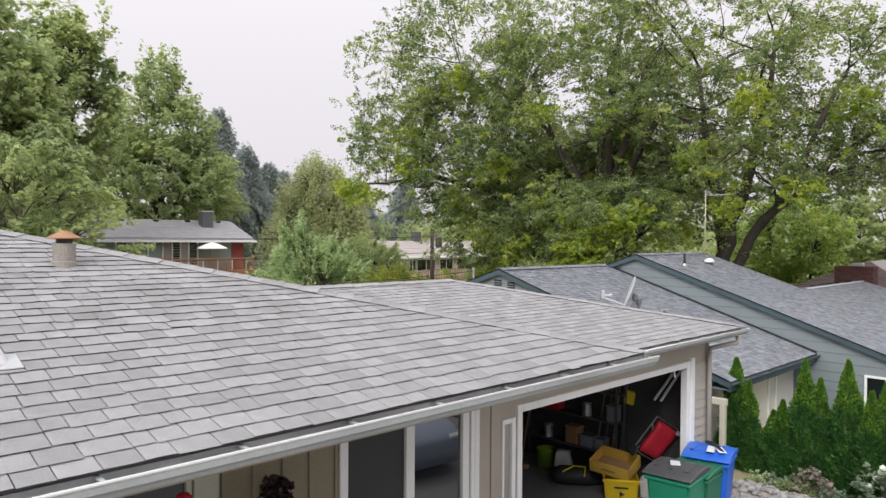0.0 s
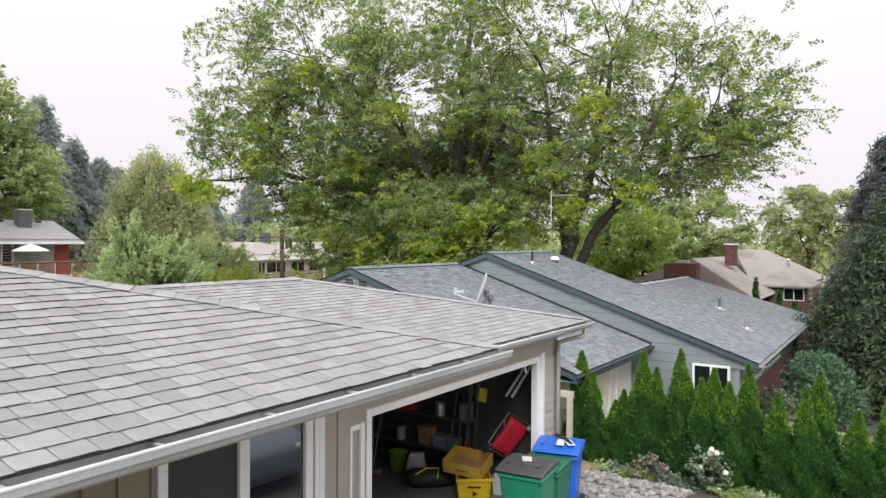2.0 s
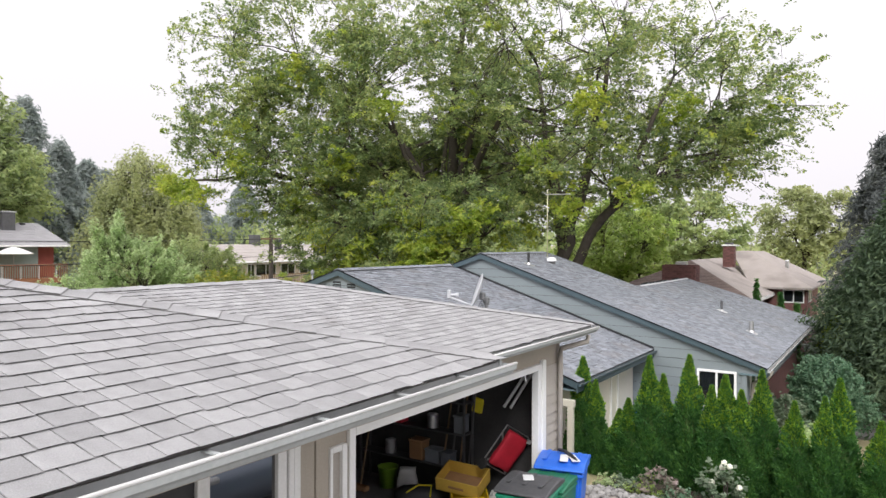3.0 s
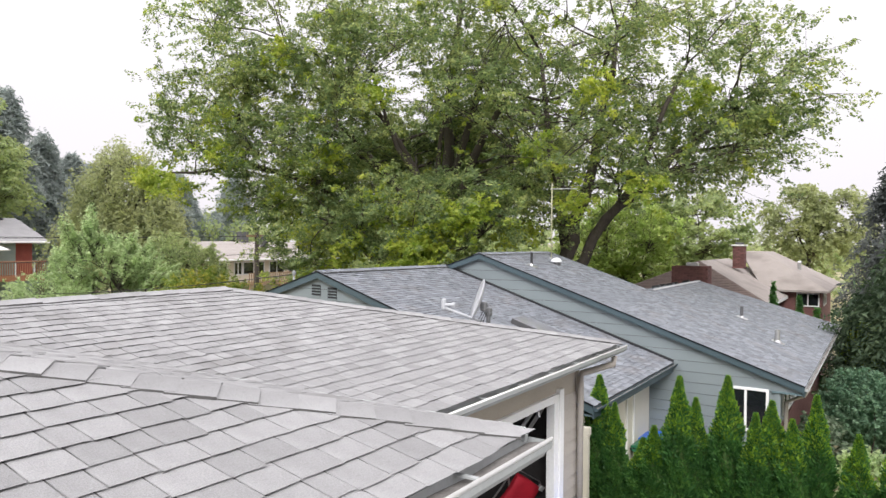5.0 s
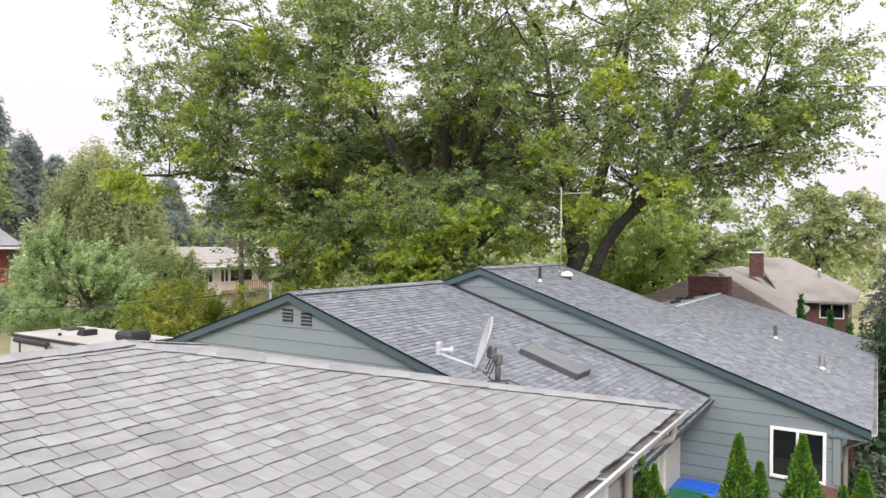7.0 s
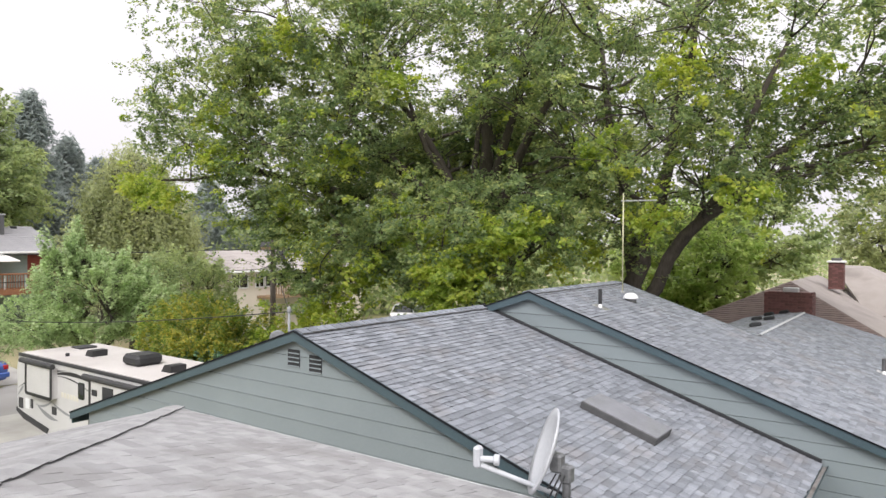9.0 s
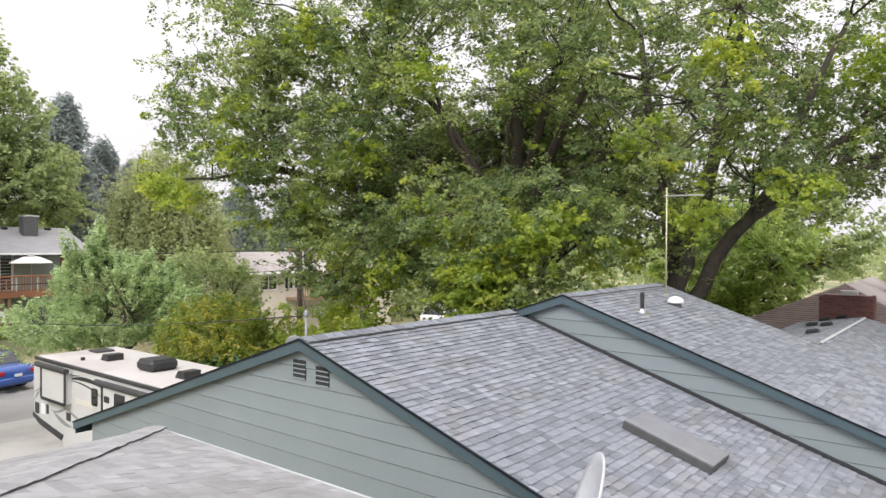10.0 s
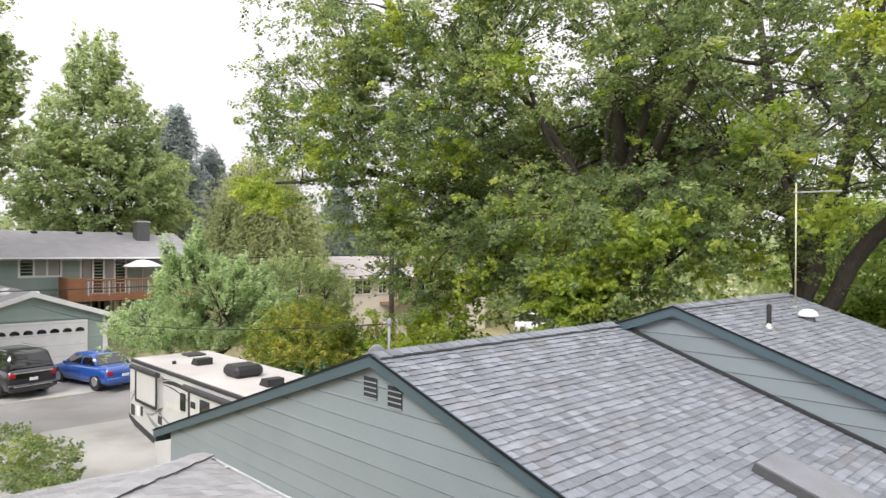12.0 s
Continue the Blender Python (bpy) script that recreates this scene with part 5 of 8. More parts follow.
face = (-0.73, -0.50, 0.30)
M["dish_grey"] = surface("dish_grey", (0.38, 0.395, 0.42), (0.47, 0.48, 0.50), 0.5, 0, 5, 60, 0.03)
part("reflector", bowl(dx - 0.10, dy - 0.04, dz + 0.36, face, 0.48, 0.57, 0.05), M["dish_grey"], dish, "grey-white oval reflector", smooth=True)
part("bracket", box(dx - 0.10, dx - 0.02, dy - 0.055, dy + 0.03, dz + 0.24, dz + 0.36, 0.015), M["mount_grey"], dish)
lx, ly, lz = dx - 0.46, dy - 0.30, dz + 0.33
part("arm", tube([(dx - 0.06, dy - 0.03, dz + 0.10), (lx, ly, lz - 0.05)], 0.017, 8), M["dish_grey"], dish, "straight white feed arm", smooth=True)
part("receiver", box(lx - 0.045, lx + 0.005, ly - 0.035, ly + 0.035, lz - 0.07, lz + 0.07, 0.015), M["dish_grey"], dish, "pale plastic receiver")
part("feed_horn", tube([(lx + 0.0, ly + 0.0, lz - 0.01), (lx + 0.075, ly + 0.035, lz - 0.01), (lx + 0.08, ly + 0.037, lz - 0.01), (lx + 0.11, ly + 0.05, lz - 0.012)], [0.02, 0.02, 0.036, 0.036], 14), M["dish_grey"], dish)
for k in range(3):
    part("cable", tube([(dx - 0.05 + 0.03 * k, dy - 0.05, dz + 0.24), (dx - 0.12 + 0.03 * k, dy - 0.07, dz + 0.10 - 0.02 * k), (dx - 0.03, dy - 0.05, dz + 0.03), (dx + 0.10, dy + 0.03, dz + 0.04), (dx + 0.2, dy + 0.06, dz + 0.0)], 0.006, 5),
         M["black"], dish, smooth=True)

# ---------------------------------------------------------------- blue-grey house: openings and roof furniture
window(bhouse, "y", BW2 - 0.032, -2.92, -2.20, 0.17, 0.91, 0.05, 2, out=-1)
part("corner_board", box(-2.06, -1.95, BW2 - 0.05, BW2 + 0.05, 0.15, 1.1, 0.004), M["siding_blue"], bhouse)
window(bhouse, "x", -1.98, 18.1, 20.3, 0.42, 0.92, 0.05, 3, out=1)
window(bhouse, "x", -1.98, 21.3, 23.6, 0.42, 0.92, 0.05, 3, out=1)
window(bhouse, "x", -4.42, 15.98, 16.35, -1.2, 0.95, 0.05, 1, out=1, pane="cream", name="side_door", label="cream painted side door")
part("downspout", tube([(BE + 0.03, BY2 + 0.5, z2e - 0.1), (BE - 0.05, BY2 + 0.5, z2e - 0.25), (-1.9, BY2 + 0.52, z2e - 0.42), (-1.9, BY2 + 0.52, -1.3)], 0.04, 8), M["siding_tan"], bhouse, "tan downspout", smooth=True)
part("porch_beam", box(-4.42, -3.98, 12.86, 12.95, 0.86, 0.98, 0.006), M["cream"], bhouse, "cream porch beam")
part("porch_post", box(-4.1, -4.0, 12.86, 12.95, -0.8, 0.86, 0.006), M["cream"], bhouse, "cream porch post")


def roof1(x):
    return BZ1 - BP * (x - BX1)


def roof2(x):
    return BZ2 - BP2 * (x - BX2)


sk = thing("skylight", "flat skylight with a grey metal kerb and reflecting glass", "skylight", (-5.97, 15.44, roof1(-5.97)))
tilt1 = Matrix.Translation((-5.97, 15.44, roof1(-5.97))) @ Euler((0, math.atan(BP), 0)).to_matrix().to_4x4()
M["sky_kerb"] = surface("sky_kerb", (0.05, 0.05, 0.052), (0.085, 0.085, 0.085), 0.55, 0.0, 6, 60, 0.05)
# dusty grey base, also standing in for the sky reflected in the pane
M["sky_glass"] = paint("sky_glass", (0.235, 0.238, 0.265), 0.27, 0.0, 0.2, 3, 0.6, 0)
for q in ((-0.53, 0.53, -0.29, -0.25), (-0.53, 0.53, 0.25, 0.29), (-0.53, -0.49, -0.25, 0.25), (0.49, 0.53, -0.25, 0.25)):
    bm = box(q[0], q[1], q[2], q[3], -0.01, 0.105, 0.006)
    bmesh.ops.transform(bm, matrix=tilt1, verts=bm.verts[:])
    part("kerb", bm, M["sky_kerb"], sk)
bm = box(-0.515, 0.525, -0.275, 0.283, 0.1055, 0.117, 0.003)
bmesh.ops.transform(bm, matrix=tilt1, verts=bm.verts[:])
part("pane", bm, M["sky_glass"], sk, "dusty glass, its grey also standing for reflected sky")


def vent_pipe(x, y, z, h, r, mat="metal_dark"):
    v = thing("vent_pipe", "plain grey plumbing vent pipe on the slate shingles", "vent pipe", (x, y, z), "roof vent pipes")
    part("pipe", lathe([(r, -0.02), (r, h), (r * 0.8, h), (r * 0.8, h - 0.02)], 14, (x, y, z)), M[mat], v)
    bm = box(-0.13, 0.16, -0.13, 0.13, 0.010, 0.016, 0.002)
    bmesh.ops.transform(bm, matrix=Matrix.Translation((x, y, z)) @ Euler((0, math.atan(BP2), 0)).to_matrix().to_4x4(), verts=bm.verts[:])
    part("flashing", bm, M["metal"], v, "pale metal flashing")
    part("boot", lathe([(r * 1.9, 0.0), (r * 1.3, 0.04), (r * 1.1, 0.06)], 14, (x, y, z)), M["metal"], v)


vent_pipe(-7.62, 18.5, roof2(-7.62), 0.33, 0.033, "black")
vent_pipe(-3.52, 22.9, roof2(-3.52), 0.30, 0.04)
vent_pipe(-2.45, 21.2, roof2(-2.45), 0.30, 0.06, "metal")

dome = thing("turbine_vent", "round pale metal roof vent near the ridge", "roof vent", (-7.62, 20.02, roof2(-7.62)))
part("base", lathe([(0.10, -0.03), (0.10, 0.07)], 18, (-7.62, 20.02, roof2(-7.62))), M["metal_dark"], dome)
part("dome", lathe([(0.145, 0.06), (0.145, 0.09), (0.12, 0.14), (0.07, 0.17), (0.015, 0.18)], 20, (-7.62, 20.02, roof2(-7.62))), M["plastic_white"], dome, smooth=True)

mast = thing("antenna", "thin pole antenna with one cross bar on the ridge", "antenna", (-7.98, 20.5, roof2(-7.98)))
M["mast"] = surface("mast", (0.44, 0.42, 0.26), (0.56, 0.54, 0.38), 0.5, 0.3, 6, 40, 0.05)
mz = roof2(-7.98)
part("pole", tube([(-7.98, 20.5, mz - 0.02), (-7.98, 20.5, 5.35)], 0.014, 8), M["mast"], mast, "pale yellowish metal pole", smooth=True)
part("crossbar", tube([(-8.02, 20.47, 5.19), (-7.42, 20.9, 5.21)], 0.016, 6), M["metal"], mast)
for k in range(5):
    a = (-7.95 + 0.11 * k, 20.52 + 0.08 * k)
    part("element", tube([(a[0] + 0.05, a[1] - 0.07, 5.20), (a[0] - 0.05, a[1] + 0.07, 5.20)], 0.005, 5), M["metal"], mast)
part("bracket", box(-8.02, -7.94, 20.46, 20.54, mz - 0.03, mz + 0.05, 0.008), M["metal"], mast)

for k, (x, y) in enumerate(((-6.17, 24.3), (-6.6, 26.6), (-6.58, 28.1), (-6.2, 26.1), (-6.2, 28.2))):
    z = BLZ - (BLX - x) * RS
    v = thing("box_vent", "dark low box vent on the rear slope", "roof vent", (x, y, z), "rear roof vents")
    bm = box(-0.12, 0.12, -0.12, 0.12, 0.0, 0.10, 0.03)
    bmesh.ops.transform(bm, matrix=Matrix.Translation((x, y, z)) @ Euler((0, -math.atan(RS), 0)).to_matrix().to_4x4(), verts=bm.verts[:])
    part("hood", bm, M["vent_dark"], v)
    bm = box(-0.15, 0.15, -0.15, 0.15, 0.008, 0.02, 0.002)
    bmesh.ops.transform(bm, matrix=Matrix.Translation((x, y, z)) @ Euler((0, -math.atan(RS), 0)).to_matrix().to_4x4(), verts=bm.verts[:])
    part("flange", bm, M["metal_dark"], v)

sm = thing("service_mast", "short steel service mast with a white weatherhead on the west slope", "service mast", (-13.9, 16.7, 1.66))
M["conduit"] = surface("conduit", (0.20, 0.205, 0.21), (0.29, 0.295, 0.30), 0.6, 0.1, 5, 60, 0.05)
part("conduit", tube([(-13.9, 16.7, 1.6), (-13.9, 16.7, 2.80)], 0.028, 10), M["conduit"], sm, smooth=True)
part("weatherhead", lathe([(0.04, 0.0), (0.055, 0.03), (0.05, 0.09), (0.02, 0.13)], 14, (-13.9, 16.7, 2.78)), M["conduit"], sm)

sd = thing("small_dish", "small grey dish beside the service mast", "satellite dish", (-14.05, 16.5, 1.64))
part("reflector", bowl(-14.03, 16.5, 2.24, (-0.75, 0.5, 0.35), 0.34, 0.36, 0.03), M["conduit"], sd, "small grey reflector", smooth=True)
part("post", tube([(-14.05, 16.5, 1.60), (-14.03, 16.5, 2.22)], 0.02, 8), M["conduit"], sd)

# ---------------------------------------------------------------- carts and what stands in the garage
def cart(at, turn, body, lid, label, sticker):
    c = thing("wheeled_bin", label, "wheeled bin", at, "wheeled bins by the garage", turn=turn)
    W, D, H = 0.56, 0.62, 0.93
    bm = bmesh.new()
    lo = [bm.verts.new((sx * W * 0.40, sy * D * 0.36 + 0.02, 0.05)) for sx, sy in ((-1, -1), (1, -1), (1, 1), (-1, 1))]
    hi = [bm.verts.new((sx * W * 0.5, sy * D * 0.5, H)) for sx, sy in ((-1, -1), (1, -1), (1, 1), (-1, 1))]
    bm.faces.new(lo[::-1])
    bm.faces.new(hi)
    for i in range(4):
        bm.faces.new((lo[i], lo[(i + 1) % 4], hi[(i + 1) % 4], hi[i]))
    bmesh.ops.bevel(bm, geom=bm.edges[:], offset=0.035, segments=2, affect="EDGES")
    part("body", bm, body, c, local=True)
    part("rim", box(-W * 0.53, W * 0.53, -D * 0.53, D * 0.53, H - 0.07, H - 0.02, 0.015), body, c, local=True)
    bm = prism([(-D * 0.58, H + 0.005), (-D * 0.56, H + 0.035), (-D * 0.2, H + 0.075), (D * 0.3, H + 0.08), (D * 0.56, H + 0.04), (D * 0.56, H + 0.0)], "x", -W * 0.55, W * 0.55)
    bmesh.ops.bevel(bm, geom=bm.edges[:], offset=0.012, segments=1, affect="EDGES")
    ld = part("lid", bm, lid, c, local=True)
    for k in (-1, 0, 1):
        o = part("lid_rib", box(-W * 0.40 + (k + 1) * W * 0.34, -W * 0.40 + (k + 1) * W * 0.34 + 0.05, -D * 0.3, D * 0.35, H + 0.076, H + 0.09, 0.004), lid, ld, local=True)
    part("handle", tube([(-W * 0.4, D * 0.52, H - 0.06), (-W * 0.4, D * 0.66, H - 0.02), (W * 0.4, D * 0.66, H - 0.02), (W * 0.4, D * 0.52, H - 0.06)], 0.016, 8), body, c, local=True)
    for s in (-1, 1):
        wb = tube([(s * W * 0.44, D * 0.40, 0.12), (s * W * 0.54, D * 0.40, 0.12)], 0.12, 18)
        part("wheel", wb, M["rubber"], c, "black plastic wheel", local=True)
    part("recess", box(-W * 0.28, W * 0.28, -D * 0.475, -D * 0.455, 0.60, 0.66, 0.006), body, c, local=True)
    if sticker:
        for k, (w, z) in enumerate(((0.16, 0.55), (0.12, 0.51))):
            part("print_bar", box(-w, w, -D * 0.462 + 0.012 * k, -D * 0.452 + 0.012 * k, z, z + 0.02), M["plastic_white"], c, "pale printed bar", local=True)
        part("print_ring", lathe([(0.045, 0), (0.065, 0), (0.065, 0.004), (0.045, 0.004)], 3), M["plastic_white"], c, "pale printed mark", local=True).matrix_basis = pose(0, -D * 0.43, 0.40, 90, 0, 0)
    return c


M["bin_green"] = paint("bin_green", (0.015, 0.22, 0.125), 0.4, 0, 0.12)
M["bin_green_dark"] = paint("bin_green_dark", (0.02, 0.15, 0.08), 0.45, 0, 0.12)
M["bin_blue"] = paint("bin_blue", (0.02, 0.13, 0.60), 0.4, 0, 0.12)
M["bin_lid"] = surface("bin_lid", (0.05, 0.052, 0.055), (0.10, 0.10, 0.105), 0.5, 0, 4, 40, 0.05)
cart((-2.80, 8.72, 0.012), 6, M["bin_green"], M["bin_lid"], "bright green wheeled bin with a black lid", True)
cart((-2.80, 9.24, 0.012), 4, M["bin_green_dark"], M["bin_green_dark"], "dark green wheeled bin with its lid shut", False).scale = (0.94, 0.94, 0.90)
cart((-2.83, 9.72, 0.012), 14, M["bin_blue"], M["bin_blue"], "blue wheeled bin with papers on its lid", False)
cart((-3.98, 17.06, ground_z(-3.98, 17.06)), 90, M["bin_blue"], M["bin_blue"], "broad blue wheeled bin behind the hedge beside the wall", False).scale = (1, 1.3, 1.17)
cart((-4.04, 16.46, ground_z(-4.04, 16.46)), 90, M["bin_green_dark"], M["bin_green_dark"], "dark green wheeled bin behind the hedge", False).scale = (1, 1, 1.1)
pp = thing("paper", "white folded sheets on a bin lid", "paper", (-2.75, 9.65, 1.03))
for k, (ox, oy, a) in enumerate(((0.0, 0.0, 20), (0.10, 0.06, 38))):
    bm = box(-0.05, 0.05, -0.13, 0.13, 0.0, 0.012, 0.003)
    bmesh.ops.transform(bm, matrix=pose(-2.77 + ox, 9.62 + oy, 1.035, 0, 0, a), verts=bm.verts[:])
    part("sheet", bm, M["plastic_white"], pp)
note = thing("paper", "white sheet lying on the black bin lid", "paper", (-2.83, 8.74, 1.02))
bm = box(-0.06, 0.06, -0.09, 0.09, 0.0, 0.006, 0.002)
bmesh.ops.transform(bm, matrix=pose(-2.83, 8.74, 1.034, 0, 0, 30), verts=bm.verts[:])
part("sheet", bm, M["plastic_white"], note)
strap = thing("strap", "black strap lying on the blue bin lid", "strap", (-2.84, 9.8, 1.04))
part("band", tube([(-2.95, 9.88, 1.05), (-2.85, 9.82, 1.065), (-2.71, 9.70, 1.065), (-2.59, 9.60, 1.03)], 0.022, 6), M["black"], strap)

M["crate_yellow"] = paint("crate_yellow", (0.62, 0.43, 0.01), 0.4, 0, 0.15)
M["card_yellow"] = paint("card_yellow", (0.55, 0.36, 0.06), 0.7, 0, 0.15)
M["card_brown"] = paint("card_brown", (0.30, 0.17, 0.08), 0.85, 0, 0.2)
M["red_cloth"] = paint("red_cloth", (0.45, 0.012, 0.03), 0.7, 0, 0.2, bump=0.2)
M["lime"] = paint("lime", (0.20, 0.36, 0.03), 0.5, 0, 0.15)
M["bag_white"] = paint("bag_white", (0.55, 0.55, 0.52), 0.7, 0, 0.15, bump=0.3)
M["navy"] = paint("navy", (0.03, 0.045, 0.09), 0.6, 0, 0.2)
M["clear_box"] = paint("clear_box", (0.22, 0.24, 0.26), 0.25, 0, 0.2)
M["wood"] = surface("wood", (0.20, 0.13, 0.07), (0.32, 0.22, 0.13), 0.7, 0, 4, 40, 0.2, stretch=(1, 1, 0.2))
M["tag_yellow"] = paint("tag_yellow", (0.7, 0.6, 0.02), 0.6)


def open_box(name, label, cat, at, w, d, h, turn, mat, wall=0.02, taper=0.9, bars=False, inner=None):
    c = thing(name, label, cat, at, turn=turn)
    part("base", box(-w / 2 * taper, w / 2 * taper, -d / 2 * taper, d / 2 * taper, 0, wall), mat, c, local=True)
    for sx, sy in ((1, 0), (-1, 0), (0, 1), (0, -1)):
        bm = bmesh.new()
        if sx:
            q = [(sx * w / 2 * taper, -d / 2 * taper, 0), (sx * w / 2 * taper, d / 2 * taper, 0), (sx * w / 2, d / 2, h), (sx * w / 2, -d / 2, h)]
            off = Vector((-sx * wall, 0, 0))
        else:
            q = [(-w / 2 * taper, sy * d / 2 * taper, 0), (w / 2 * taper, sy * d / 2 * taper, 0), (w / 2, sy * d / 2, h), (-w / 2, sy * d / 2, h)]
            off = Vector((0, -sy * wall, 0))
        a = [bm.verts.new(p) for p in q]
        b = [bm.verts.new(Vector(p) + off) for p in q]
        bm.faces.new(a)
        bm.faces.new(b[::-1])
        for i in range(4):
            bm.faces.new((a[i], a[(i + 1) % 4], b[(i + 1) % 4], b[i]))
        bmesh.ops.recalc_face_normals(bm, faces=bm.faces[:])
        part("side", bm, mat, c, local=True)
    if bars:
        part("rim", box(-w / 2 - 0.015, w / 2 + 0.015, -d / 2 - 0.015, -d / 2 + 0.002, h - 0.04, h, 0.006), mat, c, local=True)
        part("print_bar", box(-0.10, 0.10, -d / 2 * 0.98 - 0.004, -d / 2 * 0.98, h * 0.6, h * 0.68), M["black"], c, "dark printed bar", local=True)
        part("print_ring", lathe([(0.03, 0), (0.05, 0), (0.05, 0.004), (0.03, 0.004)], 3), M["black"], c, "dark printed mark", local=True).matrix_basis = pose(0, -d / 2 * 0.95 - 0.006, h * 0.36, 90, 0, 0)
    return c


open_box("recycling_crate", "yellow plastic recycling crate on the garage floor", "crate", (-4.12, 9.58, 0.02), 0.50, 0.40, 0.33, 35, M["crate_yellow"], bars=True)
open_box("fruit_box", "open yellow cardboard fruit box on the crate", "cardboard box", (-4.34, 9.66, 0.352), 0.62, 0.44, 0.19, 32, M["card_yellow"], 0.012, 1.0)
bpy.data.objects["fruit_box"].matrix_basis = pose(-4.26, 9.66, 0.40, 16, 4, 8)
part("liner", box(-0.31, 0.31, -0.21, 0.21, 0.013, 0.02), M["card_brown"], bpy.data.objects["fruit_box"], "bare brown card inside", local=True)
part("print_bar", box(-0.12, 0.10, -0.2245, -0.221, 0.07, 0.105), M["card_brown"], bpy.data.objects["fruit_box"], "brown printed bar", local=True)
pb = open_box("paper_tray", "small white plastic basket beside the crate", "basket", (-3.86, 9.96, 0.02), 0.26, 0.24, 0.25, 20, M["bag_white"], 0.012, 0.85)
tub = thing("tub", "lime green plastic tub on the garage floor", "tub", (-5.75, 9.9, 0.02))
part("shell", lathe([(0.12, 0), (0.15, 0.30), (0.162, 0.31), (0.14, 0.31), (0.11, 0.04)], 18, (-5.75, 9.9, 0.02)), M["lime"], tub, smooth=True)
bag = thing("shopping_bag", "crumpled white shopping bag on the floor", "bag", (-5.35, 9.85, 0.02))
bm = box(-0.12, 0.12, -0.08, 0.08, 0, 0.36)
bmesh.ops.subdivide_edges(bm, edges=bm.edges[:], cuts=4, use_grid_fill=True)
for v in bm.verts:
    n3 = noise.noise_vector(v.co * 7)
    v.co += Vector((n3.x, n3.y, n3.z * 0.6)) * 0.035
    v.co.x *= 1.15 - 0.5 * v.co.z
bmesh.ops.transform(bm, matrix=pose(-5.35, 9.85, 0.02, 0, 0, 30), verts=bm.verts[:])
part("bag_body", bm, M["bag_white"], bag, smooth=True)
duf = thing("duffel_bag", "black duffel bag with a yellow strap", "bag", (-4.9, 9.6, 0.02))
bm = tube([(-5.20, 9.35, 0.14), (-5.1, 9.42, 0.15), (-4.75, 9.68, 0.16), (-4.6, 9.8, 0.14)], [0.10, 0.15, 0.15, 0.10], 12)
part("bag_body", bm, M["black"], duf, smooth=True)
part("strap", tube([(-5.0, 9.35, 0.24), (-4.9, 9.5, 0.32), (-4.75, 9.6, 0.315), (-4.7, 9.5, 0.20)], 0.012, 6), M["tag_yellow"], duf, "yellow strap")
brm = thing("broom", "long wooden broom leaning in the garage", "broom", (-6.2, 9.87, 0.02))
part("stick", tube([(-6.0, 9.55, 0.06), (-6.25, 10.2, 1.35)], 0.014, 8), M["wood"], brm)
part("brush", box(-6.15, -5.85, 9.48, 9.60, 0.02, 0.10, 0.02), M["card_brown"], brm)


def shelf_unit(x, y0, y1, zs, depth=0.45):
    s = thing("shelf_unit", "dark metal shelf unit against the back of the garage", "shelf", (x, (y0 + y1) / 2, 0.02))
    for z in zs:
        part("shelf", box(x - depth / 2, x + depth / 2, y0, y1, z, z + 0.025, 0.003), M["metal_dark"], s)
    for yy in (y0, y1):
        for xx in (x - depth / 2, x + depth / 2):
            part("upright", box(xx - 0.015, xx + 0.015, yy - 0.015, yy + 0.015, 0.02, zs[-1] + 0.05), M["metal_dark"], s)


shelf_unit(-7.6, 9.0, 10.2, (0.3, 0.75, 1.2, 1.65))
shelf_unit(-5.4, 9.98, 10.22, (0.45, 0.95, 1.4, 1.8), 1.9)
r5 = random.Random(77)
stock = [("storage_box", "clear plastic storage box on a shelf", "clear_box"), ("cardboard_box", "brown cardboard box on a shelf", "card_brown"),
         ("tool_case", "dark blue case on a shelf", "navy"), ("paint_tin", "grey paint tin on a shelf", "metal"), ("red_box", "dull red box on a shelf", "red_cloth")]
for z in (0.475, 0.975, 1.425, 1.825):
    x = -6.25
    while x < -4.6:
        nm, lb, mt = r5.choice(stock)
        w = r5.uniform(0.14, 0.34)
        h = r5.uniform(0.16, 0.34)
        if r5.random() < 0.8:
            o = thing(nm, lb, nm.replace("_", " "), (x + w / 2, 10.1, z))
            if nm == "paint_tin":
                part("can", lathe([(0.085, 0), (0.085, 0.19), (0.09, 0.195), (0.08, 0.2)], 16, (x + w / 2, 10.1, z)), M[mt], o)
                part("lid", lathe([(0.078, 0.196), (0.07, 0.206)], 16, (x + w / 2, 10.1, z)), M["plastic_white"], o)
            else:
                part("body", box(x, x + w, 10.0, 10.2, z, z + h * 0.85, 0.012), M[mt], o)
                part("lid", box(x - 0.008, x + w + 0.008, 9.99, 10.21, z + h * 0.85, z + h * 0.95, 0.006), M[mt], o)
        x += w + r5.uniform(0.02, 0.09)
for z in (0.325, 0.775, 1.225, 1.675):
    y = 9.05
    while y < 10.0:
        nm, lb, mt = r5.choice(stock[:3] + stock[4:])
        w, h = r5.uniform(0.2, 0.4), r5.uniform(0.2, 0.36)
        o = thing(nm, lb, nm.replace("_", " "), (-7.6, y + w / 2, z))
        part("body", box(-7.8, -7.42, y, y + w, z, z + h * 0.85, 0.012), M[mt], o)
        part("lid", box(-7.81, -7.41, y - 0.006, y + w + 0.006, z + h * 0.85, z + h * 0.95, 0.006), M[mt], o)
        y += w + 0.05

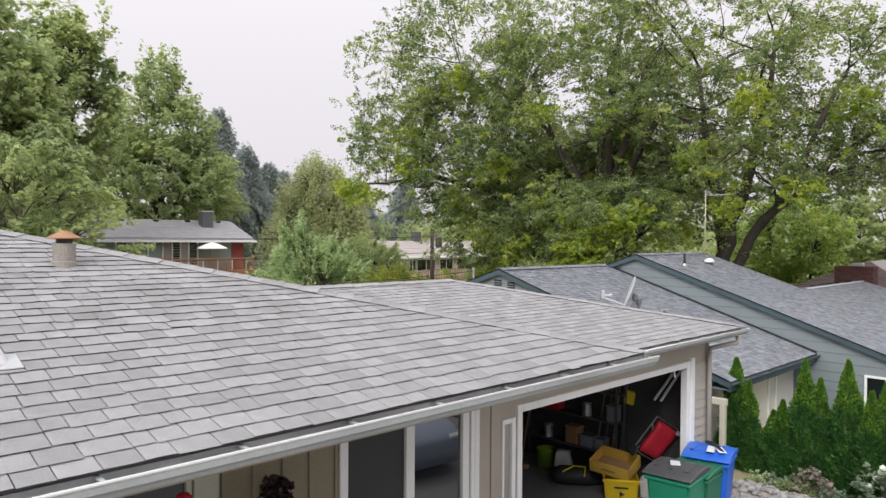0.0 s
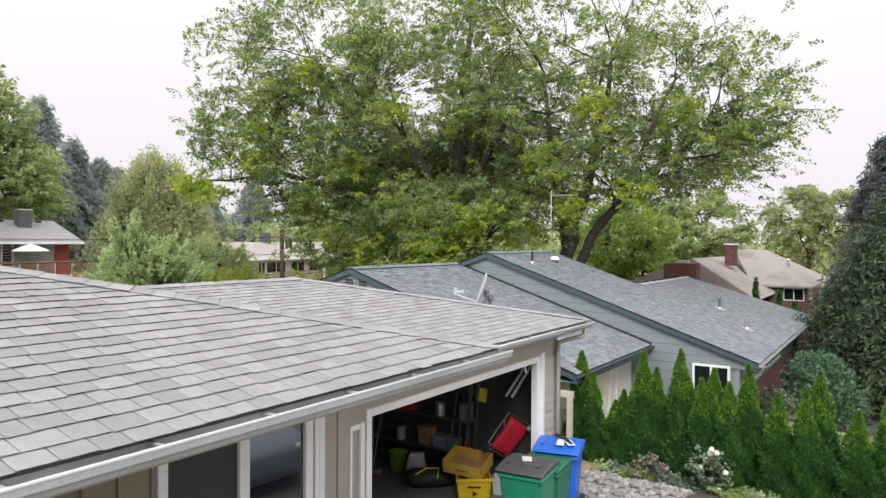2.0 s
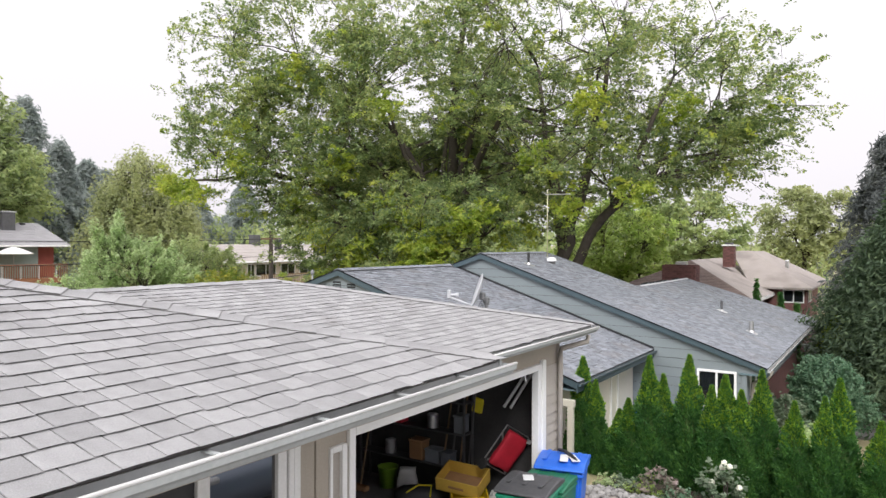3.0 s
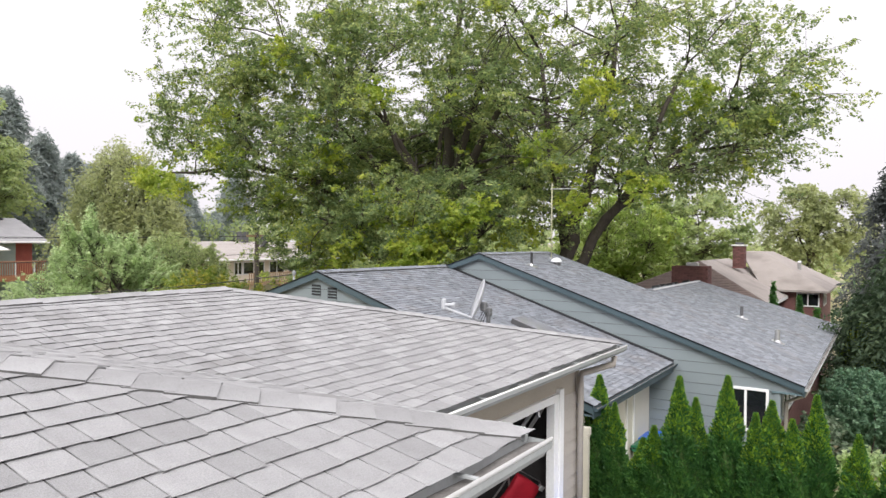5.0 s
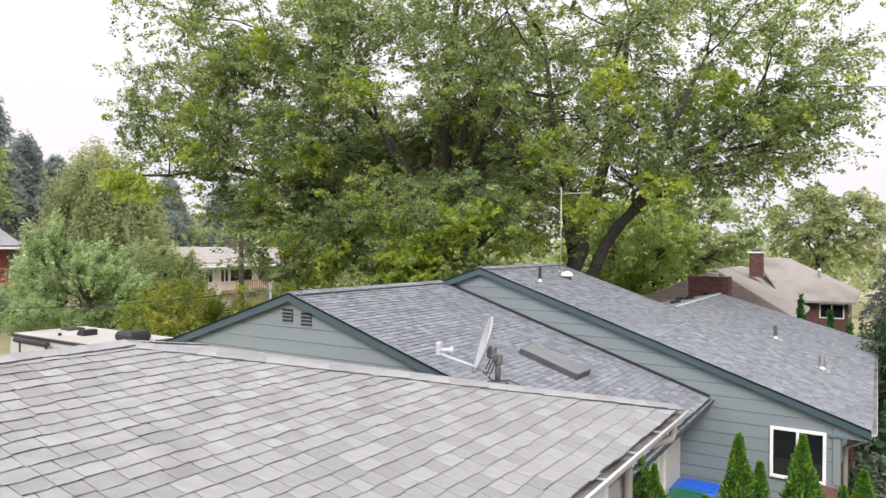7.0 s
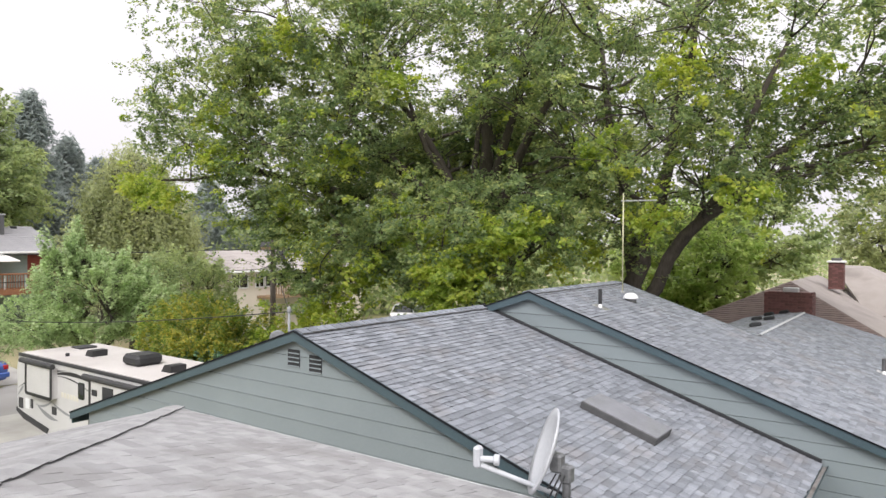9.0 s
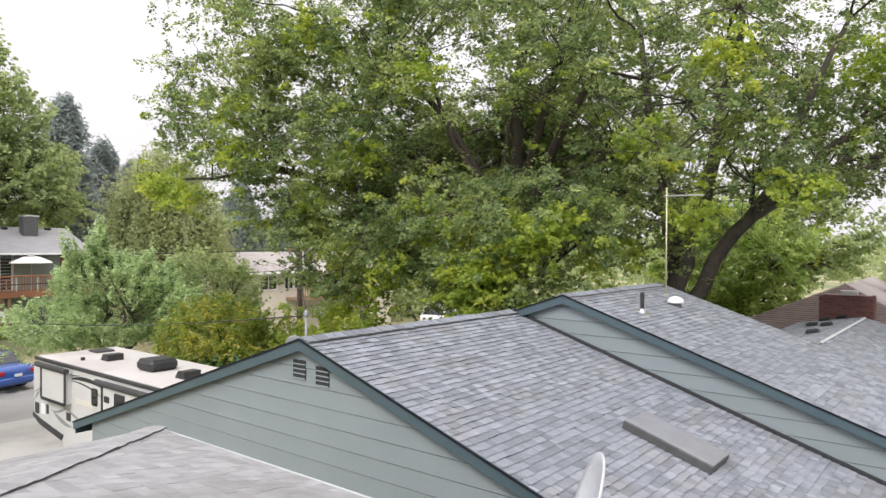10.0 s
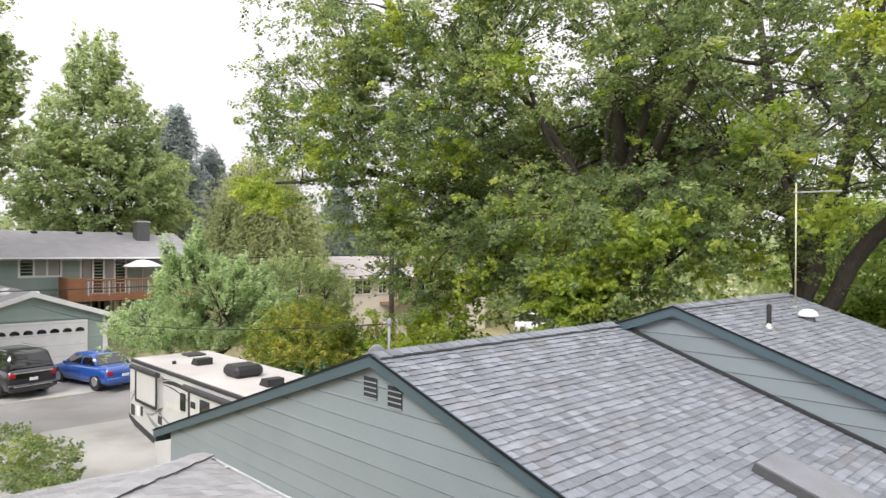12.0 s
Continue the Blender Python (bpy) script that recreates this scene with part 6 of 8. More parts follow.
# red folding wagon hung by the open side
wag = thing("folding_wagon", "red cloth folding wagon with a bare metal frame, propped up", "folding wagon", (-3.95, 10.05, 0.3))
m0 = Matrix.Translation((-3.74, 9.98, 0.87)) @ Euler((radians(14), radians(32), radians(62))).to_matrix().to_4x4() @ Matrix.Scale(0.86, 4)


def wp(bm):
    bmesh.ops.transform(bm, matrix=m0, verts=bm.verts[:])
    return bm


bm = box(-0.20, 0.20, -0.05, 0.05, -0.30, 0.30, 0.02)
bmesh.ops.subdivide_edges(bm, edges=bm.edges[:], cuts=3, use_grid_fill=True)
for v in bm.verts:
    v.co += noise.noise_vector(v.co * 6) * 0.02
part("cloth", wp(bm), M["red_cloth"], wag, "red cloth", smooth=True)
for pts in ([(-0.25, -0.07, -0.36), (-0.25, -0.07, 0.34), (0.25, -0.07, 0.34), (0.25, -0.07, -0.36), (-0.25, -0.07, -0.36)], [(-0.25, -0.07, -0.36), (0.25, -0.07, 0.2)], [(0.25, -0.07, -0.36), (-0.25, -0.07, 0.2)]):
    part("frame_bar", wp(tube([(p[0], 0.07, p[2]) for p in pts], 0.014, 6)), M["metal"], wag, "grey metal frame")
for s in (-1, 1):
    part("wheel", wp(tube([(s * 0.27, -0.02, -0.36), (s * 0.31, -0.02, -0.36)], 0.09, 14)), M["rubber"], wag)
part("tag", wp(box(0.14, 0.21, -0.085, -0.075, 0.27, 0.34)), M["plastic_white"], wag, "white paper tag")
for k in (0, 1):
    tp = thing("aluminium_leg", "bare aluminium leg leaning in the garage corner", "pole", (-3.85, 10.1, 0.9))
    part("tube", tube([(-3.84 + 0.10 * k, 10.04, 1.45), (-3.52 + 0.08 * k, 10.16, 2.0)], 0.022, 8), M["plastic_white"], tp)
hang = thing("glove", "yellow work glove hung on the dark garage wall", "glove", (-4.35, 10.2, 1.35))
bm = box(-0.07, 0.07, -0.02, 0.02, -0.12, 0.10, 0.02)
for v in bm.verts:
    v.co.x *= 1.0 + 1.6 * max(0, -v.co.z)
bmesh.ops.transform(bm, matrix=pose(-4.35, 10.21, 1.38, 0, 12, 15), verts=bm.verts[:])
part("palm", bm, M["tag_yellow"], hang)
rk = thing("rake", "dark long-handled tools hung in the garage", "garden tools", (-4.6, 10.1, 0.5))
for k in range(4):
    part("tool_handle", tube([(-4.5 - 0.15 * k, 10.12, 0.1), (-4.35 - 0.12 * k, 10.2, 1.95)], 0.014, 6), M["wood"] if k % 2 else M["metal_dark"], rk)

# ---------------------------------------------------------------- cars
def car(name, label, at, turn, colour, length=4.5, width=1.78, height=1.43, suv=False):
    c = thing(name, label, "car", at, turn=turn)
    L, W, H = length, width, height
    body = paint(name + "_paint", colour, 0.3, 0.15, 0.06, 2, 1.0, 0)
    zb, zw = 0.22, H * (0.64 if not suv else 0.60)
    if suv:
        line = [(-0.5, 0.84, 0.86), (-0.487, 0.95, 1.0), (-0.46, 0.98, 1.02), (-0.2, 1.0, 1.02), (0.18, 1.0, 1.01), (0.30, 0.99, 0.97), (0.42, 0.96, 0.90), (0.48, 0.88, 0.80), (0.5, 0.80, 0.66)]
        cab = [(-L * 0.475, zw), (-L * 0.425, H - 0.06), (-L * 0.36, H), (L * 0.02, H - 0.01), (L * 0.09, H - 0.06), (L * 0.25, zw)]
    else:
        line = [(-0.5, 0.82, 0.80), (-0.485, 0.93, 0.98), (-0.45, 0.96, 1.04), (-0.32, 0.99, 1.05), (0.0, 1.0, 1.03), (0.20, 1.0, 1.0), (0.32, 0.98, 0.94), (0.43, 0.93, 0.83), (0.48, 0.85, 0.72), (0.5, 0.76, 0.58)]
        cab = [(-L * 0.325, zw + 0.03), (-L * 0.195, H - 0.05), (-L * 0.12, H), (L * 0.04, H), (L * 0.10, H - 0.05), (L * 0.27, zw - 0.01)]
    bm = bmesh.new()
    rings = []
    for f, wf, zf in line:
        w, zt = W / 2 * wf, zw * zf
        half = [(0.55 * w, zt + 0.015), (0.86 * w, zt - 0.005), (0.955 * w, zt - 0.06), (1.0 * w, zb + (zt - zb) * 0.62), (0.985 * w, zb + (zt - zb) * 0.35), (0.95 * w, zb + 0.06), (0.85 * w, zb)]
        rings.append([bm.verts.new((f * L, sy, sz)) for sy, sz in half] + [bm.verts.new((f * L, -sy, sz)) for sy, sz in half[::-1]])
    k = len(rings[0])
    for r0, r1 in zip(rings, rings[1:]):
        for i in range(k):
            bm.faces.new((r0[i], r1[i], r1[(i + 1) % k], r0[(i + 1) % k]))
    bm.faces.new(rings[0])
    bm.faces.new(rings[-1][::-1])
    bmesh.ops.recalc_face_normals(bm, faces=bm.faces[:])
    part("body", bm, body, c, local=True, smooth=True)
    inset, zmin, zmax = 0.17, min(p[1] for p in cab), H

    def on_side(p, sgn, out=0.0):
        return (p[0], sgn * (W / 2 - 0.075 + out - inset * (p[1] - zmin) / (zmax - zmin)), p[1])
    bm = bmesh.new()
    rows = [[bm.verts.new(on_side(p, sgn)) for p in cab] for sgn in (-1, 1)]
    bm.faces.new(rows[0])
    bm.faces.new(rows[1][::-1])
    for i in range(6):
        bm.faces.new((rows[0][i], rows[1][i], rows[1][(i + 1) % 6], rows[0][(i + 1) % 6]))
    bmesh.ops.recalc_face_normals(bm, faces=bm.faces[:])
    bmesh.ops.bevel(bm, geom=[e for e in bm.edges if e.verts[0].co.z > zw + 0.1 or e.verts[1].co.z > zw + 0.1], offset=0.035, segments=2, affect="EDGES")
    part("cabin", bm, body, c, local=True, smooth=True)

    def pane(name, pts, push):
        n = (Vector(pts[1]) - Vector(pts[0])).cross(Vector(pts[2]) - Vector(pts[0])).normalized()
        n = n if n.dot(Vector(push)) > 0 else -n
        bm = bmesh.new()
        lo = [bm.verts.new(Vector(p) - n * 0.01) for p in pts]
        hi = [bm.verts.new(Vector(p) + n * 0.008) for p in pts]
        bm.faces.new(lo[::-1])
        bm.faces.new(hi)
        for i in range(len(pts)):
            bm.faces.new((lo[i], lo[(i + 1) % len(pts)], hi[(i + 1) % len(pts)], hi[i]))
        bmesh.ops.recalc_face_normals(bm, faces=bm.faces[:])
        part(name, bm, M["glass_dark"], c, "dark tinted car glass", local=True)
    for nm, lo, hi, push in (("rear_window", cab[0], cab[1], (-1, 0, 0.5)), ("windscreen", cab[5], cab[4], (1, 0, 0.5))):
        q = [Vector(on_side(p, sgn, -0.07)) for p, sgn in ((lo, -1), (lo, 1), (hi, 1), (hi, -1))]
        low, up2 = 0.10, 0.93
        pane(nm, [tuple(q[0].lerp(q[3], low)), tuple(q[1].lerp(q[2], low)), tuple(q[1].lerp(q[2], up2)), tuple(q[0].lerp(q[3], up2))], push)
    xm = -L * 0.06
    for sgn in (-1, 1):
        z0, z1 = zw + 0.05, H - 0.10

        def along(seg, z):
            (xa, za), (xb, zb2) = seg
            return xa + (xb - xa) * (z - za) / (zb2 - za)
        rear, front = (cab[0], cab[1]), (cab[5], cab[4])
        for x00, x01, x10, x11 in ((along(rear, z0) + 0.16, along(rear, z1) + 0.10, xm - 0.05, xm - 0.06), (xm + 0.05, xm + 0.04, along(front, z0) - 0.16, along(front, z1) - 0.08)):
            pane("side_window", [on_side(p, sgn) for p in ((x00, z0), (x10, z0), (x11, z1), (x01, z1))], (0, sgn, 0))
    for s in (-1, 1):
        for xw in (-L * 0.30, L * 0.31):
            R = 0.33 if not suv else 0.38
            part("wheel_arch", tube([(xw, s * (W / 2 - 0.30), R), (xw, s * (W / 2 - 0.022), R)], R + 0.05, 20), M["black"], c, "dark wheel arch", local=True)
            wh = part("wheel", tube([(xw, s * (W / 2 - 0.25), R), (xw, s * (W / 2 - 0.016), R)], R, 22), M["rubber"], c, "black tyre", local=True)
            rim = part("rim", tube([(xw, s * (W / 2 - 0.03), R), (xw, s * (W / 2 - 0.006), R)], [R * 0.66, R * 0.58], 16), M["metal"], wh, "silver rim", local=True)
        part("mirror", box(L * 0.17, L * 0.21, s * (W / 2 - 0.02) - 0.07, s * (W / 2 - 0.02) + 0.07, zw + 0.02, zw + 0.13, 0.02), body, c, local=True)
        part("tail_light", box(-L / 2 - 0.012, -L / 2 + 0.10, s * (W / 2 - 0.20) - 0.13, s * (W / 2 - 0.20) + 0.13, zw - 0.30, zw - 0.10, 0.03), M["tail_red"], c, "red tail light", local=True)
        part("headlight", box(L / 2 - 0.24, L / 2 - 0.02, s * (W / 2 - 0.30) - 0.14, s * (W / 2 - 0.30) + 0.14, zw - 0.36, zw - 0.26, 0.03), M["plastic_white"], c, "clear headlight", local=True)
        part("door_line", box(-L * 0.06 - 0.004, -L * 0.06 + 0.004, s * (W / 2 + 0.002) - 0.003, s * (W / 2 + 0.002) + 0.003, zb + 0.1, zw), M["black"], c, local=True)
        part("door_handle", box(-L * 0.14, -L * 0.095, s * (W / 2 + 0.012) - 0.012, s * (W / 2 + 0.012) + 0.012, zw - 0.1, zw - 0.07, 0.005), body, c, local=True)
    part("bumper", box(-L / 2 - 0.05, -L / 2 + 0.1, -W / 2 + 0.04, W / 2 - 0.04, zb + 0.08, zb + 0.30, 0.04), body, c, "rear bumper", local=True)
    part("plate_bar", box(-L / 2 - 0.056, -L / 2 - 0.0, -0.15, 0.15, zb + 0.33 if not suv else zb + 0.42, zb + 0.44 if not suv else zb + 0.53), M["plastic_white"], c, "pale plain plate", local=True)
    if suv:
        for s in (-1, 1):
            part("roof_rail", tube([(-L * 0.38, s * (W / 2 - 0.22), H + 0.05), (L * 0.04, s * (W / 2 - 0.22), H + 0.05)], 0.02, 6), M["metal"], c, "silver roof rail", local=True)
        for z in (zw - 0.12, zb + 0.20):
            part("chrome_strip", box(-L / 2 - 0.058, -L / 2 + 0.02, -W * 0.38, W * 0.38, z, z + 0.035, 0.005), M["metal"], c, "chrome strip", local=True)
        part("sun_roof", box(-L * 0.34, L * 0.0, -W * 0.30, W * 0.30, H - 0.02, H + 0.006, 0.01), M["glass_dark"], c, "dark glass roof panel", local=True)
    return c


M["tail_red"] = paint("tail_red", (0.35, 0.01, 0.015), 0.25, 0, 0.1)
car("parked_car", "silver-blue saloon car on the forecourt by the garage", (2.35, 8.2, 0.012), 186, (0.30, 0.36, 0.46))

# under the eave by the olive wall
fe = thing("hanging_feeder", "small red plastic feeder hanging under the eave", "bird feeder", (-2.6, 2.33, 2.2))
part("bottle", lathe([(0.03, 0.0), (0.055, 0.02), (0.055, 0.10), (0.03, 0.13)], 14, (-2.6, 2.33, 2.22)), M["red_cloth"], fe, smooth=True)
part("cord", tube([(-2.6, 2.33, 2.34), (-2.6, 2.33, 2.76)], 0.004, 5), M["black"], fe)

part("brick_base", box(-2.28, -1.94, BW2 - 0.07, BW2 - 0.028, -1.6, 0.10), M["brick"], bhouse, "red brick base at the wall corner")

# ---------------------------------------------------------------- arborvitae row and planting
def thuja_mesh(name, h, w, n, seed, material, top=False):
    """Upright sprays on the skin of a narrow spire."""
    r = np.random.default_rng(seed)
    t = r.random(n) ** 1.05
    if top:
        t = 0.62 + 0.38 * r.random(n) ** 0.8
    z = t * h
    lob = 0.94 + 0.07 * np.sin(t * 9 + seed)
    rad = w / 2 * np.where(t < 0.12, 0.72 + 2.3 * t, 1.0 - (np.maximum(t - 0.12, 0) / 0.88) ** 1.75) * lob
    a = r.random(n) * 2 * np.pi
    bump = 0.85 + 0.2 * np.sin(3 * a + 7 * t * 3 + seed) + 0.12 * r.normal(size=n)
    inner = 1 - 0.38 * r.random(n) ** 1.6
    rr = rad * bump * inner
    P = np.stack([rr * np.cos(a), rr * np.sin(a), z], 1)
    out = np.stack([np.cos(a), np.sin(a), np.zeros(n)], 1)
    up = np.stack([0.7 * np.cos(a), 0.7 * np.sin(a), 0.75 * np.ones(n)], 1) + 0.28 * r.normal(size=(n, 3))
    up /= np.linalg.norm(up, axis=1)[:, None]
    side = np.cross(up, out + 0.6 * r.normal(size=(n, 3)))
    side /= np.linalg.norm(side, axis=1)[:, None]
    s = (0.030 + 0.036 * r.random(n))[:, None]
    v = np.empty((n, 4, 3))
    v[:, 0] = P - up * s * 0.5
    v[:, 1] = P + side * s * 0.27 + up * s * 0.3
    v[:, 2] = P + up * s * 0.9
    v[:, 3] = P - side * s * 0.27 + up * s * 0.3
    return v.reshape(-1, 3)


# much darker leaf_thuja for the core: shade between the sprays put into colour
M["leaf_thuja_shade"] = leafy("leaf_thuja_shade", (0.020, 0.045, 0.010), (0.032, 0.070, 0.014), (0.05, 0.10, 0.02), 2.2, 0.2, 0.8)


def thuja(h, w, seed):
    t = thing("arborvitae", "slim clipped green arborvitae in a hedge row", "shrub", (0, 0, 0), "arborvitae row")
    part("trunk", tube([(0, 0, 0), (0, 0, h * 0.75)], [0.03, 0.012], 6), M["bark"], t, local=True)
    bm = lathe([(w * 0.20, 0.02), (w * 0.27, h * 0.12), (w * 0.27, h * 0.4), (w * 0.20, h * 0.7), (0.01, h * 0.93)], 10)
    part("inner_growth", bm, M["leaf_thuja_shade"], t, "core darkened for the shade between the sprays", local=True)
    cloud_object("foliage", thuja_mesh("foliage", h, w, 22000, seed, None), M["leaf_thuja"], t, "upright green sprays", local=True)
    cloud_object("tip_foliage", thuja_mesh("tip", h, w * 1.04, 3600, seed + 50, None, True), M["leaf_thuja_tip"], t, "lighter green tips", local=True)
    return t


kinds = [thuja(2.1, 0.75, 1), thuja(2.1, 0.68, 2), thuja(2.1, 0.78, 3)]
tops = [(-4.0, 1.66, 0), (-3.72, 1.30, 1), (-3.30, 0.84, 2), (-3.12, 1.06, 0), (-2.78, 1.80, 1), (-2.58, 1.50, 2), (-2.15, 1.86, 0), (-1.76, 1.44, 1), (-1.58, 1.60, 2), (-1.32, 1.42, 0),
        (-1.06, 1.72, 1), (-0.58, 1.34, 2), (-0.18, 1.46, 1), (0.0, 1.70, 0), (0.52, 1.18, 2), (0.92, 1.5, 1), (1.4, 1.5, 0), (1.9, 1.4, 2), (2.5, 1.5, 1)]
r6 = random.Random(5)
for i, (x, zt, k) in enumerate(tops):
    y = 13.32 + r6.uniform(-0.08, 0.08) - (0.12 if zt < 1.5 else 0)
    z0 = ground_z(x, y) - 0.03
    h = zt - z0
    src = kinds[k]
    c = copy_thing(src, pose(x, y, z0, 0, 0, r6.uniform(0, 360)))
    k2 = 0.9 if zt > 1.55 else 0.78
    c.scale = (k2 + r6.uniform(-0.05, 0.06), k2 + r6.uniform(-0.05, 0.06), h / 2.1)
for k in kinds:
    for o in list(k.children_recursive) + [k]:
        bpy.data.objects.remove(o)


def shrub(name, label, lobes, clusters, leaves, spread, size, leaf, seed, base, group="", category="shrub", stems=5, stem_r=0.02):
    r = np.random.default_rng(seed)
    t = thing(name, label, category, base, group)
    C = in_crown(lobes, clusters, r, 0.35)
    bm = bmesh.new()
    for p in C[:stems]:
        limb(bm, Vector(base) + Vector((r.normal() * 0.05, r.normal() * 0.05, -0.02)), p, stem_r, stem_r * 0.4, r, 0.15, 5, 4)
    part("stem", bm, M["bark"], t)
    D = C - np.array(base) + 0.35 * r.normal(size=C.shape) * np.linalg.norm(C - np.array(base), axis=1)[:, None]
    cloud_object("foliage", leaf_sprays(C, D, spread * 2.1 * (0.7 + 0.6 * r.random(clusters)), leaves, size, r, 0.32, 0.15), M[leaf], t, "")
    return t


g = ground_z
rose = shrub("rose_bush", "rose bush with creamy white blooms before the hedge", [(-1.5, 12.5, 0.05, 0.32, 0.28, 0.36, 1)], 60, 16, 0.10, 0.055, "leaf_grey", 61, (-1.5, 12.5, g(-1.5, 12.5)))
M["bloom"] = surface("bloom", (0.62, 0.62, 0.50), (0.80, 0.80, 0.68), 0.6, 0, 20, 80, 0.1)
for k, (x, y, z) in enumerate(((-1.43, 12.42, 0.47), (-1.47, 12.5, 0.38), (-1.36, 12.45, 0.42), (-1.60, 12.4, 0.16), (-1.22, 12.42, 0.14), (-1.50, 12.38, 0.30), (-1.30, 12.3, -0.12))):
    bm = bmesh.new()
    bmesh.ops.create_icosphere(bm, subdivisions=2, radius=0.045, matrix=Matrix.Translation((x, y, z)))
    for v in bm.verts:
        v.co += noise.noise_vector(v.co * 40) * 0.012
    part("bloom", bm, M["bloom"], rose, "creamy white bloom")
shrub("ornamental_shrub", "pinkish grey-leaved shrub by the rocks", [(-2.35, 12.3, -0.1, 0.30, 0.26, 0.28, 1)], 50, 16, 0.10, 0.06, "leaf_pink", 62, (-2.35, 12.3, g(-2.35, 12.3)))
shrub("low_shrub", "low green leafy plant before the hedge", [(-0.9, 12.5, -0.24, 0.5, 0.25, 0.14, 1)], 60, 16, 0.1, 0.06, "leaf_apple", 63, (-0.9, 12.4, g(-0.9, 12.4)))
shrub("low_shrub", "low green leafy plant before the hedge", [(-1.9, 12.2, -0.22, 0.35, 0.22, 0.12, 1)], 40, 16, 0.1, 0.05, "leaf_grey", 64, (-1.9, 12.1, g(-1.9, 12.1)))
shrub("low_shrub", "low green leafy plant before the hedge", [(-3.0, 12.6, -0.24, 0.35, 0.22, 0.12, 1)], 40, 16, 0.1, 0.05, "leaf_grey", 65, (-3.0, 12.6, g(-3.0, 12.6)))
shrub("low_shrub", "low green leafy plant before the hedge", [(0.4, 12.5, -0.24, 0.6, 0.25, 0.14, 1)], 60, 16, 0.1, 0.06, "leaf_grey", 66, (0.4, 12.5, g(0.4, 12.5)))

for k, (x, y, lf) in enumerate(((-3.15, 12.35, "leaf_apple"), (-2.55, 12.2, "leaf_light"), (-2.0, 12.15, "leaf_juniper"), (-1.15, 12.2, "leaf_light"), (-0.6, 12.3, "leaf_apple"), (0.3, 12.4, "leaf_juniper"), (1.2, 12.6, "leaf_juniper"))):
    shrub("low_shrub", "low leafy green plant between stones and hedge", [(x, y, g(x, y) + 0.09, 0.22, 0.16, 0.11, 1)], 22, 14, 0.11, 0.04, lf, 160 + k, (x, y, g(x, y)))
M["bed_soil"] = surface("bed_soil", (0.035, 0.028, 0.020), (0.085, 0.066, 0.046), 0.95, 0, 3.0, 40, 0.6, c3=(0.05, 0.06, 0.03), c3_at=0.6)
strip("planting_bed", -3.4, 6.0, 12.12, 14.4, 0.03, M["bed_soil"], "dark soil bed under the clipped evergreen row", "soil bed", 0.4)
strip("planting_bed", -1.55, 6.0, 11.04, 12.10, 0.03, M["bed_soil"], "dark soil bed along the forecourt edge", "soil bed", 0.4)

M["leaf_purple"] = leafy("leaf_purple", (0.03, 0.022, 0.022), (0.055, 0.035, 0.034), (0.09, 0.06, 0.05), 2.0, 0.2)
shrub("wall_plant", "tall dark purple-leaved plant against the olive wall", [(-2.85, 3.1, 1.95, 0.12, 0.13, 0.25, 1), (-2.85, 3.1, 1.3, 0.16, 0.18, 0.5, 1)], 170, 22, 0.05, 0.036, "leaf_purple", 190, (-2.85, 3.1, 0.012), stem_r=0.015)

# river stones between the garage corner and the hedge
M["stone"] = surface("stone", (0.17, 0.166, 0.16), (0.36, 0.35, 0.335), 0.85, 0, 6, 50, 0.3, 0.3)
bed = tagged(strip("stone_bed", -3.35, -1.58, 10.45, 12.1, 0.026, M["mortar"], "bed of grey river stones beside the forecourt", "stone bed", 0.5), kind="structure")
stones = []
for k in range(6):
    bm = bmesh.new()
    bmesh.ops.create_icosphere(bm, subdivisions=1, radius=0.5)
    rr = random.Random(k)
    for v in bm.verts:
        v.co += noise.noise_vector(v.co * 1.7 + Vector((k * 5, 0, 0))) * 0.16
        v.co.z *= 0.6
    me = bpy.data.meshes.new("stone")
    bm.to_mesh(me)
    bm.free()
    me.materials.append(M["stone"])
    me.polygons.foreach_set("use_smooth", [True] * len(me.polygons))
    stones.append(me)
for k in range(300):
    x, y = r6.uniform(-3.3, -1.62), r6.uniform(10.5, 12.06)
    s = r6.uniform(0.055, 0.15)
    o = new("stone", r6.choice(stones))
    o.parent = bed
    o.matrix_basis = Matrix.LocRotScale((x, y, g(x, y) + 0.024 + s * 0.14), Euler((r6.uniform(-0.3, 0.3), r6.uniform(-0.3, 0.3), r6.uniform(0, 6.2))), (s * r6.uniform(0.8, 1.4), s, s))

shrub("round_shrub", "rounded blue-green juniper shrub beside the brick house", [(-0.72, 21.0, 0.1, 0.82, 0.8, 0.85, 1), (-0.5, 21.4, -0.4, 0.9, 0.8, 0.7, 0.5)], 900, 30, 0.11, 0.05, "leaf_juniper", 67, (-0.7, 21.0, g(-0.7, 21)))
shrub("grey_shrub", "pale grey-leaved shrub near the house corner", [(-1.45, 19.6, -0.45, 0.55, 0.6, 0.55, 1)], 160, 20, 0.13, 0.07, "leaf_grey", 68, (-1.45, 19.6, g(-1.45, 19.6)))
shrub("grey_shrub", "pale grey-leaved shrub near the house corner", [(-0.6, 18.4, -0.7, 0.6, 0.6, 0.5, 1)], 160, 20, 0.13, 0.07, "leaf_apple", 69, (-0.6, 18.4, g(-0.6, 18.4)))
shrub("yellow_shrub", "bright yellow-green shrub behind the house", [(-0.7, 27.2, 0.3, 0.6, 0.6, 1.1, 1)], 160, 20, 0.16, 0.09, "leaf_yellow", 70, (-0.7, 27.2, g(-0.7, 27.2)))
strip("path", -1.2, 6, 22.6, 26.5, 0.03, M["asphalt"], "grey paved drive past the hedge", "driveway")


